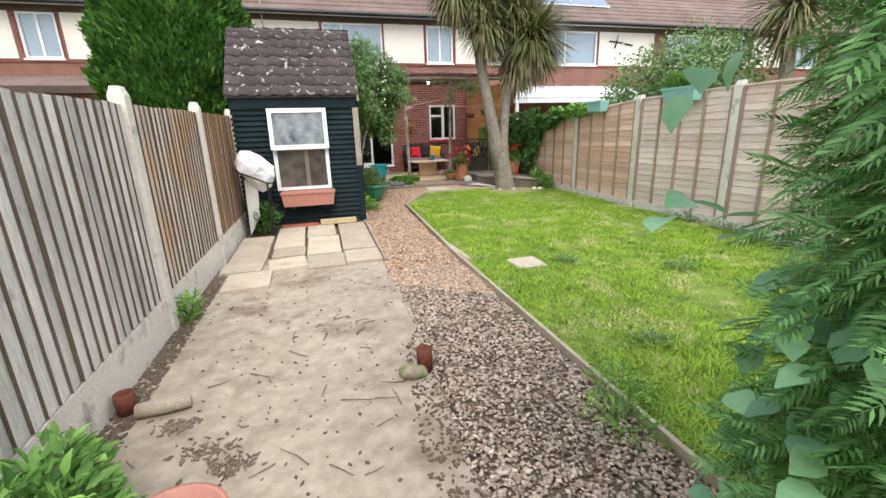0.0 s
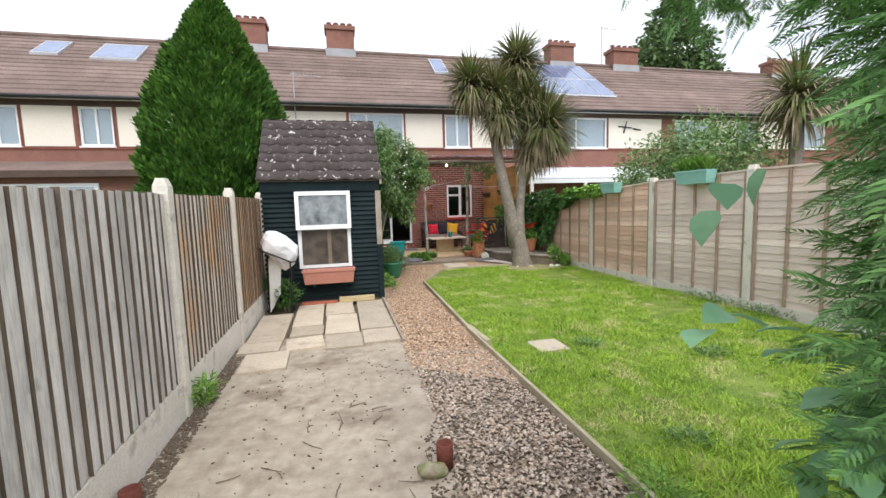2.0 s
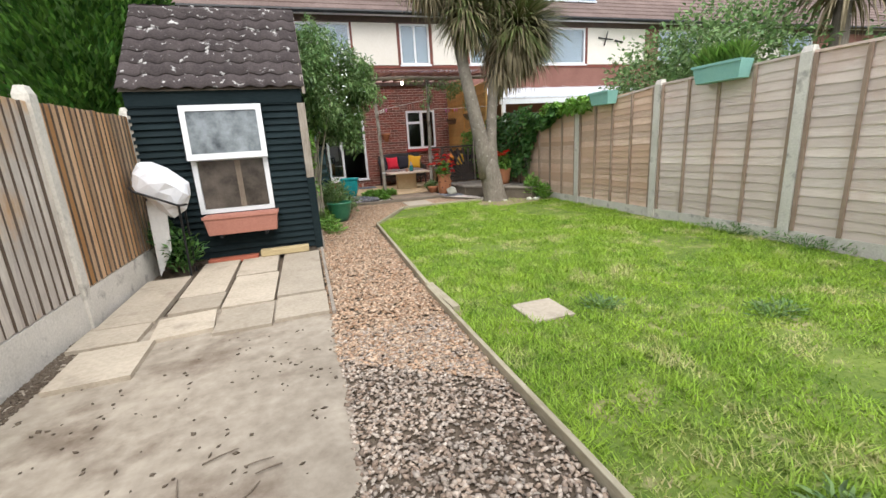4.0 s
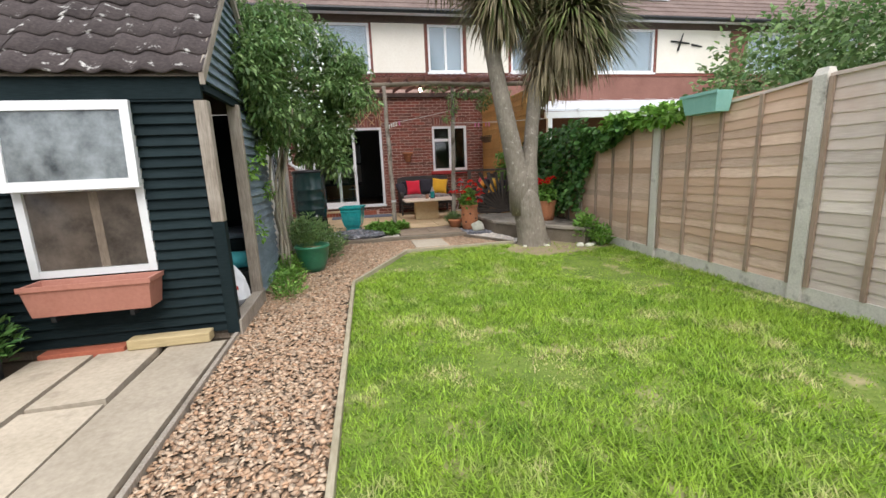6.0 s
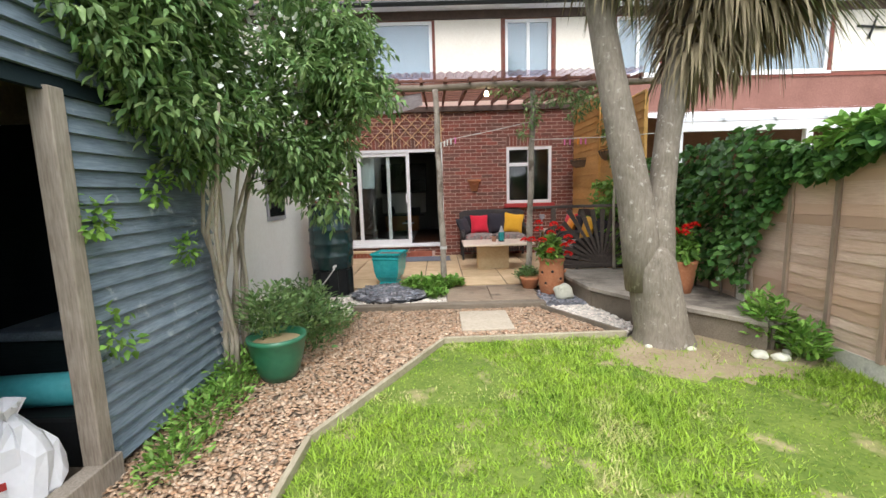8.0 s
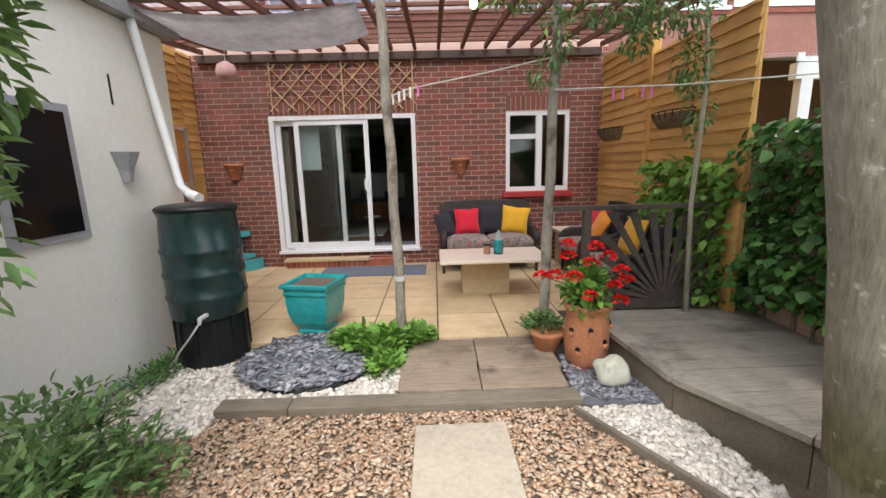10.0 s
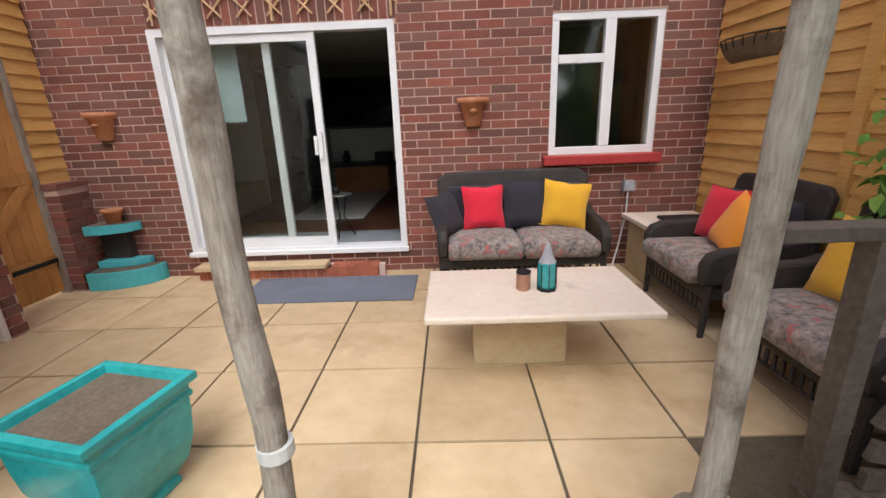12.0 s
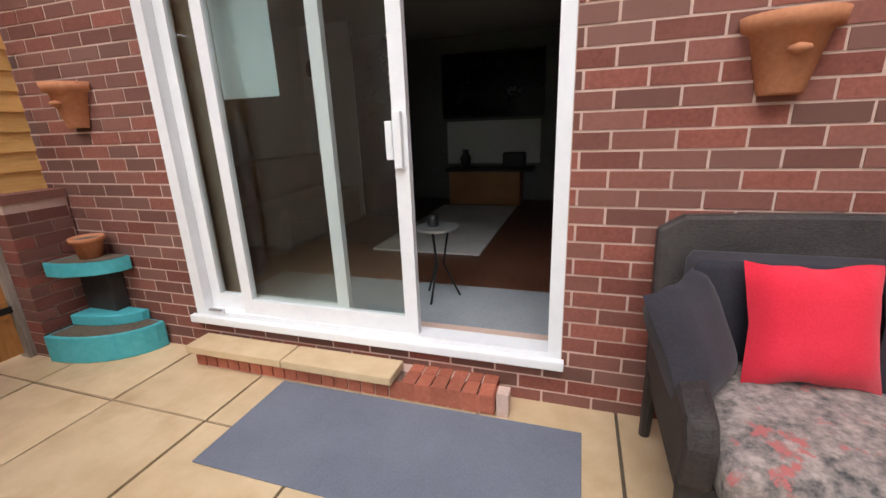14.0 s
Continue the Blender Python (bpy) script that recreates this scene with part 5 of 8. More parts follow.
# brick reveals beside the upper windows
for a, b in UPPER:
    for x in (a - .05, b):
        for k in range(16):
            part("reveal_brick", Shape().box(x, YH - .015, UZ0 + k * .073, x + .05, YH - .001, UZ0 + k * .073 + .06), M_BRICK, terrace)


def upper_window(a, b):
    w = thing("upstairs_window", ((a + b) / 2, YH, UZ0), "white plastic-framed upstairs window with pale blinds", "window", "upstairs windows", "structure")
    y0, y1 = YH + .02, YH + .08
    fr = part("window_frame", Shape().box(a, y0, UZ0, b, y1, UZ0 + .06).box(a, y0, UZ1 - .06, b, y1, UZ1).box(a, y0, UZ0 + .06, a + .06, y1, UZ1 - .06).box(b - .06, y0, UZ0 + .06, b, y1, UZ1 - .06), M_UPVC, w)
    if b - a > 1.5:
        cuts = [a + .06, a + (b - a) * .32, b - .06]
    else:
        cuts = [a + .06, (a + b) / 2, b - .06]
    for c in cuts[1:-1]:
        part("mullion", Shape().box(c - .03, y0, UZ0 + .06, c + .03, y1, UZ1 - .06), M_UPVC, fr)
    for p, q in zip(cuts, cuts[1:]):
        part("pane", Shape().box(p, YH + .05, UZ0 + .06, q, YH + .055, UZ1 - .06), M_GLASSREF, w)
    part("blind", Shape().box(a + .05, YH + .16, UZ0 + .03, b - .05, YH + .165, UZ1 - .03), M_BLIND, w)
    part("sill", Shape().box(a - .03, YH - .05, UZ0 - .05, b + .03, YH + .02, UZ0 - .002), M_UPVC, w)


for a, b in UPPER:
    upper_window(a, b)
# far inner wall, added in a dimmed colour to keep the upper rooms dark
part("upper_dark_backing", Shape().box(HX0, YH + .6, 3.3, HX1, YH + .62, 5.1), M_INWALLDIM, terrace)

# roof in tile courses
EY, EZ, RY, RZ = YH - .36, 5.10, 19.2, 8.15
roof = thing("terrace_roof", (2, 19.2, 8.2), "brown concrete-tiled pitched roof with weathered courses", "roof", kind="structure")
n_course = 15
for k in range(n_course):
    f0, f1 = k / n_course, (k + 1) / n_course
    y0, z0, y1, z1 = EY + (RY - EY) * f0, EZ + (RZ - EZ) * f0, EY + (RY - EY) * f1, EZ + (RZ - EZ) * f1
    s = Shape()
    x = HX0
    while x < HX1:
        w = 2.1
        j = random.uniform(-.006, .006)
        s.add([(x, y0, z0 + .035 + j), (x + w, y0, z0 + .035 + j), (x + w, y1, z1 + .005 + j), (x, y1, z1 + .005 + j), (x, y0, z0), (x + w, y0, z0)], [(0, 1, 2, 3), (4, 5, 1, 0)])
        x += w
    part("tile_course", s, M_ROOF, roof)
part("back_slope", Shape().add([(HX0, RY, RZ), (HX1, RY, RZ), (HX1, 23.0, EZ), (HX0, 23.0, EZ)], [(0, 1, 2, 3)]), M_ROOF, roof)
part("ridge", Shape().tube([(HX0, RY, RZ + .02), (HX1, RY, RZ + .02)], [.11, .11], 8), M_ROOF, roof)
part("under_roof", Shape().add([(HX0, EY, EZ - .01), (HX1, EY, EZ - .01), (HX1, RY, RZ - .03), (HX0, RY, RZ - .03)], [(0, 1, 2, 3)]), M_BROWN, roof)
part("gable_wall", Shape().box(HX0 - .02, YH, 0, HX0, 23, 5.1), M_BRICKFAR, terrace)
part("gable_wall", Shape().box(HX1, YH, 0, HX1 + .02, 23, 5.1), M_BRICKFAR, terrace)
part("front_wall", Shape().box(HX0, 22.7, 0, HX1, 22.95, 5.1), M_BRICKFAR, terrace)


def chimney(x0, x1, zt):
    c = thing("chimney", ((x0 + x1) / 2, RY, RZ), "red brick chimney stack with clay pots", "chimney", "chimneys", "structure")
    part("stack", Shape().box(x0, RY - .35, RZ - .6, x1, RY + .35, zt - .18), M_BRICKFAR, c)
    part("oversail", Shape().box(x0 - .06, RY - .41, zt - .18, x1 + .06, RY + .41, zt - .02), M_BRICKFAR, c)
    part("flashing", Shape().box(x0 - .05, RY - .40, RZ - .30, x1 + .05, RY - .352, RZ + .03), M_LEADGREY, c)
    n = 4
    for k in range(n):
        x = x0 + (x1 - x0) * (k + .5) / n
        part("pot", Shape().lathe([(.10, 0), (.09, .16), (.11, .18), (.11, .22)], 10, (x, RY, zt - .02)), M_BRICKFAR, c)


for x0, x1, zt in ((-3.3, -2.15, 9.15), (.18, 1.3, 9.12), (10.3, 11.5, 9.05), (13.65, 15.0, 9.0), (23.4, 24.8, 8.9)):
    chimney(x0, x1, zt)


def on_roof(x0, x1, y0, y1, lift, thick):
    k = (RZ - EZ) / (RY - EY)
    z = lambda y: EZ + (y - EY) * k + lift
    c = [(x0, y0), (x1, y0), (x1, y1), (x0, y1)]
    return Shape().add([(x, y, z(y)) for x, y in c] + [(x, y, z(y) + thick) for x, y in c],
                       [(3, 2, 1, 0), (4, 5, 6, 7), (0, 1, 5, 4), (1, 2, 6, 5), (2, 3, 7, 6), (3, 0, 4, 7)])


for k in range(4):
    for r in range(2):
        sp = thing("solar_panel", (8.9 + k * .8, 17, 7), "blue-grey solar panel on the tiled roof", "solar panel", "solar panels")
        xa, ya = 8.65 + k * .79, 16.0 + r * 1.45
        part("frame", on_roof(xa, xa + .77, ya, ya + 1.42, .06, .05), M_ALU, sp)
        part("cell_sheet", on_roof(xa + .03, xa + .74, ya + .03, ya + 1.39, .112, .006), M_SOLAR, sp)
for x0, x1, y0, y1 in ((-9.4, -8.6, 17.6, 18.6), (-7.6, -6.2, 17.4, 18.6), (4.4, 5.0, 17.5, 18.8)):
    sky_w = thing("roof_window", (x0, y0, 7), "rooflight set in the tiled slope", "roof window", "roof windows")
    part("frame", on_roof(x0, x1, y0, y1, .03, .08), M_LEADGREY, sky_w)
    part("pane", on_roof(x0 + .06, x1 - .06, y0 + .07, y1 - .07, .112, .006), M_SOLAR, sky_w)


def aerial(x, y, z, h, tilt=0):
    a = thing("tv_aerial", (x, y, z), "thin metal television aerial on a mast", "aerial", "aerials")
    part("mast", Shape().tube([(x, y, z), (x + tilt, y, z + h)], [.02, .02], 6), M_LEADGREY, a)
    t = z + h
    part("boom", Shape().tube([(x + tilt - .1, y, t - .05), (x + tilt + .9, y, t - .12)], [.012, .012], 5), M_LEADGREY, a)
    for k in range(7):
        part("rod", Shape().tube([(x + tilt + .1 + k * .12, y - .15, t - .07), (x + tilt + .1 + k * .12, y + .15, t - .07)], [.006, .006], 4), M_LEADGREY, a)


aerial(-3.4, RY, RZ - .2, 2.6, -.45)
aerial(13.2, RY, RZ - .2, 2.1)
aerial(-11.4, RY, RZ - .2, 2.0)
aerial(-.9, YH - .1, 4.6, 1.5)

# neighbour's rear extension beyond the left fence
ext = thing("rear_extension", (-8, 14.6, 0), "brick single-storey rear extension with a tiled lean-to roof", "extension", kind="structure")
part("wall", Shape().box(-13, 14.2, -.1, -4.6, 14.4, 2.75), M_BRICKFAR, ext)
part("roof", Shape().add([(-13, 13.9, 2.85), (-4.5, 13.9, 2.85), (-4.5, YH, 3.25), (-13, YH, 3.25), (-13, 13.9, 2.78), (-4.5, 13.9, 2.78)], [(0, 1, 2, 3), (4, 5, 1, 0)]), M_ROOF, ext)
part("fascia", Shape().box(-13, 13.86, 2.66, -4.5, 13.9, 2.84), M_BROWN, ext)
part("window_frame", Shape().box(-9.4, 14.14, 1.2, -6.2, 14.198, 2.5), M_UPVC, ext)
part("window_pane", Shape().box(-9.3, 14.125, 1.3, -6.3, 14.138, 2.4), M_GLASSREF, ext)
# neighbour's white lean-to on the right
lean = thing("white_lean_to", (9, 14, 0), "white-framed lean-to with a ribbed translucent roof", "lean-to", kind="structure")
part("roof", Shape().add([(6.2, 12.6, 2.38), (12.2, 12.6, 2.38), (12.2, YH, 2.95), (6.2, YH, 2.95), (6.2, 12.6, 2.34), (12.2, 12.6, 2.34)], [(0, 1, 2, 3), (4, 5, 1, 0)]), M_LEANTO, lean)
for k in range(9):
    x = 6.2 + k * .75
    part("rafter", Shape().add([(x - .03, 12.55, 2.40), (x + .03, 12.55, 2.40), (x + .03, YH, 2.99), (x - .03, YH, 2.99), (x - .03, 12.55, 2.345), (x + .03, 12.55, 2.345)], [(0, 1, 2, 3), (4, 5, 1, 0)]), M_UPVC, lean)
part("beam", Shape().box(6.2, 12.58, 2.2, 12.2, 12.66, 2.33), M_UPVC, lean)
for x in (6.3, 8.2, 10.2, 12.1):
    part("post", Shape().box(x - .05, 12.58, 0, x + .05, 12.66, 2.2), M_UPVC, lean)
dish = part("wall_ornament", Shape().tube([(11.4, YH - .05, 4.55), (12.0, YH - .06, 4.5)], [.025, .02], 6).tube([(11.65, YH - .05, 4.3), (11.75, YH - .1, 4.75)], [.03, .015], 6).tube([(12.1, YH - .05, 4.47), (12.45, YH - .05, 4.42)], [.03, .02], 6), M_BLACKPL)
tagged(dish, "small dark bracket ornament on the cream panel", "ornament")

# ---- patio door ----
DX0, DX1, DZ0, DZ1 = OPEN[0]
pdoor = thing("patio_door", ((DX0 + DX1) / 2, YH, DZ0), "white plastic sliding patio door, half open", "patio door", kind="structure")
yf0, yf1 = YH - .01, YH + .10
fr = part("outer_frame", Shape().box(DX0, yf0, DZ1 - .06, DX1, yf1, DZ1).box(DX0, yf0, DZ0 + .06, DX0 + .07, yf1, DZ1 - .06).box(DX1 - .06, yf0, DZ0 + .06, DX1, yf1, DZ1 - .06).box(DX0, yf0, DZ0, DX1, yf1, DZ0 + .06), M_UPVC, pdoor)
part("sill", Shape().box(DX0 - .02, YH - .05, DZ0 - .012, DX1 + .015, YH - .011, DZ0 + .035), M_UPVC, pdoor, bevel=.006)


def door_leaf(x0, x1, y, name, handle):
    z0, z1 = DZ0 + .062, DZ1 - .062
    t = .07
    leaf = part(name, Shape().box(x0, y, z0, x0 + t, y + .04, z1).box(x1 - t, y, z0, x1, y + .04, z1).box(x0 + t, y, z0, x1 - t, y + .04, z0 + .09).box(x0 + t, y, z1 - .07, x1 - t, y + .04, z1), M_UPVC, pdoor)
    part("pane", Shape().box(x0 + t, y + .016, z0 + .09, x1 - t, y + .022, z1 - .07), M_GLASS, leaf)
    if handle:
        part("handle", Shape().box(x1 - .06, y - .03, 1.19, x1 - .02, y - .001, 1.44).box(x1 - .095, y - .035, 1.23, x1 - .062, y - .02, 1.40), M_UPVC, leaf, bevel=.004)


door_leaf(1.07, 2.17, YH + .005, "sliding_leaf", True)
door_leaf(DX0 + .072, 1.75, YH + .052, "fixed_leaf", False)
part("bolt", Shape().tube([(DX0 + .12, YH - .02, DZ0 + .075), (DX0 + .22, YH - .02, DZ0 + .075)], [.012, .012], 8), M_ALU, pdoor)

# ---- kitchen window ----
KX0, KX1, KZ0, KZ1 = OPEN[1]
kw = thing("kitchen_window", ((KX0 + KX1) / 2, YH, KZ0), "white plastic kitchen window with a small top-hung light", "window", kind="structure")
ky0, ky1 = YH + .005, YH + .075
kf = part("window_frame", Shape().box(KX0, ky0, KZ0, KX1, ky1, KZ0 + .065).box(KX0, ky0, KZ1 - .06, KX1, ky1, KZ1).box(KX0, ky0, KZ0 + .065, KX0 + .06, ky1, KZ1 - .06).box(KX1 - .06, ky0, KZ0 + .065, KX1, ky1, KZ1 - .06), M_UPVC, kw, bevel=.004)
mx = KX0 + .50
part("mullion", Shape().box(mx - .045, ky0 - .004, KZ0 + .067, mx + .045, ky1 - .004, KZ1 - .062), M_UPVC, kf)
part("transom", Shape().box(KX0 + .062, ky0 - .008, 1.93, mx - .047, ky1 - .004, 2.0), M_UPVC, kf)
for x0, x1, z0, z1 in ((KX0 + .06, mx - .04, KZ0 + .065, 1.93), (KX0 + .06, mx - .04, 2.0, KZ1 - .06), (mx + .04, KX1 - .06, KZ0 + .065, KZ1 - .06)):
    part("pane", Shape().box(x0, YH + .03, z0, x1, YH + .036, z1), M_GLASS, kw)
part("sill", Shape().box(KX0 - .06, YH - .10, KZ0 - .09, KX1 + .05, YH + .004, KZ0 - .004), M_REDSILL, kw, "red painted window sill", bevel=.01)

# ---- room behind the door ----
room = thing("living_room", (2.5, 17.5, 0), "dim living room seen through the patio door", "room", kind="structure")
RF = 0.24
part("floor", Shape().box(-.6, YH + .27, RF - .1, 5.7, 20.1, RF), M_INFLOOR, room)
part("threshold_carpet", Shape().box(.6, YH + .1, RF - .02, 2.9, 16.35, RF + .012), M_CARPET, room)
part("ceiling", Shape().box(-.6, YH + .27, 2.62, 5.7, 20.6, 2.72), M_INWALL, room)
part("wall_left", Shape().box(-.62, YH + .27, RF, -.55, 20.6, 2.62), M_INWALL, room)
part("wall_back", Shape().box(-.6, 20.05, RF, 5.7, 20.12, 2.62), M_INWALLDIM, room)
part("wall_right", Shape().box(3.9, YH + .27, RF, 3.96, 20.05, 2.62), M_INWALLDIM, room)
part("dividing_wall", Shape().box(-.6, 18.6, RF, .17, 18.7, 2.62), M_INWALL, room)
# near-black sheet fills the opening, for the unlit space beyond
part("doorway", Shape().box(.171, 18.62, RF, .86, 18.68, 2.42), M_NEARBLACK, room)
part("kitchen_back", Shape().box(3.97, 17.6, RF, 5.7, 17.7, 2.62), M_INWALLDIM, room)
part("chimney_breast", Shape().box(.95, 19.98, .80, 2.35, 20.049, 1.42), M_INWALL, room)
tv = thing("television", (1.64, 20.0, 1.5), "large black wall television", "television")
part("bezel", Shape().box(.90, 19.92, 1.46, 2.40, 19.979, 2.36), M_BLACKPL, tv, bevel=.01)
part("screen", Shape().box(.93, 19.914, 1.50, 2.37, 19.919, 2.33), M_NEARBLACK, tv)
cab = thing("oak_sideboard", (1.6, 19.7, RF), "low orange oak sideboard with two doors", "sideboard")
part("body", Shape().box(1.08, 19.56, RF, 2.12, 19.97, RF + .48), M_OAK, cab, bevel=.01)
part("top", Shape().box(1.04, 19.52, RF + .482, 2.30, 19.97, RF + .52), M_DARKWICKER, cab, bevel=.006)
part("door", Shape().box(1.12, 19.54, RF + .06, 1.55, 19.559, RF + .45), M_OAK, cab)
part("door", Shape().box(1.65, 19.54, RF + .06, 2.08, 19.559, RF + .45), M_OAK, cab)
vase = part("dark_vase", Shape().lathe([(.04, 0), (.07, .05), (.08, .14), (.04, .22), (.05, .26)], 16, (1.30, 19.72, RF + .52)), M_BLACKPL, None, smooth=True)
tagged(vase, "dark rounded vase on the sideboard", "vase")
spk = part("dark_radio", Shape().box(1.86, 19.62, RF + .52, 2.18, 19.80, RF + .74), M_BLACKPL, None, bevel=.03)
tagged(spk, "dark boxy radio on the sideboard", "radio")
rug = part("rug", Shape().box(1.05, 17.1, RF + .002, 2.10, 19.4, RF + .02), M_RUG)
tagged(rug, "pale grey rug on the wooden floor", "rug")
TX, TY = 2.05, 16.12
st = thing("side_table", (TX, TY, RF), "small round glass-topped side table with dark legs", "table")
part("top", Shape().lathe([(.01, 0), (.14, 0), (.14, .015), (.01, .015)], 20, (TX, TY, RF + .49)), M_ALU, st)
for k in range(3):
    a = k * 2.09 + .4
    part("leg", Shape().tube([(TX + .07 * math.cos(a), TY + .07 * math.sin(a), RF + .49), (TX + .03 * math.cos(a), TY + .03 * math.sin(a), RF + .25), (TX + .14 * math.cos(a), TY + .14 * math.sin(a), RF + .008)], [.008] * 3, 6), M_BLACKPL, st)
cup = part("dark_mug", Shape().lathe([(.03, 0), (.036, .01), (.036, .07), (.03, .07), (.028, .02)], 14, (TX - .03, TY, RF + .505)), M_BLACKPL, None, smooth=True)
tagged(cup, "dark mug standing on the side table", "mug")
couch = thing("dark_settee", (.5, 17.2, RF), "dark brown settee by the white wall", "settee")
part("seat", Shape().box(-.5, 16.9, RF, .25, 18.4, RF + .42), M_BARK, couch, bevel=.05)
part("back", Shape().box(-.52, 16.9, RF + .42, -.25, 18.4, RF + .85), M_BARK, couch, bevel=.05)
clock = part("wall_clock", Shape().lathe([(.01, 0), (.12, 0), (.12, .03), (.01, .03)], 20), M_BLACKPL)
clock.matrix_basis = pose(-.35, 18.595, 2.12, 90, 0, 0)
tagged(clock, "small dark oval clock on the wall", "clock")
curtain = part("curtain", Shape().box(DX0 + .08, YH + .16, DZ0 + .05, DX0 + .22, YH + .2, DZ1 - .02), M_BARK)
tagged(curtain, "dark curtain drawn beside the door", "curtain")
# white panel added indoors to give the pane its pale reflection
blind = part("pane_reflection_panel", Shape().box(DX0 + .32, YH + .16, 1.55, 1.40, YH + .165, DZ1), M_BLIND)
tagged(blind, "white panel behind the glass, standing for a blind's reflection", "blind")

# doorstep of brick and two slabs
dstep = thing("door_step", (1.8, 15.2, PZ), "brick doorstep topped with two buff slabs", "step", kind="structure")
part("core", Shape().box(.84, 15.235, PZ - .01, 2.58, YH, PZ + .10), M_MORTAR, dstep)
red_brick = Shape().box(-.034, -.05, -.045, .034, .05, .045).mesh("step_brick", M_BRICKRED)
for k in range(23):
    piece("step_brick", red_brick, dstep, Matrix.Translation((.87 + k * .077, 15.275, PZ + .055)))
for k in range(6):
    piece("step_brick", red_brick, dstep, Matrix.Translation((2.17 + k * .077, 15.275, PZ + .062)))
    piece("step_brick", red_brick, dstep, Matrix.Translation((2.17 + k * .077, 15.378, PZ + .062)))
part("step_slab", Shape().box(.82, 15.18, PZ + .105, 1.465, YH - .052, PZ + .15), M_PATIO, dstep, bevel=.006)
part("step_slab", Shape().box(1.47, 15.18, PZ + .105, 2.10, YH - .052, PZ + .15), M_PATIO, dstep, bevel=.006)
part("end_block", Shape().box(2.605, 15.23, PZ - .01, 2.66, YH - .1, PZ + .12), M_MORTAR, dstep)

# ---- pergola ----
pergola = thing("pergola", (3.4, 13.5, 0), "rustic pergola of round grey poles with a clear corrugated roof", "pergola")


def pole(x0, x1, y, z1, r, name="post"):
    n = 28
    pts = [(x0 + (x1 - x0) * k / n + .006 * math.sin(k * .7 + x0), y + .005 * math.cos(k * .9), PZ - .02 + (z1 - PZ) * k / n) for k in range(n + 1)]
    return part(name, Shape().tube(pts, [r * (1.05 - .12 * k / n + .03 * math.sin(k * .9) + (.06 if k % 6 == 2 else 0)) for k in range(n + 1)], 14), M_POLE, pergola, smooth=True)


p1 = pole(2.83, 2.77, 12.34, 2.84, .041)
part("ring", Shape().tube([(2.826, 12.345, .62), (2.826, 12.345, .66)], [.050, .050], 14), M_GREYPIPE, p1)
p2 = pole(4.06, 4.13, 12.41, 2.84, .041)
part("foot", Shape().tube([(4.07, 12.43, PZ), (4.075, 12.43, .28)], [.10, .085], 14), M_SLEEPER, p2)
part("front_rail", Shape().tube([(.86 + k * .35, 12.38 + .01 * math.sin(k * 1.3), 2.86 + .012 * math.sin(k)) for k in range(16)], [.045] * 16, 10), M_SLEEPER, pergola, smooth=True)
part("wall_plate", Shape().box(-.2, YH - .06, 3.08, 5.6, YH - .008, 3.18), M_BROWN, pergola)
for k in range(18):
    x = -.1 + k * .335
    s = Shape().add([(x - .022, 12.3, 2.91), (x + .022, 12.3, 2.91), (x + .022, YH - .061, 3.19), (x - .022, YH - .061, 3.19), (x - .022, 12.3, 2.97), (x + .022, 12.3, 2.97), (x + .022, YH - .061, 3.25), (x - .022, YH - .061, 3.25)],
                    [(3, 2, 1, 0), (4, 5, 6, 7), (0, 1, 5, 4), (1, 2, 6, 5), (2, 3, 7, 6), (3, 0, 4, 7)])
    part("rafter", s, M_SLATWOOD, pergola)
for k in range(9):
    y = 12.7 + k * .3
    z = 2.97 + (y - 12.3) * .092
    part("purlin", Shape().box(-.2, y - .02, z + .003, 5.6, y + .02, z + .035), M_SLATWOOD, pergola)
cor = Shape()
nx, ys2 = 232, (12.22, YH - .06)
vv = [( -.2 + 5.8 * i / nx, y, 3.02 + (y - 12.3) * .092 + .014 * math.sin(i * 1.35)) for y in ys2 for i in range(nx + 1)]
cor.add(vv, [(i, i + 1, nx + 2 + i, nx + 1 + i) for i in range(nx)])
sheet = part("corrugated_sheet", cor, M_POLY, pergola, "clear corrugated plastic roof sheet")
sheet.visible_shadow = False

# sagging sheet slung over the left bay
can = Shape()
nu, nw = 14, 8
cv = []
for j in range(nw + 1):
    for i in range(nu + 1):
        u, w_ = i / nu, j / nw
        cv.append((.82 + 1.75 * u, 12.42 + .75 * w_, 2.80 - .16 * math.sin(u * math.pi) * (.5 + .5 * w_) - .06 * math.sin(u * 9) * w_ * .4))
can.add(cv, [(j * (nu + 1) + i, j * (nu + 1) + i + 1, (j + 1) * (nu + 1) + i + 1, (j + 1) * (nu + 1) + i) for j in range(nw) for i in range(nu)])
canopy = part("canopy_sheet", can, M_TARP, None, smooth=True)
tagged(canopy, "grey plastic sheet sagging under the pergola roof", "canopy")

# downpipe into the water butt
dp = thing("downpipe", (.8, 12.6, 1.3), "white slanting rainwater pipe feeding the water butt", "downpipe")
part("pipe", Shape().tube([(.86, 12.42, 2.72), (.86, 12.46, 2.6), (.88, 12.72, 1.45), (1.0, 12.66, 1.36)], [.035] * 4, 10), M_UPVC, dp, smooth=True)
part("elbow", Shape().tube([(.98, 12.67, 1.37), (1.1, 12.6, 1.34)], [.042, .042], 10), M_UPVC, dp)

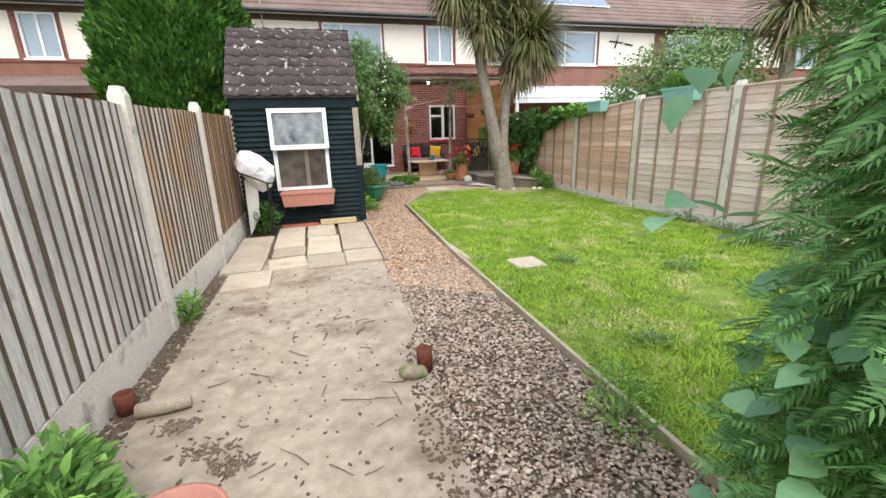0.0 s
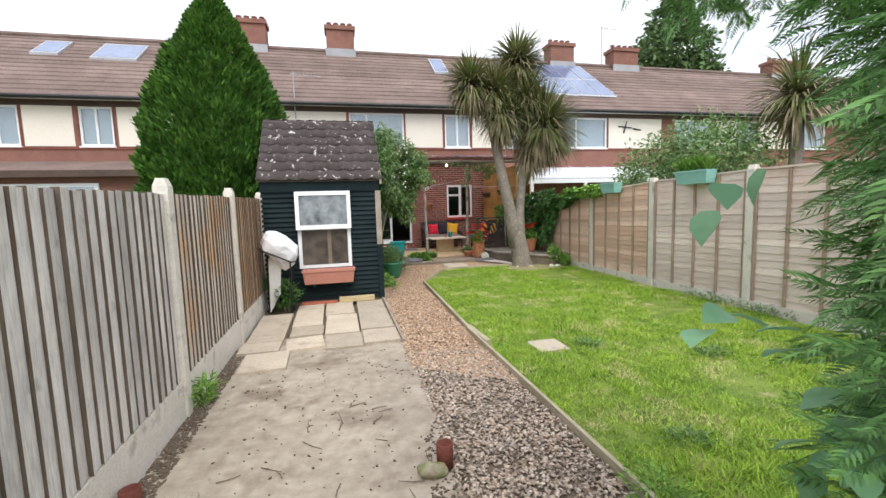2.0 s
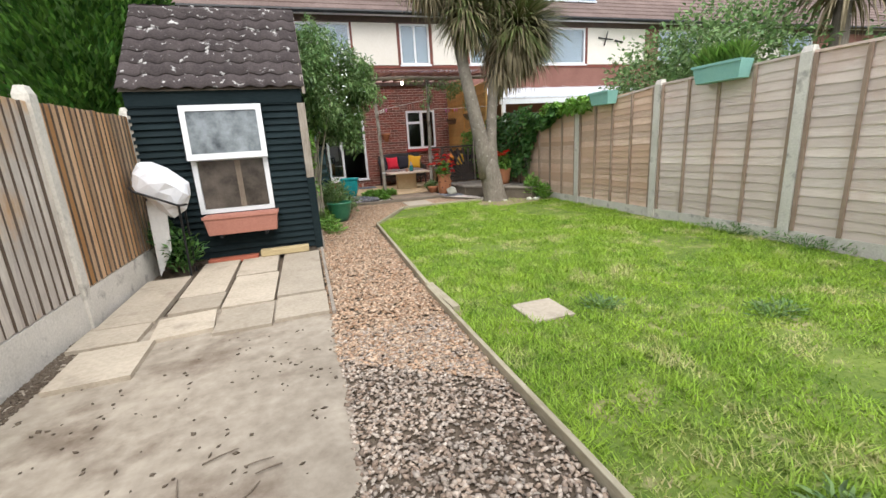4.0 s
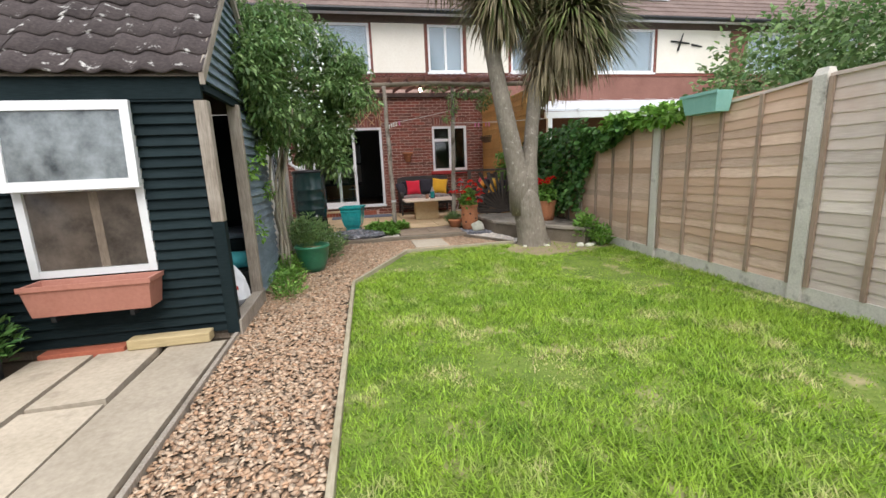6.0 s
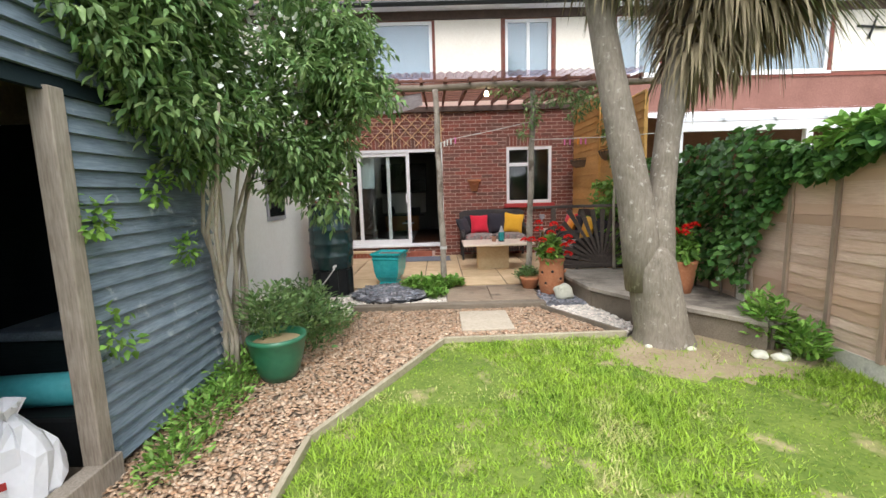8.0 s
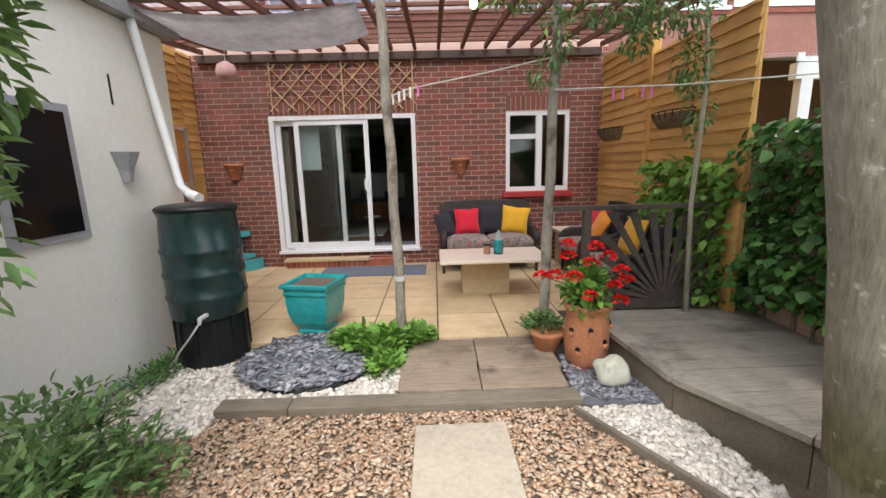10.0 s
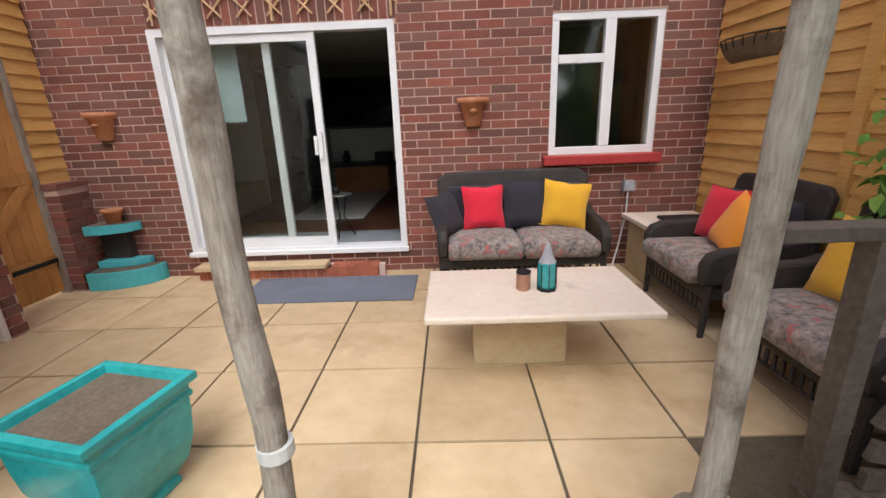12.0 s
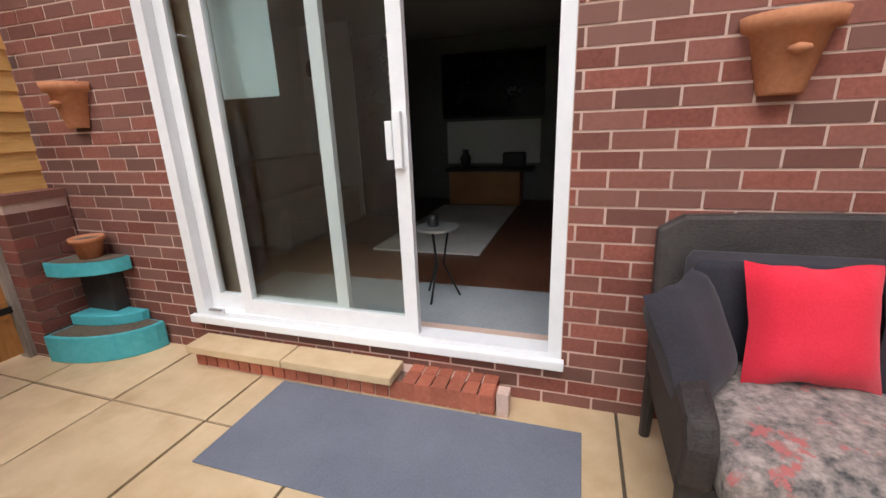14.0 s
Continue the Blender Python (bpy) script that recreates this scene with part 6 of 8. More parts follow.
butt = thing("water_butt", (1.3, 12.3, 0), "dark green ribbed plastic water butt on a black stand", "water butt")
bp = []
for z, r in ((.40, .30), (.42, .325), (.56, .335), (.575, .345), (.60, .345), (.615, .335), (.74, .338), (.755, .348), (.78, .348), (.795, .338), (.93, .336), (.945, .346), (.97, .346), (.985, .334), (1.14, .325), (1.22, .315), (1.25, .33), (1.28, .33)):
    bp.append((r * .88, z))
part("barrel", Shape().lathe([(.02, .40)] + bp, 40, (1.23, 12.31, 0)), M_BUTT, butt, smooth=True)
part("lid", Shape().lathe([(.295, 1.265), (.30, 1.29), (.265, 1.31), (.15, 1.32), (.02, 1.325)], 40, (1.23, 12.31, 0)), M_BLACKPL, butt, smooth=True)
stand = part("stand", Shape().lathe([(.285, .0), (.28, .02), (.262, .38), (.27, .40)], 12, (1.23, 12.31, 0)), M_BLACKPL, butt)
for k in range(12):
    a = k * math.tau / 12
    part("stand_rib", Shape().box(-.015, -.01, 0, .015, .02, .38, Matrix.Translation((1.23 + .272 * math.cos(a), 12.31 + .272 * math.sin(a), .01)) @ pose(0, 0, 0, 0, 0, math.degrees(a) + 90)), M_BLACKPL, stand)
part("tap", Shape().tube([(1.34, 12.04, .47), (1.34, 11.94, .47), (1.34, 11.93, .43)], [.018, .018, .012], 8), M_GREYPIPE, butt)
part("tap_hose", Shape().tube([(1.34, 11.93, .44), (1.25, 11.92, .32), (1.16, 11.93, .22), (1.1, 11.95, .13)], [.008] * 4, 6), M_GREYPIPE, butt)

# teal square planter
tub = thing("teal_planter", (2.0, 12.72, PZ), "square teal glazed ceramic planter, empty but for soil", "planter")


def square_ring(prof, at, turn):
    s = Shape()
    vs = []
    for h, z in prof:
        for a, b in ((-1, -1), (1, -1), (1, 1), (-1, 1)):
            vs.append(Matrix.Translation(at) @ pose(0, 0, 0, 0, 0, turn) @ Vector((a * h, b * h, z)))
    fs = [tuple(reversed(range(4)))]
    for i in range(len(prof) - 1):
        fs += [(i * 4 + k, i * 4 + (k + 1) % 4, i * 4 + 4 + (k + 1) % 4, i * 4 + 4 + k) for k in range(4)]
    n = len(prof) * 4
    fs.append((n - 4, n - 3, n - 2, n - 1))
    return s.add(vs, fs)


tp = [(h * .88, z * .95) for h, z in [(.15, 0), (.155, .03), (.14, .04), (.19, .12), (.215, .22), (.225, .33), (.228, .40), (.24, .405), (.24, .43), (.232, .435), (.235, .47), (.262, .475), (.262, .51), (.225, .512), (.215, .46)]]
part("pot", square_ring(tp, (2.0, 12.70, PZ), -12), M_TEAL, tub, bevel=.008)
part("soil", square_ring([(.194, .42), (.193, .45)], (2.0, 12.70, PZ), -12), M_SOIL, tub)

# corner shelves of teal trough, pot on top
cs = thing("corner_planter_shelf", (0, 15.1, PZ), "two-tier quarter-round teal planter in the corner", "planter")
for z, r, h in ((PZ, .34, .17), (.58, .24, .09)):
    pts = [(-.11, 15.38)] + [(-.11 + 1.6 * r * math.cos(a), 15.38 - r * 1.05 * math.sin(a)) for a in np.linspace(0, math.pi / 2, 10)]
    tier = part("tier", Shape().poly(pts, z, z + h), M_TEALPL, cs, bevel=.008)
    inner = [(-.08, 15.36)] + [(-.08 + 1.46 * r * math.cos(a), 15.36 - r * .92 * math.sin(a)) for a in np.linspace(0, math.pi / 2, 10)]
    part("tier_soil", Shape().poly(inner, z + h, z + h + .004), M_SOIL, tier)
pts = [(-.10, 15.38)] + [(-.10 + .42 * math.cos(a), 15.38 - .2 * math.sin(a)) for a in np.linspace(0, math.pi / 2, 8)]
part("back_box", Shape().poly(pts, .245, .31), M_TEALPL, cs, bevel=.006)
part("support", Shape().box(-.11, 15.3, .3, .15, 15.39, .575), M_DARKWICKER, cs)


def flower_pot(name, at, r, h, label, mat=M_TERRA):
    t = thing(name, at, label, "plant pot")
    part("pot", Shape().lathe([(r * .68, 0), (r * .92, h * .78), (r * 1.04, h * .79), (r * 1.06, h), (r * .95, h), (r * .9, h * .86)], 24, at), mat, t, smooth=True)
    part("soil", Shape().lathe([(.01, 0), (r * .9, 0), (r * .9, .004), (.01, .004)], 20, (at[0], at[1], at[2] + h * .86)), M_SOIL, t)
    return t


flower_pot("terracotta_pot", (.09, 15.28, .674), .085, .13, "small terracotta pot on the teal corner shelf")
spot = thing("saucer_pot", (4.02, 12.12, PZ), "low terracotta pot with a trailing green plant", "plant pot")
part("pot", Shape().lathe([(.09, 0), (.13, .12), (.14, .13), (.14, .16), (.12, .16)], 20, (4.02, 12.12, PZ)), M_TERRA, spot, smooth=True)


def wall_pot(at):
    t = thing("wall_pot", at, "half-round terracotta pot fixed to the brick wall", "wall pot", "wall pots")
    prof = [(.062, 0), (.068, .01), (.112, .19), (.138, .20), (.146, .245), (.125, .245)]
    s = Shape()
    n = 14
    v = [(at[0] + r * math.cos(math.pi * k / n), at[1] - r * math.sin(math.pi * k / n), at[2] + z) for r, z in prof for k in range(n + 1)]
    f = [(i * (n + 1) + k + 1, i * (n + 1) + k, (i + 1) * (n + 1) + k, (i + 1) * (n + 1) + k + 1) for i in range(len(prof) - 1) for k in range(n)]
    f.append(tuple(range(n + 1)))
    s.add(v, f)
    part("pot", s, M_TERRA, t, smooth=True)
    part("face_relief", Shape().lathe([(.005, .02), (.03, .012), (.035, 0), (.005, -.02)], 10, (at[0], at[1] - .10, at[2] + .13)), M_TERRA, t, smooth=True)
    part("soil", Shape().poly([(at[0] + .108 * math.cos(math.pi * k / n), at[1] - .108 * math.sin(math.pi * k / n)) for k in range(n + 1)], at[2] + .23, at[2] + .235), M_SOIL, t)


wall_pot((3.54, YH - .01, 1.43))
wall_pot((.14, YH - .01, 1.43))

mat_ = part("door_mat", Shape().box(-.765, -.295, 0, .765, .295, .008), M_MAT, None, bevel=.003)
mat_.matrix_basis = pose(2.215, 14.915, PZ + .003, 0, 0, 0)
tagged(mat_, "large blue-grey door mat on the patio slabs", "door mat")

# ---- seats ----
def cushion(name, at, w, h, d, rx, rz, mat, label, ry=0):
    s = Shape()
    n = 10
    v = []
    for side in (1, -1):
        for j in range(n + 1):
            for i in range(n + 1):
                u, w_ = i / n * 2 - 1, j / n * 2 - 1
                b = max(0, (1 - u ** 4) * (1 - w_ ** 4)) ** .6
                pin = 1 - .10 * (1 - abs(u * w_)) * max(abs(u), abs(w_)) ** 2
                v.append((u * w / 2 * pin, side * d / 2 * b, w_ * h / 2 * pin + .004 * math.sin(7 * u + 3 * w_)))
    m = (n + 1) ** 2
    f = [(j * (n + 1) + i, (j + 1) * (n + 1) + i, (j + 1) * (n + 1) + i + 1, j * (n + 1) + i + 1) for j in range(n) for i in range(n)]
    f += [tuple(m + k for k in reversed(q)) for q in f[:n * n]]
    s.add(v, f)
    ob = part(name, s, mat, None, smooth=True)
    ob.matrix_basis = pose(*at, rx, ry, rz)
    return tagged(ob, label, "cushion")


def soft_box(x0, y0, z0, x1, y1, z1, mat, name, parent, label="", puff=.03):
    s = Shape()
    n = 8
    v = []
    cx, cy = (x0 + x1) / 2, (y0 + y1) / 2
    for z, k in ((z0, 0), (z0 + .03, 1), (z1 - .03, 1), (z1, 0)):
        for j in range(n + 1):
            for i in range(n + 1):
                u, w_ = i / n * 2 - 1, j / n * 2 - 1
                sh = 1 - .06 * (1 - k)
                bz = puff * (1 - u ** 4) * (1 - w_ ** 4) * (1 if z == z1 else (-.2 if z == z0 else 0))
                v.append((cx + u * (x1 - x0) / 2 * sh, cy + w_ * (y1 - y0) / 2 * sh, z + bz))
    m = (n + 1) ** 2
    q = [(j * (n + 1) + i, j * (n + 1) + i + 1, (j + 1) * (n + 1) + i + 1, (j + 1) * (n + 1) + i) for j in range(n) for i in range(n)]
    f = [tuple(reversed(a)) for a in q] + [tuple(3 * m + k for k in a) for a in q]
    rim = [i for i in range(n + 1)] + [j * (n + 1) + n for j in range(1, n + 1)] + [n * (n + 1) + i for i in range(n - 1, -1, -1)] + [j * (n + 1) for j in range(n - 1, 0, -1)]
    for lay in range(3):
        f += [(lay * m + a, lay * m + b, (lay + 1) * m + b, (lay + 1) * m + a) for a, b in zip(rim, rim[1:] + rim[:1])]
    s.add(v, f)
    return part(name, s, mat, parent, label, smooth=True)


def wicker_seat(m, width, seats, label, name):
    """Wicker seat facing -y, its front at y=0; returned at the pose m."""
    t = thing(name, (0, 0, 0), label, "garden seat", "wicker seats")
    w = width
    for x in (.035, w - .035):
        part("leg", Shape().tube([(x, .04, 0), (x, .045, .25), (x, .05, .38)], [.02, .026, .03], 8), M_DARKWICKER, t)
        part("leg", Shape().tube([(x, .66, 0), (x, .62, .38)], [.022, .03], 8), M_DARKWICKER, t)
    part("seat_frame", Shape().box(.02, .02, .26, w - .02, .60, .36), M_DARKWICKER, t, bevel=.02)
    part("apron", Shape().box(.06, .025, .165, w - .06, .04, .18), M_DARKWICKER, t)
    for k in range(int(w / .055) - 2):
        x = .07 + k * .055
        part("fret", Shape().box(x, .027, .18, x + .02, .038, .259), M_DARKWICKER, t)
    for x0, x1 in ((0, .085), (w - .085, w)):
        arm = Shape()
        prof = [(-.01, .36), (-.02, .50), (.02, .57), (.11, .60), (.40, .62), (.60, .68), (.60, .36)]
        arm.add([(x0, y, z) for y, z in prof] + [(x1, y, z) for y, z in prof], [tuple(range(7)), tuple(reversed(range(7, 14)))] + [(7 + i, 7 + (i + 1) % 7, (i + 1) % 7, i) for i in range(7)])
        part("arm", arm, M_DARKWICKER, t, bevel=.025)
    back = Shape()
    n = 16
    top = [(w * i / n, .955 + .02 * math.sin(math.pi * i / n) - (.05 if i in (0, n) else 0)) for i in range(n + 1)]
    v = [(x, .56 + (.10 if z_ else 0), (z if z_ else .34)) for z_ in (0, 1) for x, z in top] + [(x, .61 + (.10 if z_ else 0), (z if z_ else .34)) for z_ in (0, 1) for x, z in top]
    k = n + 1
    f = [(i, i + 1, k + i + 1, k + i) for i in range(n)] + [(3 * k + i, 3 * k + i + 1, 2 * k + i + 1, 2 * k + i) for i in range(n)] + [(k + i, k + i + 1, 3 * k + i + 1, 3 * k + i) for i in range(n)]
    f += [(0, k, 3 * k, 2 * k), (n, 2 * k + n, 3 * k + n, k + n)]
    back.add(v, f)
    part("backrest", back, M_DARKWICKER, t, bevel=.015)
    for i in range(seats):
        a = .09 + (w - .18) * i / seats
        soft_box(a, -.05, .345, a + (w - .18) / seats - .008, .55, .48, M_FLORAL, "seat_cushion", t, "faded floral seat cushion")
        soft_box(a, .47, .50, a + (w - .18) / seats - .008, .60, .85, M_CHARCOAL, "back_cushion", t, "charcoal back cushion", puff=.0)
    t.matrix_basis = m
    return t


wicker_seat(pose(3.20, 14.62, PZ), 1.38, 2, "dark wicker two-seat settee with faded floral cushions by the wall", "wicker_settee")
cushion("throw_cushion", (3.60, 15.02, .755), .37, .38, .14, -16, 6, M_REDCLOTH, "bright red square cushion on the settee")
cushion("throw_cushion", (4.30, 15.0, .76), .40, .40, .13, -14, -8, M_YELLOW, "mustard yellow square cushion on the settee", 8)
cushion("throw_cushion", (3.96, 15.05, .77), .38, .42, .12, -14, 0, M_CHARCOAL, "charcoal cushion in the middle of the settee")
cushion("arm_cushion", (3.27, 14.93, .72), .40, .38, .13, -24, 58, M_CHARCOAL, "charcoal cushion leaning on the settee arm")
wicker_seat(pose(4.88, 14.72, PZ, 0, 0, -90), .86, 1, "dark wicker armchair with a faded floral cushion", "wicker_armchair")
wicker_seat(pose(4.86, 13.66, PZ, 0, 0, -90), .90, 1, "dark wicker armchair beside the railing", "wicker_armchair")
cushion("throw_cushion", (5.30, 14.44, .76), .40, .40, .13, -16, -80, M_REDCLOTH, "red cushion on the armchair")
cushion("throw_cushion", (5.22, 14.15, .74), .40, .40, .13, -24, -100, M_ORANGE, "orange cushion on the armchair", 14)
cushion("throw_cushion", (5.24, 13.30, .76), .42, .42, .13, -18, -90, M_YELLOW, "yellow cushion on the armchair")

ctable = thing("stone_coffee_table", (3.78, 13.65, PZ), "low pale stone coffee table on a block base", "coffee table")
part("tabletop", Shape().box(3.17, 13.29, .51, 4.37, 14.0, .55), M_STONETOP, ctable, bevel=.012)
part("base", Shape().box(3.43, 13.63, PZ, 3.98, 13.86, .509), M_STONEBASE, ctable, bevel=.008)
lan = thing("turquoise_lantern", (3.85, 13.62, .55), "turquoise glass lantern bottle with a dark top", "lantern")
part("glass", Shape().lathe([(.045, .015), (.052, .03), (.052, .16), (.03, .185), (.02, .19)], 8, (3.85, 13.63, .55)), M_AQUAGLASS, lan)
part("base", Shape().lathe([(.055, 0), (.055, .015), (.01, .015)], 8, (3.85, 13.63, .55)), M_BLACKPL, lan)
part("cap", Shape().lathe([(.05, .165), (.03, .205), (.018, .25), (.006, .275)], 8, (3.85, 13.63, .55)), M_LEADGREY, lan)
for k in range(8):
    a = k * math.tau / 8
    part("rib", Shape().tube([(3.85 + .053 * math.cos(a), 13.63 + .053 * math.sin(a), .56), (3.85 + .053 * math.cos(a), 13.63 + .053 * math.sin(a), .71)], [.003, .003], 4), M_BLACKPL, lan)
cop = thing("copper_tealight", (3.72, 13.64, .55), "small copper-coloured glass tealight holder", "candle holder")
part("jar", Shape().lathe([(.036, 0), (.04, .01), (.04, .10), (.036, .11), (.034, .03), (.01, .03)], 16, (3.72, 13.64, .55)), M_COPPER, cop, smooth=True)
part("rim", Shape().lathe([(.041, .10), (.043, .105), (.041, .112), (.037, .112)], 16, (3.72, 13.64, .55)), M_BLACKPL, cop)

stab = thing("corner_table", (5.2, 15.0, PZ), "square stone-topped corner table with a black tray", "side table")
part("tabletop", Shape().box(4.92, 14.72, .56, 5.58, 15.32, .60), M_STONETOP, stab, bevel=.006)
part("base", Shape().box(4.98, 14.80, PZ, 5.54, 15.28, .559), M_STONEBASE, stab)
tray = part("black_tray", Shape().box(5.12, 14.78, .603, 5.56, 15.05, .63), M_BLACKPL, None, bevel=.008)
tagged(tray, "black woven tray on the corner table", "tray")
sock = thing("outdoor_socket", (4.98, YH, .85), "grey weatherproof socket box with a hanging cable", "socket")
part("box", Shape().box(4.93, YH - .07, .80, 5.03, YH - .007, .90), M_LEADGREY, sock, bevel=.008)
part("cable", Shape().tube([(4.98, YH - .04, .80), (4.97, YH - .06, .6), (4.90, YH - .12, .3), (4.80, 15.15, .1), (4.74, 14.95, .085), (4.84, 14.82, .085), (4.90, 14.95, .085), (4.80, 15.05, .09)], [.008] * 8, 6), M_GREYPIPE, sock)

# ---- sunburst railing on the deck ----
rail = thing("sunburst_railing", (5.1, 12.55, DZ), "dark stained timber railing with fanned sunburst slats", "railing")
part("top_rail", Shape().box(4.12, 12.44, 1.15, 5.84, 12.52, 1.19), M_DARKSTAIN, rail, bevel=.004)
part("bottom_rail", Shape().box(4.40, 12.45, DZ + .012, 5.84, 12.51, DZ + .07), M_DARKSTAIN, rail, bevel=.004)
for x in (4.44, 5.78):
    part("post", Shape().box(x - .03, 12.44, DZ, x + .03, 12.51, 1.149), M_DARKSTAIN, rail)
cx, cz = 5.16, DZ + .07
for k in range(17):
    a = math.radians(4 + k * 10.75)
    d = Vector((math.cos(a), math.sin(a)))
    lim = min(.575 / max(abs(d.x), 1e-3), .80 / max(abs(d.y), 1e-3))
    n = Vector((-d.y, d.x))
    r0, r1, w0, w1 = .10, lim, .010, .034
    q = [d * r0 - n * w0, d * r1 - n * w1, d * r1 + n * w1, d * r0 + n * w0]
    part("slat", Shape().add([(cx + p.x, 12.465, cz + p.y) for p in q] + [(cx + p.x, 12.49, cz + p.y) for p in q], [(0, 1, 2, 3), (7, 6, 5, 4), (0, 4, 5, 1), (1, 5, 6, 2), (2, 6, 7, 3), (3, 7, 4, 0)]), M_DARKSTAIN, rail)
part("hub", Shape().poly([(cx + .13 * math.cos(a), cz + .13 * math.sin(a)) for a in np.linspace(0, math.pi, 12)], 0, .03), M_DARKSTAIN, rail).matrix_basis = Matrix(((1, 0, 0, 0), (0, 0, -1, 12.50), (0, 1, 0, 0), (0, 0, 0, 1)))

# trellis over the patio door
trel = thing("wall_trellis", (1.8, YH, 2.75), "criss-cross bamboo trellis above the patio door", "trellis")
def lath(a, b, r=.009):
    part("lath", Shape().tube([(a[0], YH - .02, a[1]), (b[0], YH - .03, b[1])], [r, r], 6), M_BAMBOO, trel)
tx0_, tx1_, tz0_, tz1_ = .76, 2.92, 2.40, 3.05
for x in (.80, 1.84, 2.86):
    lath((x, tz0_ - .04), (x, tz1_ + .03), .012)
k = -3
while k < 10:
    x = tx0_ + k * .26
    for sg in (1, -1):
        xa, xb = (x, x + .65) if sg > 0 else (x + .65, x)
        za, zb = tz0_, tz1_
        def clip(xx):
            return za + (zb - za) * (xx - xa) / (xb - xa)
        lo, hi = max(min(xa, xb), tx0_), min(max(xa, xb), tx1_)
        if hi - lo > .1:
            lath((lo, clip(lo)), (hi, clip(hi)))
    k += 1
# clothes line, pegs, fairy bulb, hanging baskets
cl = thing("clothes_line", (4.3, 12.7, 2.4), "thin pale clothes line with pink pegs", "clothes line")
part("line", Shape().tube([(2.80, 12.38, 2.10), (2.95, 12.38, 2.155), (3.55, 12.38, 2.26), (4.09, 12.40, 2.37)], [.005] * 4, 5), M_ROPE, cl)
part("line", Shape().tube([(4.10, 12.35, 2.12), (5.0, 12.2, 2.11), (5.88, 12.0, 2.13)], [.006] * 3, 5), M_ROPE, cl)
for x, y, z, mt in ((2.97, 12.38, 2.16, M_WHITEFLOWER), (3.03, 12.38, 2.17, M_PINK), (4.55, 12.32, 2.10, M_PINK), (4.62, 12.31, 2.10, M_PINK), (4.72, 12.28, 2.10, M_ORANGE), (4.76, 12.27, 2.10, M_PINK), (4.82, 12.26, 2.10, M_PINK), (2.83, 12.38, 2.11, M_WHITEFLOWER), (2.88, 12.38, 2.13, M_WHITEFLOWER), (2.92, 12.38, 2.145, M_WHITEFLOWER)):
    part("peg", Shape().box(x - .008, y - .006, z - .07, x + .008, y + .006, z + .01), mt, cl)
lampb = thing("festoon_bulb", (3.51, 12.70, 2.8), "small lit round festoon bulb on the pergola", "lamp")
part("holder", Shape().tube([(3.47, 12.34, 2.83), (3.47, 12.34, 2.775)], [.014, .014], 8), M_BLACKPL, lampb)
part("bulb", Shape().lathe([(.006, .05), (.022, .035), (.03, 0), (.02, -.025), (.004, -.03)], 12, (3.47, 12.34, 2.74)), M_BULB, lampb, smooth=True)


def basket(y0, y1, z, label):
    t = thing("hay_basket", (SX - .1, (y0 + y1) / 2, z), label, "wall basket", "wall baskets")
    n = 10
    L = Shape()
    rows_ = [(.0, .17), (.06, .155), (.11, .11), (.14, .03)]
    v = [(SX - .03 - w * math.sin(math.pi * k / n), (y0 + y1) / 2 - (y1 - y0) / 2 * (1 - .25 * d / .14) * math.cos(math.pi * k / n), z - d) for d, w in rows_ for k in range(n + 1)]
    f = [(i * (n + 1) + k, i * (n + 1) + k + 1, (i + 1) * (n + 1) + k + 1, (i + 1) * (n + 1) + k) for i in range(3) for k in range(n)]
    L.add(v, f)
    part("liner", L, M_COIR, t, smooth=True)
    for k in range(1, n):
        part("wire", Shape().tube([(SX - .03 - (w + .008) * math.sin(math.pi * k / n), (y0 + y1) / 2 - (y1 - y0) / 2 * (1 - .25 * d / .14) * math.cos(math.pi * k / n), z + .02 - d) for d, w in rows_], [.005] * 4, 5), M_BLACKPL, t)
    part("rim", Shape().tube([(SX - .03 - .178 * math.sin(math.pi * k / n), (y0 + y1) / 2 - (y1 - y0) / 2 * math.cos(math.pi * k / n), z + .02) for k in range(n + 1)], [.007] * (n + 1), 5), M_BLACKPL, t)


basket(14.55, 15.22, 1.98, "dark wire hay basket with a coir liner on the cladding")
basket(13.0, 13.7, 2.02, "dark wire hay basket with dry moss on the cladding")
bell = part("paper_lantern", Shape().lathe([(.03, .2), (.10, .16), (.13, .08), (.12, .02), (.07, -.02)], 16, (.55, 14.6, 2.72)), M_MAT_PINK, None, smooth=True)
tagged(bell, "pale pink round lantern hanging under the pergola", "lantern")
string = part("lantern_string", Shape().tube([(.55, 14.6, 2.9), (.55, 14.6, 3.16)], [.004, .004], 5), M_ROPE)
tagged(string, "thin string holding the hanging lantern", "string")

# ---- strawberry pot with geraniums, stones ----
sp = thing("strawberry_pot", (4.27, 11.92, .04), "terracotta strawberry planter with side holes", "planter")
pot = part("pot", Shape().lathe([(.13, 0), (.15, .03), (.165, .15), (.165, .30), (.155, .40), (.165, .44), (.18, .46), (.18, .49), (.16, .49), (.15, .44)], 32, (4.27, 11.92, .035)), M_TERRA, sp, smooth=True)
for a, z in ((-100, .32), (-60, .22), (-150, .30), (-20, .34), (-130, .16)):
    r = math.radians(a)
    d = Vector((math.cos(r), math.sin(r), 0))
    c = Vector((4.27, 11.92, .035 + z)) + d * .16
    # black disc on the pot's skin, for the darkness inside the hole
    part("hole", Shape().tube([c, c + d * .012], [.019, .019], 12), M_BLACKPL, pot)
    part("hole_lip", Shape().tube([c - Vector((0, 0, .03)) + d * .004, c - Vector((0, 0, .036)) + d * .03], [.022, .019], 10), M_TERRA, pot)
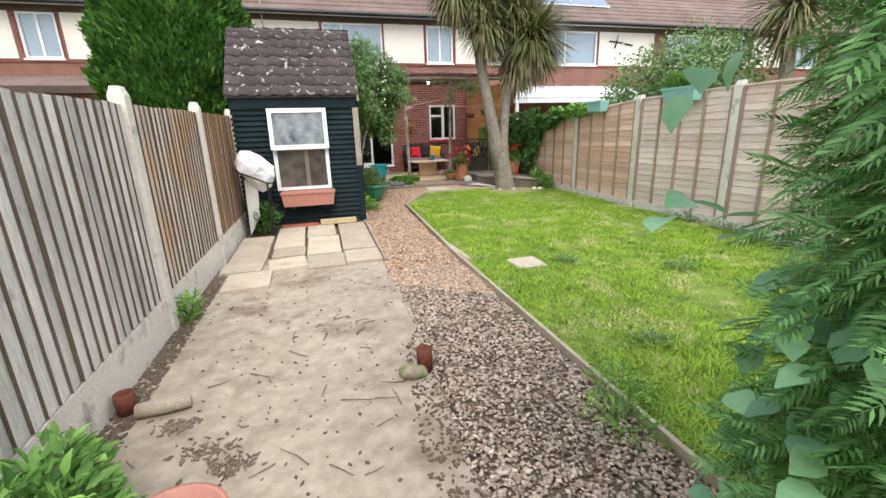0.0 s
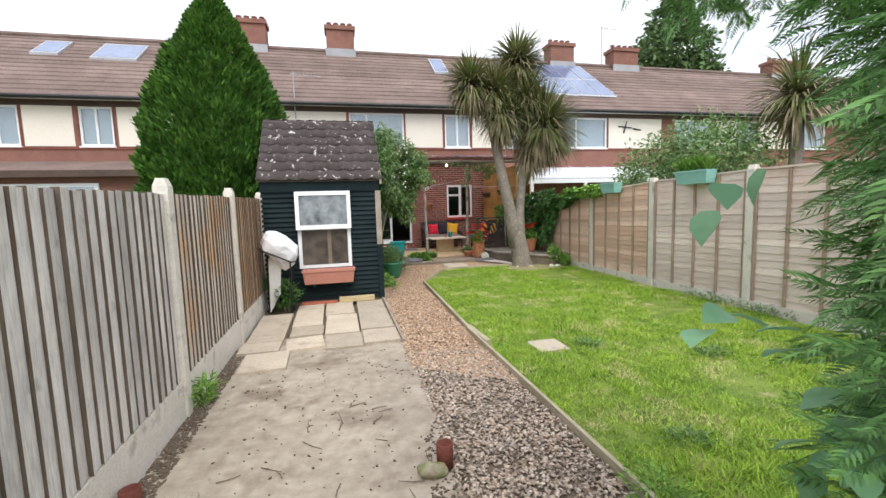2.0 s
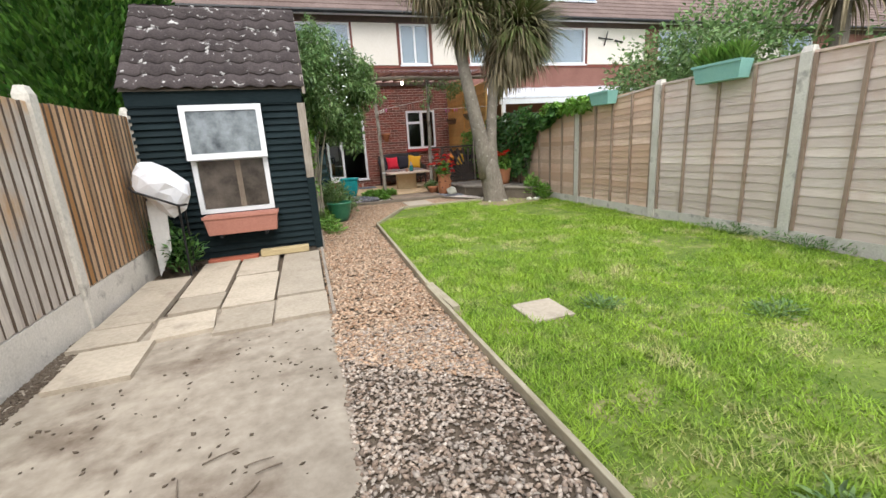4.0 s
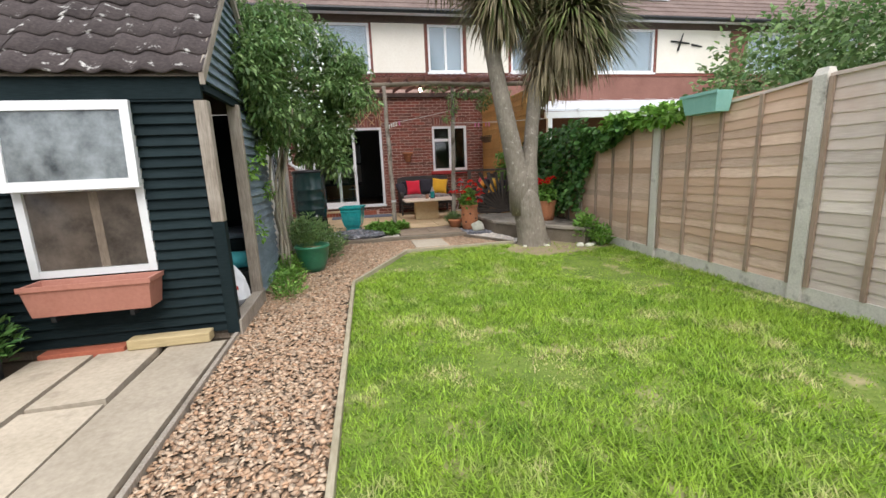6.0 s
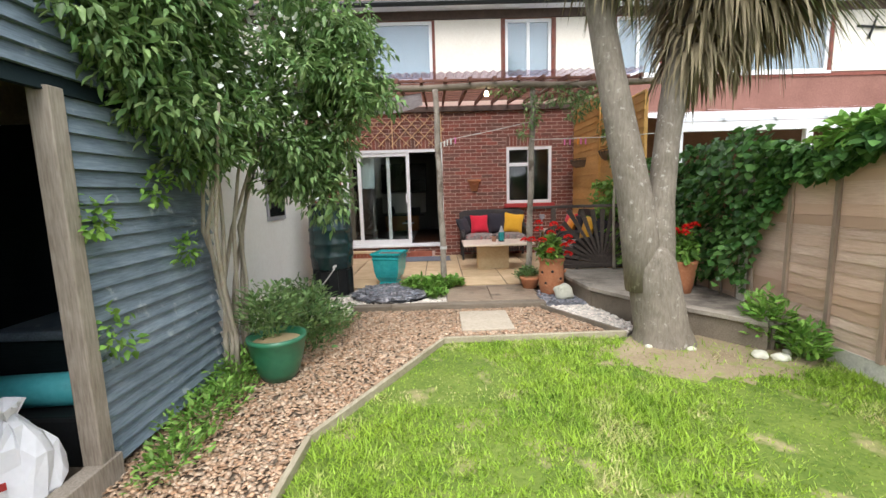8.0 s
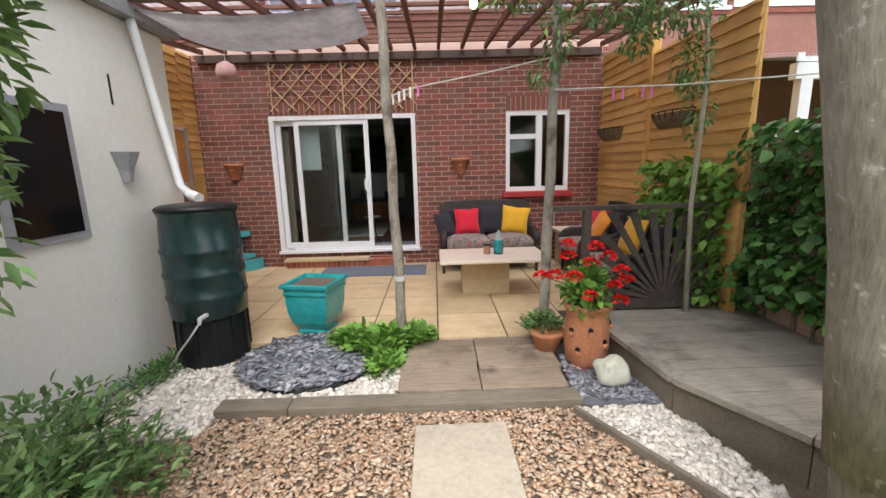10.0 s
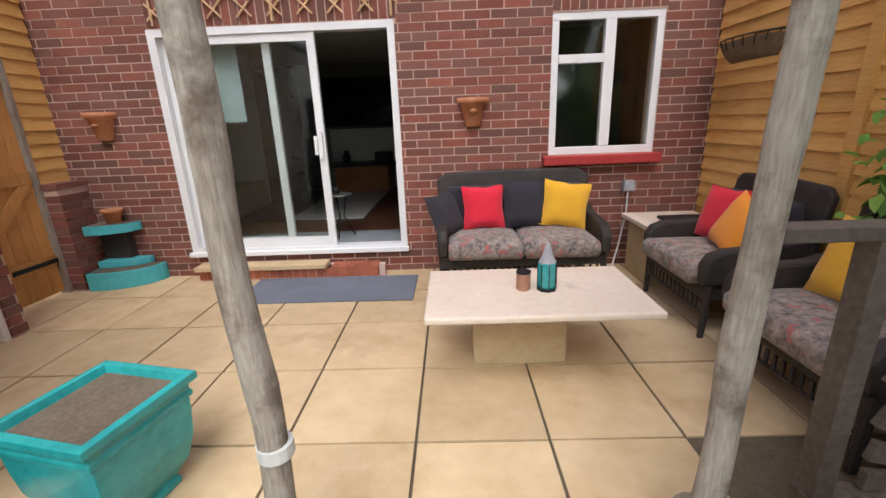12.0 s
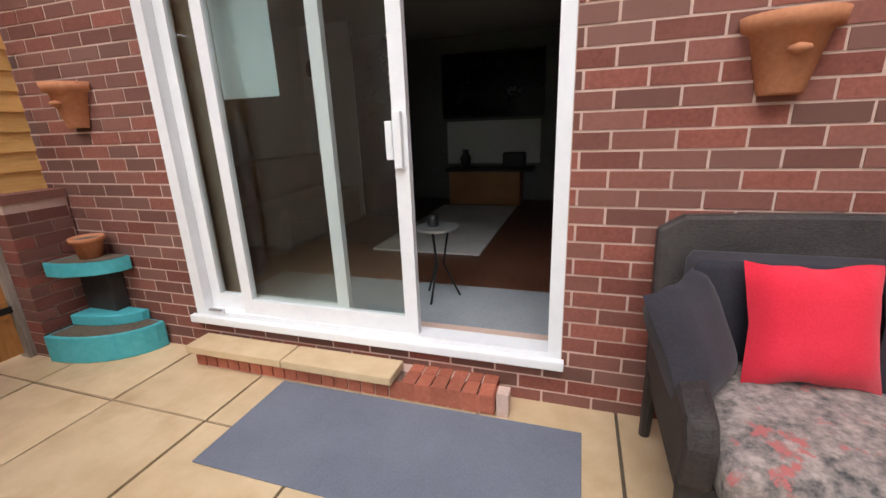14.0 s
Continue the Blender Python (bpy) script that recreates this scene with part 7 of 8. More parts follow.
part("soil", Shape().lathe([(.01, 0), (.15, 0), (.15, .004), (.01, .004)], 20, (4.27, 11.92, .49)), M_SOIL, sp)


def rock(name, at, s, label, seed, mat=M_WHITESTONE):
    bm = bmesh.new()
    bmesh.ops.create_icosphere(bm, subdivisions=3, radius=1)
    for v in bm.verts:
        k = 1 + .28 * noise.noise(v.co * 1.4 + Vector((seed, 0, 0))) + .08 * noise.noise(v.co * 4 + Vector((seed, 3, 0)))
        v.co = Vector((v.co.x * s[0], v.co.y * s[1], max(v.co.z, -.6) * s[2])) * k
    me = bpy.data.meshes.new(name)
    bm.to_mesh(me)
    bm.free()
    me.materials.append(mat)
    me.shade_smooth()
    ob = part(name, me, mat)
    ob.location = at
    return tagged(ob, label, "stone")


rock("white_stone", (4.34, 11.60, .115), (.125, .10, .115), "large rounded white stone on the slate", 3)
for i, (x, y, s) in enumerate(((5.40, 9.66, .06), (5.53, 9.60, .055), (5.66, 9.70, .045), (4.95, 9.86, .03), (4.62, 9.95, .028))):
    rock("edge_stone", (x, y, s * .4), (s * (1.0 + .5 * math.sin(i * 2.3)), s, s * .6), "small pale stone at the lawn edge", 5 + i)

# glazed green pot by the path
gp = thing("green_glazed_pot", (1.47, 9.52, 0), "round dark green glazed pot with a shrubby plant", "plant pot")
part("pot", Shape().lathe([(.12, 0), (.16, .08), (.20, .22), (.215, .32), (.225, .33), (.225, .36), (.20, .36), (.19, .30)], 28, (1.47, 9.56, -.005)), M_GREENGLAZE, gp, smooth=True)
part("soil", Shape().lathe([(.01, 0), (.19, 0), (.19, .004), (.01, .004)], 20, (1.47, 9.56, .30)), M_STONEBASE, gp)
dp2 = thing("deck_pot", (5.45, 10.95, DZ), "patterned buff pot with red geraniums on the deck", "plant pot")
part("pot", Shape().lathe([(.12, 0), (.14, .1), (.17, .33), (.18, .36), (.16, .36), (.15, .32)], 24, (5.45, 10.95, DZ)), M_TERRA, dp2, smooth=True)

# pale green troughs hung on the right fence
def fence_trough(y0, y1, zt):
    t = thing("fence_trough", (RX - .1, (y0 + y1) / 2, zt), "pale green plastic trough hung on the fence top", "planter", "fence troughs")
    x0, x1 = RX - .24, RX - .045
    z0 = zt - .2
    s = Shape().add([(x0 + .03, y0 + .04, z0), (x1, y0 + .04, z0), (x1, y1 - .04, z0), (x0 + .03, y1 - .04, z0), (x0, y0, zt), (x1, y0, zt), (x1, y1, zt), (x0, y1, zt),
                     (x0 + .015, y0 + .015, zt), (x1 - .015, y0 + .015, zt), (x1 - .015, y1 - .015, zt), (x0 + .015, y1 - .015, zt), (x0 + .03, y0 + .03, zt - .05), (x1 - .03, y0 + .03, zt - .05), (x1 - .03, y1 - .03, zt - .05), (x0 + .03, y1 - .03, zt - .05)],
                    [(3, 2, 1, 0), (0, 1, 5, 4), (1, 2, 6, 5), (2, 3, 7, 6), (3, 0, 4, 7), (4, 5, 9, 8), (5, 6, 10, 9), (6, 7, 11, 10), (7, 4, 8, 11), (8, 9, 13, 12), (9, 10, 14, 13), (10, 11, 15, 14), (11, 8, 12, 15), (12, 13, 14, 15)])
    part("body", s, M_PALEGREEN, t, bevel=.004)
    part("rim", Shape().box(x0 - .01, y0 - .01, zt - .025, x0 - .001, y1 + .01, zt + .005), M_PALEGREEN, t)
    for y in (y0 + .1, y1 - .1):
        part("hook", Shape().box(x1 - .01, y - .01, zt + .001, RX + .04, y + .01, zt + .012), M_BLACKPL, t)


fence_trough(5.42, 6.05, 1.99)
fence_trough(7.58, 8.06, 1.93)

# covered barbecue by the shed
bbq = thing("covered_barbecue", (-.5, 7.0, 0), "barbecue under a creased white cover on grey legs", "barbecue")
cov = Shape()
n = 18
rngc = random.Random(9)
prof = [(.10, -.12), (.19, -.08), (.235, .04), (.22, .14), (.15, .22), (.02, .25)]
cov.lathe(prof, n, (0, 0, 0), .8)
def creased(x, y, z):
    a = math.atan2(y, x)
    k = 1 + (.16 * math.sin(3 * a + 1) + .10 * math.sin(7 * a)) * max(0, .16 - z) * 3.2
    drop = -.10 * max(0, math.cos(a - .6)) * (z < .1)
    return (x * 1.3 * k + rngc.uniform(-.014, .014), y * k + rngc.uniform(-.014, .014), z + drop + .03 * noise.noise(Vector((x * 9, y * 9, z * 9))))


cov.v = [creased(*q) for q in cov.v]
cv_ = part("cover", cov, M_COVER, None)
cv_.matrix_basis = pose(-.57, 7.0, .97, 0, 40, 0)
cv_.parent = bbq
cv_.matrix_parent_inverse = bbq.matrix_basis.inverted()
part("panel", Shape().add([(-.72, 6.98, .02), (-.56, 6.98, .30), (-.52, 6.98, .86), (-.70, 6.98, .86), (-.72, 7.0, .02), (-.56, 7.0, .30), (-.52, 7.0, .86), (-.70, 7.0, .86)], [(0, 1, 2, 3), (7, 6, 5, 4), (0, 4, 5, 1), (1, 5, 6, 2), (2, 6, 7, 3), (3, 7, 4, 0)]), M_GREYPIPE, bbq, "grey side panel")
part("handle", Shape().tube([(-.80, 6.9, 1.02), (-.74, 6.82, .98), (-.55, 6.78, .90), (-.36, 6.82, .80), (-.30, 6.9, .80)], [.012] * 5, 8), M_BLACKPL, bbq)
for x, y in ((-.75, 7.1), (-.4, 7.12), (-.4, 6.9)):
    part("leg", Shape().tube([(x, y, 0), (x + .02, y, .9)], [.012, .012], 8), M_BLACKPL, bbq)

# broken clay pipes and a stump on the concrete
def clay_pipe(x, y, h, label):
    t = part("clay_pipe", Shape().lathe([(.05, 0), (.052, h), (.042, h + .004), (.040, .02)], 18, (x, y, 0)), M_CLAY, None, smooth=True)
    tagged(t, label, "clay pipe")


clay_pipe(.93, 2.58, .15, "short broken red clay pipe standing at the concrete edge")
clay_pipe(-.76, 2.68, .12, "short broken red clay pipe by the fence")
rock("rubble_stone", (.84, 2.52, .03), (.09, .06, .05), "mossy lump of broken concrete beside the pipe", 21, M_MOSSSTONE)
lg = part("log", Shape().tube([(-.68, 2.60, .045), (-.56, 2.60, .05), (-.42, 2.62, .04)], [.04, .046, .034], 10), M_VINEBARK, None, smooth=True)
tagged(lg, "short weathered log on the concrete", "log")
flower_pot("terracotta_pot", (-.13, 1.42, 0), .165, .35, "large terracotta pot on the concrete", M_TERRAPL)

# ---- plants ----
def unit(n):
    v = RNG.normal(size=(n, 3))
    return v / np.linalg.norm(v, axis=1, keepdims=True)


def plant(name, at, label, category):
    return thing(name, at, label, category)


def limb(pts, r0, r1, n=8):
    k = len(pts)
    return [(p, r0 + (r1 - r0) * i / (k - 1)) for i, p in enumerate(pts)]


def clumps(blobs, n, size, shell=0.55):
    """Leaf places and headings round several ellipsoids (x, y, z, rx, ry, rz), denser at the skin."""
    vol = np.array([b[3] * b[4] * b[5] for b in blobs]) ** .67
    pick = RNG.choice(len(blobs), n, p=vol / vol.sum())
    b = np.array(blobs)[pick]
    d = unit(n)
    r = shell + (1 - shell) * RNG.uniform(0, 1, n) ** .6
    wob = 1 + .16 * np.sin(d[:, 0] * 9 + pick) * np.cos(d[:, 2] * 8 + pick * 2)
    p = b[:, :3] + d * b[:, 3:] * (r * wob)[:, None]
    h = d + unit(n) * .9 + np.array([0, 0, -.25])
    return p, h


# tall clipped cypress beyond the left fence
def cypress():
    t = plant("cypress_tree", (-2.02, 9.6, 0), "tall dense teardrop-shaped green cypress behind the fence", "tree")
    part("trunk", Shape().tube([(-2.02, 9.6, -.05), (-2.0, 9.6, 1.2), (-1.98, 9.6, 4.8)], [.16, .13, .03], 10), M_BARK, t)
    n = 34000
    z = 1.25 + 4.45 * RNG.uniform(0, 1, n) ** 1.12
    f = (z - 1.25) / 4.45
    prof = 1.29 * np.clip(np.sin(np.clip((f + .16) / 1.16, 0, 1) ** .62 * math.pi), 0, 1) ** .75 + .02
    a = RNG.uniform(0, math.tau, n)
    lump = 1 + .07 * np.sin(a * 5 + z * 2.2) + .06 * np.sin(a * 9 - z * 5.5) + .05 * np.sin(a * 3 + z * 9)
    r = prof * lump * (0.80 + .22 * RNG.uniform(0, 1, n) ** .5)
    p = np.stack([-1.93 + r * np.cos(a) + .10 * f, 9.6 + r * np.sin(a), z], 1)
    d = np.stack([np.cos(a) * .7, np.sin(a) * .7, np.full(n, 1.0)], 1) + unit(n) * .45
    leaves("crown", p, d, RNG.uniform(.07, .15, n), M_CYPRESS, t, wide=.75, roll=1.5)
    core = Shape().lathe([(.2, 1.3), (.85, 1.9), (.9, 2.6), (.7, 3.5), (.36, 4.45), (.08, 5.2)], 16, (-1.90, 9.6, 0))
    part("inner_crown", core, M_CYPRESS, t)


cypress()


def sword_head(c, n, length, droop, dead, t, aim=(0, 0, 1)):
    """A crown of sword leaves, each bent in four pieces."""
    c = np.array(c)
    d = unit(n * 2)
    k = d @ np.array(aim) > -.55
    d = d[k][:n]
    n = len(d)
    L = length * RNG.uniform(.7, 1.1, n)
    w = RNG.uniform(.014, .026, n)
    seg = 4
    pts = [c + d * .05]
    cur, hd = pts[0], d.copy()
    for s in range(seg):
        cur = cur + hd * (L / seg)[:, None]
        pts.append(cur)
        hd = hd + np.array([0, 0, -droop]) * (.4 + s * .5)
        hd /= np.linalg.norm(hd, axis=1, keepdims=True)
    side = np.cross(d, np.array([0, 0, 1.0])) + 1e-4
    side /= np.linalg.norm(side, axis=1, keepdims=True)
    prof = [.7, 1, .85, .5, .05]
    v = np.stack([p + sg * side * (w * prof[i])[:, None] for i, p in enumerate(pts) for sg in (1, -1)], 1)
    f = np.array([(2 * i, 2 * i + 1, 2 * i + 3, 2 * i + 2) for i in range(seg)])
    F_ = (f[None] + (np.arange(n) * 10)[:, None, None]).reshape(-1, 4)
    mt = M_DEADPALM if dead else M_PALM
    part("dry_leaves" if dead else "leaf_crown", np_mesh("leaf_crown", v.reshape(-1, 3), F_, mt), mt, t)


def cordyline():
    t = plant("cordyline_tree", (4.75, 10.1, 0), "forked cordyline palm with pale rough trunks and sword-leaf crowns", "tree")
    part("trunk", Shape().tube([(4.84, 10.12, -.1), (4.84, 10.12, 0.0), (4.81, 10.12, .15), (4.75, 10.13, .5), (4.71, 10.14, .72), (4.70, 10.15, .86), (4.70, 10.16, .96)], [.33, .27, .235, .222, .21, .17, .08], 20), M_BARKPALM, t, smooth=True)
    part("limb", Shape().tube([(4.66, 10.14, .5), (4.61, 10.14, .9), (4.56, 10.15, 1.25), (4.44, 10.17, 1.83), (4.31, 10.2, 2.45), (4.22, 10.25, 3.0), (4.08, 10.3, 3.7), (3.75, 10.3, 4.35)], [.17, .168, .155, .138, .12, .11, .10, .07], 16), M_BARKPALM, t, smooth=True)
    part("limb", Shape().tube([(4.77, 10.16, .5), (4.765, 10.16, .9), (4.79, 10.17, 1.3), (4.84, 10.2, 1.83), (4.93, 10.25, 2.45), (5.10, 10.3, 2.95), (5.42, 10.3, 3.3)], [.165, .155, .118, .105, .11, .115, .08], 16), M_BARKPALM, t, smooth=True)
    part("limb", Shape().tube([(4.27, 10.3, 2.9), (4.5, 10.35, 3.6), (4.8, 10.4, 4.4), (4.85, 10.4, 4.9)], [.10, .09, .08, .05], 12), M_BARKPALM, t, smooth=True)
    for c, n, L, aim in (((3.62, 10.3, 4.45), 620, .85, (-.4, 0, .8)), ((4.88, 10.4, 5.05), 700, .90, (0, 0, 1)), ((5.50, 10.25, 3.45), 1300, 1.2, (.3, 0, .9)), ((4.35, 10.15, 3.75), 520, .9, (0, -.6, .4)), ((4.20, 10.2, 4.3), 420, .85, (-.2, -.5, .6)), ((5.05, 10.25, 4.15), 480, .9, (.4, -.4, .5))):
        sword_head(c, n, L, .22, False, t, aim)
        sword_head((c[0], c[1], c[2] - .22), n // 2, L * .85, .75, True, t, (0, 0, -.2))

    sword_head((5.25, 10.3, 3.05), 520, .8, 1.0, True, t, (0, 0, -.3))
    sword_head((5.10, 10.3, 2.65), 260, .6, 1.2, True, t, (0, 0, -.3))


cordyline()
c2 = plant("cordyline_tree", (8.0, 5.9, 0), "cordyline palm rising behind the timber fence", "tree")
part("trunk", Shape().tube([(8.0, 5.9, -.1), (8.0, 5.9, 1.5), (7.95, 5.9, 3.1)], [.14, .12, .09], 12), M_BARKPALM, c2, smooth=True)
sword_head((7.95, 5.9, 3.25), 380, .95, .3, False, c2)
sword_head((7.95, 5.9, 3.0), 140, .85, .8, True, c2, (0, 0, -.2))


# climber over the shed corner
def climber():
    t = plant("white_flowering_climber", (1.0, 9.85, 0), "sprawling green climber with small white flowers on twisted stems", "climber")
    for k in range(9):
        x, y = 1.13 + .05 * math.cos(k * 1.9), 9.46 + .035 * k
        a = k * 1.37
        fan = (k - 4) * .055
        s = Shape().tube([(x, y, -.03), (x + .04 * math.sin(a), y + .05 * math.cos(a), .35), (x - .05 * math.sin(a * 2), y + .05 * math.sin(a) + fan * .3, .75),
                          (x + .05 * math.cos(a) + .03, y - .03 + fan, 1.2), (x + .10 + .10 * math.sin(a + 1), y + fan * 1.6, 1.6), (x + .2 + .12 * math.sin(a + 1), y + fan * 2.2, 2.0)],
                         [.021, .019, .017, .015, .012, .008], 8)
        part("stem", s, M_VINEBARK, t, smooth=True)
    blobs = [(1.05, 9.7, 2.3, .55, .65, .55), (1.45, 9.75, 2.5, .65, .6, .5), (1.0, 9.35, 2.55, .4, .5, .4), (1.6, 9.8, 2.2, .55, .5, .5), (1.42, 9.9, 1.9, .4, .45, .3),
             (1.9, 9.8, 2.4, .42, .45, .4), (1.3, 9.8, 2.95, .6, .6, .3), (1.65, 9.95, 1.55, .28, .3, .25), (.95, 9.5, 2.95, .35, .45, .25), (2.05, 9.85, 2.15, .3, .35, .25), (1.15, 9.2, 2.1, .3, .4, .45), (1.2, 8.95, 2.15, .2, .3, .35), (1.15, 8.7, 2.35, .15, .25, .25), (1.3, 9.3, 2.8, .4, .5, .35)]
    sprays = []
    for b in blobs:
        for _ in range(9):
            u = unit(1)[0]
            sprays.append((b[0] + u[0] * b[3] * .95, b[1] + u[1] * b[4] * .8, b[2] + u[2] * b[5] * .95, *RNG.uniform(.10, .28, 3)))
    sprays += [(2.2 + .1 * k, 9.9 - .05 * k, 2.25 + .12 * math.sin(k * 2), .14, .14, .09) for k in range(3)]
    p, d = clumps(sprays, 30000, .1, .1)
    d[:, 2] -= .35
    k = p[:, 0] > .98 + .12 * (p[:, 2] < 1.2)
    leaves("leaves", p[k], d[k], RNG.uniform(.04, .10, k.sum()), M_JASMINE, t, wide=.66)
    p, d = clumps([(1.35, 9.6, 2.6, .6, .7, .5), (1.7, 9.8, 2.3, .5, .5, .5), (1.2, 9.3, 2.2, .35, .45, .5)], 620, .1, .95)
    tagged(leaves("blossom", p, d, RNG.uniform(.03, .055, 620), M_WHITEFLOWER, t, wide=1.3), kind="stuff")
    # loose trailing shoots on the shed boards
    for blob in ((1.08, 8.5, .75, .05, .12, .16), (1.10, 8.9, 1.5, .05, .14, .12), (1.09, 8.45, 1.35, .04, .1, .12), (1.10, 9.15, 1.1, .05, .12, .1)):
        p, d = clumps([blob], 60, .1, .2)
        leaves("shoot", p, d, RNG.uniform(.035, .07, 60), M_BRIGHTLEAF, t)


climber()


def weeds(name, blobs, n, size, mat, label, category="weeds", wide=.7, at=None):
    b = blobs[0]
    t = plant(name, at or (b[0], b[1], 0), label, category)
    p, d = clumps(blobs, n, .1, .2)
    k = p[:, 2] > .01
    d[:, 2] = np.abs(d[:, 2]) * .8 + .15
    leaves("leaves", p[k], d[k], RNG.uniform(size * .6, size * 1.3, k.sum()), mat, t, wide=wide)
    s = Shape()
    for q in blobs:
        for _ in range(5):
            a = random.uniform(0, 6.28)
            top = (q[0] + q[3] * .5 * math.cos(a), q[1] + q[4] * .5 * math.sin(a), q[2] + q[5] * .5)
            s.tube([(q[0] + .03 * math.cos(a), q[1] + .03 * math.sin(a), max(0.0, q[2] - q[5]) if q[2] - q[5] > .1 else 0), top], [.006, .003], 5)
    part("stems", s, M_JASMINE, t)
    return t


weeds("leafy_weeds", [(-.54, 1.5, .24, .24, .32, .30), (-.42, 1.2, .28, .28, .3, .34), (-.64, 1.85, .18, .14, .2, .24), (-.24, 1.10, .2, .22, .2, .28), (-.10, .98, .13, .16, .14, .22), (-.40, 1.4, .14, .14, .16, .22)], 4800, .075, M_NETTLE, "bright green leafy weeds at the foot of the fence")
weeds("grass_tuft", [(-.76, 3.95, .1, .06, .2, .13)], 200, .07, M_BRIGHTLEAF, "small green weed tuft by the fence post", wide=.4)
weeds("dark_shrub", [(-.5, 7.12, .25, .22, .2, .26), (-.68, 7.2, .45, .12, .15, .2)], 900, .07, M_IVY, "dark green low shrub under the barbecue", "shrub")
weeds("path_weeds", [(1.22, 9.0, .06, .22, .6, .10), (1.3, 8.5, .04, .16, .3, .07), (1.18, 9.5, .1, .2, .4, .16)], 1900, .05, M_BRIGHTLEAF, "low green weeds along the shed wall")
weeds("pot_shrub", [(1.42, 9.62, .55, .26, .25, .22), (1.3, 9.75, .42, .22, .2, .2)], 900, .06, M_JASMINE, "leafy shrub growing in the green pot", "shrub", at=(1.45, 9.6, .3))
weeds("fern_bush", [(1.55, 10.2, .25, .35, .45, .3), (1.3, 10.6, .3, .3, .45, .28), (1.6, 10.7, .15, .25, .3, .2)], 2200, .07, M_JASMINE, "green bushy plants at the foot of the white wall", "shrub")
weeds("wall_moss", [(.95, 11.6, .05, .16, .7, .10), (1.0, 12.0, .05, .1, .3, .12)], 900, .05, M_IVY, "low dark green growth at the foot of the white wall", wide=.5)
weeds("lettuce_plant", [(2.45, 12.28, .12, .22, .14, .10), (2.75, 12.30, .12, .24, .15, .10), (2.62, 12.16, .1, .2, .12, .09), (2.95, 12.36, .11, .14, .12, .08), (2.7, 11.98, .06, .12, .2, .06)], 1500, .085, M_BRIGHTLEAF, "bright green leafy clump at the foot of the pergola post", "plant", wide=1.1)
weeds("fence_weeds", [(5.62, 9.9, .25, .17, .22, .25), (5.7, 9.6, .15, .13, .2, .16)], 800, .08, M_BRIGHTLEAF, "leafy green weeds beside the fence")
weeds("fence_foot_weeds", [(5.76, 4.6, .06, .09, .5, .08), (5.76, 5.4, .05, .09, .5, .07)], 420, .05, M_JASMINE, "scrappy weeds along the fence foot", wide=.5)
weeds("saucer_plant", [(4.0, 12.14, .27, .14, .12, .10), (3.95, 12.3, .2, .1, .1, .08)], 420, .06, M_JASMINE, "small green plant spilling from the low pot", "plant", at=(4.0, 12.14, .2))
weeds("lawn_tuft", [(2.95, 4.2, .03, .16, .12, .05), (3.9, 3.6, .03, .2, .14, .05), (2.5, 2.4, .02, .15, .1, .04)], 420, .05, M_JASMINE, "darker clover tufts in the lawn", wide=.5)
weeds("edge_weeds", [(1.78, 1.75, .04, .2, .25, .07), (1.95, 2.0, .05, .15, .25, .07)], 600, .05, M_BRIGHTLEAF, "weeds where the path meets the lawn", wide=.35)


def geranium(at, spread_, zr, heads, label, n=420):
    t = plant("geranium", at, label, "flowers")
    blobs = [(at[0], at[1], zr[0] + .08, spread_ * .75, spread_ * .75, .14), (at[0], at[1], zr[0] + .2, spread_ * .55, spread_ * .5, .14)]
    p, d = clumps(blobs, n, .1, .3)
    leaves("leaves", p, d, RNG.uniform(.05, .09, n), M_BRIGHTLEAF, t, wide=1.5)
    for x, y, z in heads:
        part("stalk", Shape().tube([(at[0], at[1], zr[0]), ((at[0] + x) / 2, (at[1] + y) / 2, (zr[0] + z) / 2 + .06), (x, y, z)], [.004, .004, .003], 5), M_JASMINE, t)
        d = unit(46)
        d[:, 2] = np.abs(d[:, 2]) * .9 - .15
        q = np.array([x, y, z]) + d * np.array([.034, .034, .026])
        tagged(leaves("bloom", q, d + unit(46) * .4, np.full(46, .034), M_FLOWER, t, wide=1.6), kind="stuff")
    return t


geranium((4.25, 11.90, 0.50), .22, (.50, .86), [(4.05, 11.74, 1.0), (4.06, 11.76, .92), (3.87, 11.74, .78), (3.96, 11.72, .79), (4.09, 11.70, .78), (4.26, 11.78, .97), (4.21, 11.72, .87), (4.33, 11.74, .91), (4.44, 11.75, .80), (4.38, 11.71, .70), (4.48, 11.76, .73), (4.20, 11.68, .64), (4.43, 11.72, .59)], "bright red geraniums with green leaves in the strawberry pot")
geranium((5.45, 10.95, DZ + .34), .24, (.62, .95), [(5.2, 10.8, 1.0), (5.3, 10.85, .95), (5.42, 10.8, .98), (5.5, 10.8, 1.0), (5.24, 10.8, .92), (5.36, 10.75, .93)], "red geraniums in the deck pot", 300)
pet = [(4.05 + .35 * RNG.uniform(), 11.6 + .3 * RNG.uniform(), .075) for _ in range(16)]
fp = leaves("fallen_petals", np.array(pet), unit(16) * np.array([1, 1, .05]), np.full(16, .025), M_FLOWER, None, wide=1.5)
tagged(fp, "scattered red petals on the paving", "petals", kind="stuff")


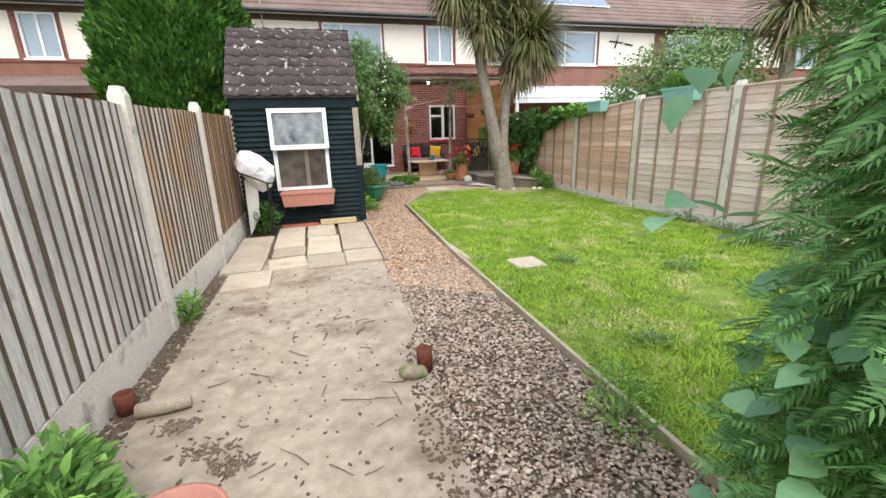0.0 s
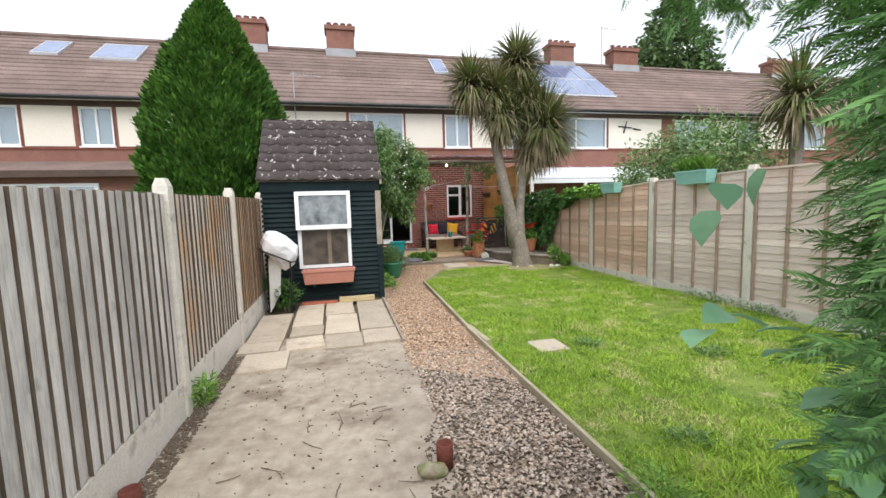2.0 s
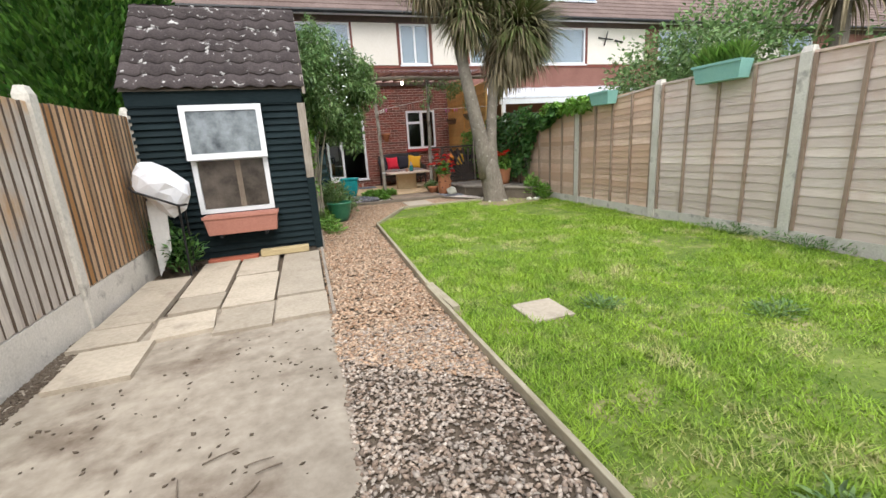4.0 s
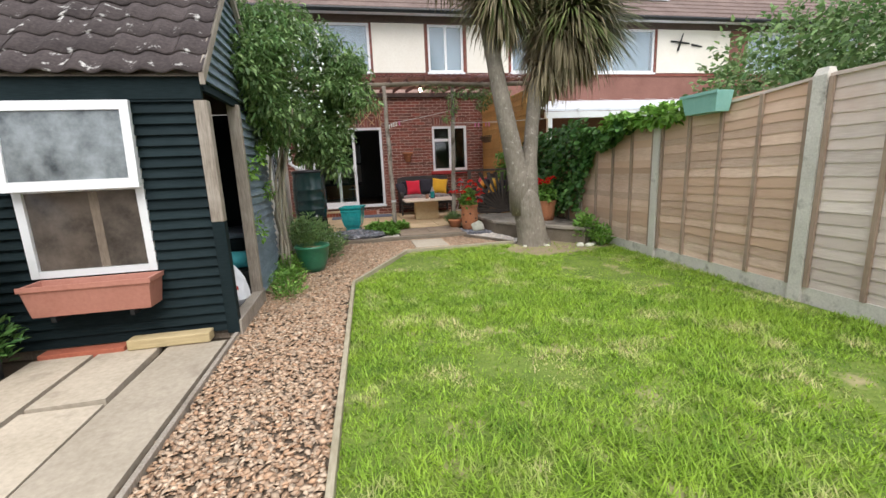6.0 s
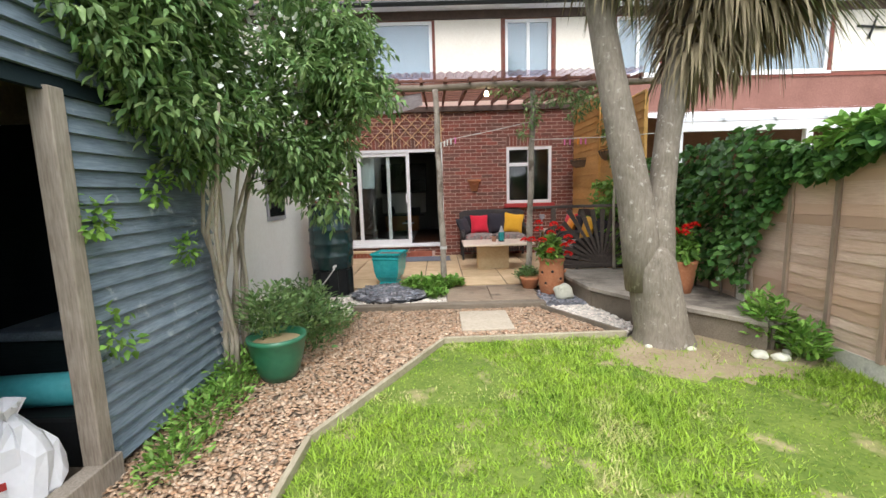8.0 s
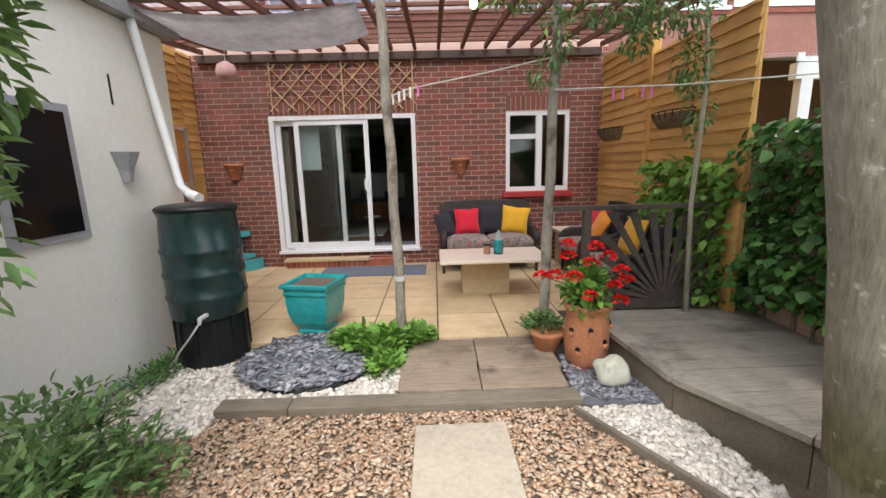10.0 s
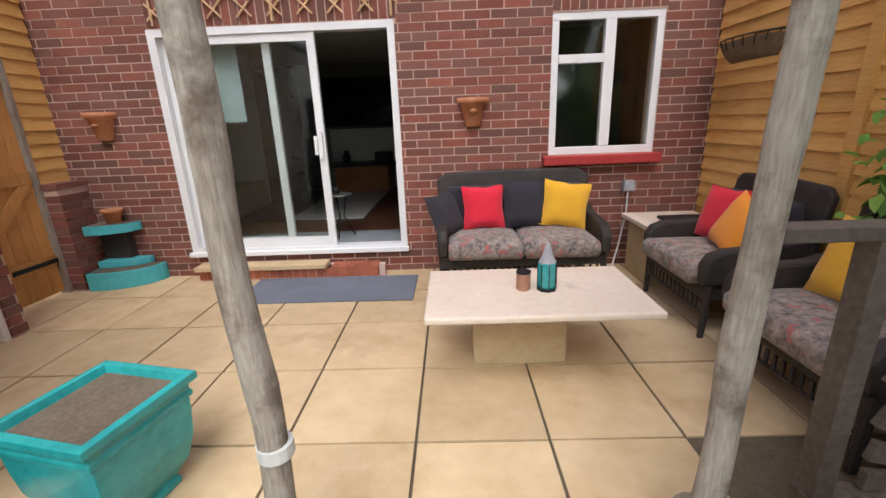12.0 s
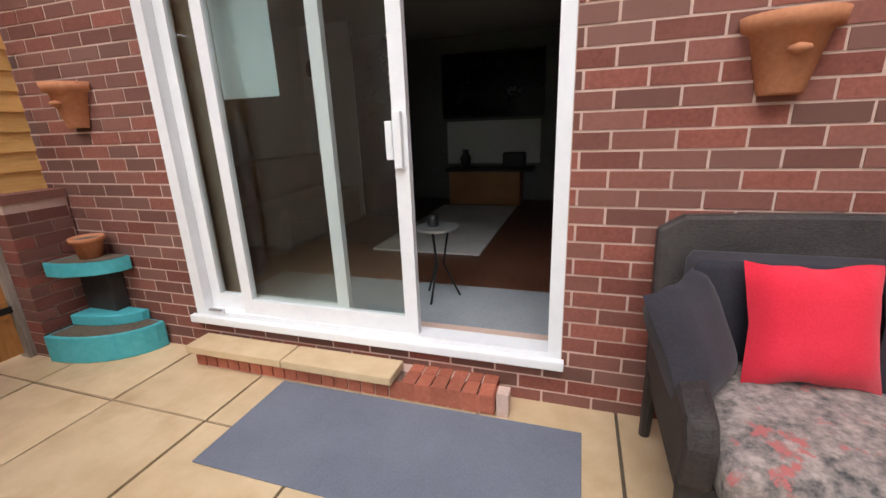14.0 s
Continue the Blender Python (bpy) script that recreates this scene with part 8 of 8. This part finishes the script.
# ivy on the fence and screen
def ivy():
    t = plant("ivy", (5.75, 10.8, 0), "dark green ivy spilling over the fence corner", "ivy")
    n = 4600
    y = RNG.uniform(9.1, 12.4, n)
    top = np.where(y < 10.2, 1.76 + .05 * np.sin(y * 7), 1.98 - .08 * (y - 10.2))
    low = np.where(y < 10.0, 1.56 + .10 * np.sin(y * 5), np.where(y < 10.4, 1.5 - (y - 10) * 2.5, .4 + .1 * np.sin(y * 6)))
    z = low + (top - low) * RNG.uniform(0, 1, n)
    x = RX - .06 - .22 * RNG.uniform(0, 1, n) ** 2 * (1 + .5 * np.sin(z * 6 + y * 4))
    d = np.stack([np.full(n, -.6), RNG.normal(0, .6, n), RNG.normal(-.6, .4, n)], 1)
    leaves("leaves", np.stack([x, y, z], 1), d, RNG.uniform(.05, .11, n), M_IVY, t, wide=1.6)
    p, d = clumps([(5.77, 8.6, 1.80, .11, .5, .11), (5.75, 9.3, 1.78, .10, .4, .10)], 700, .1, .3)
    leaves("pale_leaves", p, d, RNG.uniform(.06, .11, 700), M_BRIGHTLEAF, t, wide=1.4)
    n = 1500
    y, z = RNG.uniform(12.35, 13.6, n), RNG.uniform(.3, 1.55, n)
    x = SX - .05 - .25 * RNG.uniform(0, 1, n) ** 2
    d = np.stack([np.full(n, -.6), RNG.normal(0, .6, n), RNG.normal(-.4, .5, n)], 1)
    leaves("screen_leaves", np.stack([x, y, z], 1), d, RNG.uniform(.06, .12, n), M_BRIGHTLEAF, t, wide=1.4)
    for k in range(5):
        y = 10.3 + k * .45
        part("stem", Shape().tube([(RX - .1, y, 0 if y < 9.8 else .24), (RX - .07, y + .1, .9), (RX - .07, y - .05, 1.7)], [.014, .01, .006], 6), M_BARK, t)


ivy()


# vine on the pergola
def pergola_vine():
    t = plant("pergola_vine", (4.2, 12.75, 0), "straggling vine hanging from the pergola rail and post", "vine")
    blobs = [(4.12, 12.36, 2.5, .13, .12, .25), (4.0, 12.38, 2.22, .10, .08, .10), (4.5, 12.36, 2.7, .4, .15, .12), (5.0, 12.36, 2.66, .35, .2, .16), (3.8, 12.4, 2.8, .3, .1, .08), (5.2, 12.4, 2.3, .16, .13, .3), (5.35, 12.5, 1.95, .1, .12, .25), (4.7, 12.3, 2.48, .16, .1, .15)]
    p, d = clumps(blobs, 1500, .1, .2)
    d[:, 2] -= .5
    leaves("leaves", p, d, RNG.uniform(.04, .08, len(p)), M_JASMINE, t, wide=.7)
    for k in range(7):
        x = 3.4 + k * .3
        part("stem", Shape().tube([(x, 12.38, 2.9), (x + .2, 12.34, 2.84 - .05 * (k % 3)), (x + .45, 12.36, 2.9)], [.012, .01, .008], 6), M_BARK, t)
    part("stem", Shape().tube([(5.30, 12.36, DZ), (5.28, 12.38, 1.2), (5.33, 12.4, 2.2), (5.25, 12.36, 2.86)], [.025, .02, .018, .012], 8), M_VINEBARK, t, smooth=True)


pergola_vine()


def bush(name, blobs, n, size, mat, label, category, trunk):
    t = plant(name, (trunk[0], trunk[1], 0), label, category)
    part("trunk", Shape().tube([(trunk[0], trunk[1], -.05), (trunk[0] + .1, trunk[1], trunk[2] * .5), (trunk[0], trunk[1], trunk[2])], [trunk[3], trunk[3] * .7, trunk[3] * .3], 10), M_BARK, t)
    for b in blobs[:8]:
        part("limb", Shape().tube([(trunk[0], trunk[1], trunk[2] * .6), (b[0], b[1], b[2])], [trunk[3] * .4, trunk[3] * .12], 6), M_BARK, t)
    p, d = clumps(blobs, n, .1, .4)
    leaves("crown", p, d, RNG.uniform(size * .6, size * 1.4, n), mat, t, wide=1.0, roll=1.2)


bush("neighbour_shrub", [(7.4, 8.4, 2.2, .9, .9, .8), (7.6, 7.4, 2.5, 1.0, 1.0, .75), (7.3, 6.5, 2.2, .8, .8, .7), (7.9, 9.2, 2.0, .9, .9, .7), (7.5, 7.9, 1.6, 1, 1.4, .8), (8.4, 8.2, 2.4, .8, .8, .7)], 14000, .075, M_JASMINE, "large leafy green shrub behind the timber fence", "shrub", (7.6, 7.6, 1.8, .1))
bush("distant_tree", [(36, 40, 13, 4.6, 4.6, 3.6), (36, 40, 17, 3.9, 3.9, 3.4), (35.8, 40, 20.3, 2.4, 2.4, 2.4), (36, 40, 22.4, 1.2, 1.2, 1.4), (38, 40, 14.5, 3.4, 3.4, 2.6), (33.6, 40, 15.4, 2.8, 2.8, 2.6)], 11000, .55, M_FARLEAF, "tall broad-leaved tree beyond the houses", "tree", (36, 40, 12, .4))
bush("neighbour_tree", [(10.5, 4.0, 2.7, 1.4, 1.4, .9), (9.2, 3.2, 2.4, 1.2, 1.2, .8), (11.5, 6.0, 2.6, 1.3, 1.3, .8), (9.5, 1.6, 2.6, 1.4, 1.4, 1.0)], 9000, .10, M_FARLEAF, "mixed grey-green shrubs beyond the timber fence", "shrub", (10.2, 4.0, 2.0, .12))
trough_grass = plant("trough_grass", (5.75, 5.7, 1.97), "wispy green grass growing in the fence trough", "plant")
sword_p = RNG.uniform(0, 1, (500, 2))
q = np.stack([5.75 + .05 * (sword_p[:, 0] - .5), 5.46 + .55 * sword_p[:, 1], np.full(500, 1.95)], 1)
leaves("leaves", q, np.stack([RNG.normal(0, .3, 500), RNG.normal(0, .35, 500), np.full(500, 1.0)], 1), RNG.uniform(.12, .3, 500), M_BRIGHTLEAF, trough_grass, wide=.12)


# feathery conifer close to the start, with a broad-leaved climber in it
def fronds(anchor, d, size, mat, name, parent):
    """Flat sprays: a rib with side leaflets."""
    base_v, base_f = [], []
    for k in range(9):
        x = .1 + k * .1
        l = .30 * (1 - abs(k - 3) / 9)
        for sg in (1, -1):
            i = len(base_v)
            base_v += [(x, 0, 0), (x + .05, sg * l * .5, .015), (x + .10 + l * .5, sg * l, -.02), (x + .075, sg * l * .25, 0)]
            base_f += [(i, i + 1, i + 2, i + 3)]
    i = len(base_v)
    base_v += [(0, .008, 0), (0, -.008, 0), (1, -.003, -.05), (1, .003, -.05)]
    base_f += [(i, i + 1, i + 2, i + 3)]
    n = len(anchor)
    me = scatter(name, base_v, base_f, anchor, aimed(np.asarray(d, float), RNG.uniform(-.7, .7, n)), np.repeat(np.asarray(size)[:, None], 3, 1), mat)
    return part(name, me, mat, parent)


def near_conifer():
    t = plant("feathery_conifer", (1.98, .45, 0), "feathery drooping green conifer beside the path", "tree")
    part("trunk", Shape().tube([(1.98, .45, -.05), (1.86, .52, 1.3), (1.82, .55, 3.0), (1.86, .6, 5.2)], [.10, .08, .06, .03], 10), M_BARK, t)
    n = 26000
    z = RNG.uniform(.55, 4.9, n)
    a = RNG.uniform(0, math.tau, n)
    r = (.53 - .05 * np.abs(z - 1.6) + .10 * np.exp(-((z - 2.4) / .7) ** 2)) * (.42 + .58 * RNG.uniform(0, 1, n)) * (1 + .22 * np.sin(a * 4 + z * 5) * np.sin(z * 7 + a))
    p = np.stack([1.80 + r * np.cos(a), .54 + r * np.sin(a), z], 1)
    d = np.stack([np.cos(a), np.sin(a), RNG.uniform(-1.0, .15, n)], 1) + unit(n) * .4
    fronds(p, d, RNG.uniform(.06, .135, n), M_THUJA, "crown", t)
    # an overhanging bough
    bough = [(1.84, .55, 2.7), (1.98, 1.15, 2.85), (1.75, 1.55, 2.82), (1.58, 1.8, 2.68)]
    part("bough", Shape().tube(bough, [.05, .035, .022, .008], 8), M_BARK, t)
    for c, e in (((1.98, 1.15, 2.85), (1.7, .9, 2.6)), ((1.75, 1.55, 2.82), (2.1, 1.9, 2.55)), ((1.93, .9, 2.78), (2.2, 1.5, 2.5))):
        part("bough", Shape().tube([c, e], [.02, .006], 6), M_BARK, t)
    bl = np.array([(2.3, 1.0, 2.72), (2.0, 1.25, 2.75), (1.75, 1.55, 2.75), (1.6, 1.75, 2.62), (1.85, 1.0, 2.62), (2.0, 1.75, 2.62), (2.25, 1.4, 2.5), (1.62, 1.7, 2.5), (2.1, 1.6, 2.45), (1.8, 1.65, 2.42), (1.85, 1.7, 2.3)])
    m = 2000
    p = bl[RNG.integers(0, len(bl), m)] + np.array([.06, -.04, .10]) + RNG.normal(0, .11, (m, 3)) * np.array([1, 1, .6])
    d = RNG.normal(0, .6, (m, 3)) + np.array([-.3, .35, -.75])
    fronds(p, d, RNG.uniform(.05, .12, m), M_THUJA, "bough_sprays", t)
    core = Shape().lathe([(.06, .6), (.15, .9), (.2, 1.5), (.18, 3.0), (.08, 4.6)], 12, (1.82, .55, 0))
    part("inner_crown", core, M_BARK, t)


near_conifer()

BROAD_V = [(0, 0, 0), (.06, .27, .05), (.32, .42, .06), (.64, .33, .0), (1.0, .02, -.22), (.63, -.34, .0), (.31, -.43, .05), (.05, -.26, .05), (.30, 0, -.02), (.64, 0, -.08)]
BROAD_F = [(0, 8, 1), (1, 8, 2), (2, 8, 3), (8, 9, 3), (3, 9, 4), (4, 9, 5), (9, 8, 5), (5, 8, 6), (6, 8, 7), (7, 8, 0)]


def broad_climber():
    t = plant("broad_leaved_climber", (1.75, .75, 0), "broad pale green leaves climbing through the conifer", "climber")
    c = [(1.20, 1.03, 1.53), (1.26, 1.06, 1.59), (1.33, 1.02, 1.62), (1.16, 1.0, 1.27), (1.20, .98, 1.31), (1.27, .95, 1.28), (1.34, .93, 1.27), (1.30, .90, 1.24), (1.40, .88, 1.14), (1.46, .86, 1.08), (1.38, .92, 1.02), (1.45, .95, .92)]
    low = RNG.uniform(0, 1, (230, 3))
    lx = 1.23 + .62 * low[:, 0]
    pts = np.concatenate([np.array(c), np.stack([lx, .93 - .62 * low[:, 1] + .2 * (lx - 1.27), .12 + 1.0 * low[:, 2]], 1)])
    n = len(pts)
    d = np.stack([RNG.uniform(-1, -.1, n), RNG.uniform(-.5, .6, n), RNG.uniform(-.75, .1, n)], 1)
    me = scatter("leaves", BROAD_V, BROAD_F, pts, aimed(d, RNG.uniform(-.6, .6, n)), np.where(np.arange(n) < 12, .085, RNG.uniform(.05, .10, n)), M_FIG)
    part("leaves", me, M_FIG, t)
    for a, b in (((1.75, .75, .0), (1.45, .85, 1.05)), ((1.8, .7, .0), (1.6, .8, .9))):
        m = tuple((a[k] + b[k]) / 2 + (.05 if k == 2 else 0) for k in range(3))
        part("stem", Shape().tube([a, m, b], [.010, .007, .004], 6), M_VINEBARK, t)
    m = 1500
    p = np.stack([RNG.uniform(1.38, 1.95, m), RNG.uniform(.35, .92, m), RNG.uniform(.05, .95, m)], 1)
    fronds(p, RNG.normal(0, .5, (m, 3)) + np.array([-.7, .1, -.2]), RNG.uniform(.06, .12, m), M_THUJA, "undergrowth", t)


broad_climber()

# ---- bricks of the house's back wall, last in the file ----
def brick_wall():
    course, pitch = 0.075, 0.2275
    me = Shape().box(-.1085, -.003, -.0325, .1085, .05, .0325).mesh("brick", M_BRICK)
    rest = Shape()
    cells = []
    n_z = 43
    for r in range(n_z):
        z = -.02 + r * course + .0375
        x = -.5 - (0.114 if r % 2 else 0.0)
        while x < 5.72:
            a, b = max(x, -.5), min(x + .217, 5.72)
            x += pitch
            segs = [(a, b)]
            for ox0, ox1, oz0, oz1 in OPEN:
                if z + .03 > oz0 and z - .03 < oz1:
                    nxt = []
                    for p, q in segs:
                        if q <= ox0 or p >= ox1:
                            nxt.append((p, q))
                        else:
                            if p < ox0 - .02:
                                nxt.append((p, ox0 - .004))
                            if q > ox1 + .02:
                                nxt.append((ox1 + .004, q))
                    segs = nxt
            # soldier course above the openings
            if 2.335 < z < 2.56:
                segs = [(p, q) for p, q in segs if not (q > .73 and p < 2.89) and not (q > 4.23 and p < 5.19)]
                segs += [(p, .725) for p, q in [(a, b)] if p < .70 < q] + [(p, 4.225) for p, q in [(a, b)] if p < 4.2 < q] + [(2.895, q) for p, q in [(a, b)] if p < 2.9 < q - .02] + [(5.195, q) for p, q in [(a, b)] if p < 5.2 < q - .02]
            cells += [(p, q, z) for p, q in segs if q - p > .02]
    # the bricks round the door and the settee are objects of their own
    pick = sorted(cells, key=lambda c: abs((c[0] + c[1]) / 2 - 3.3) * .8 + abs(c[2] - 1.2))[:300]
    chosen = set(pick)
    for p, q, z in cells:
        j = random.uniform(-.0015, .0012)
        if (p, q, z) in chosen:
            piece("brick", me, terrace, Matrix.Translation(((p + q) / 2, YH + j, z)) @ Matrix.Diagonal(((q - p) / .217, 1, 1, 1)))
        else:
            rest.box(p, YH - .003 + j, z - .0325, q, YH + .02, z + .0325)
    for x0, x1 in ((.73, 2.89), (4.23, 5.19)):
        k = x0
        while k < x1 - .05:
            rest.box(k, YH - .004, 2.345, k + .065, YH + .02, 2.555)
            k += .075
    ob = part("brickwork", rest, M_BRICKISLE, terrace)
    tagged(ob, kind="stuff")


M_BRICKISLE = surface("red_brown_brickwork", (0.165, 0.055, 0.040), (0.275, 0.10, 0.072), 2.5, 60, rough=0.85, bump=0.4, depth=0.004, island=0.22, hue=(0.165, 0.082, 0.064))
brick_wall()
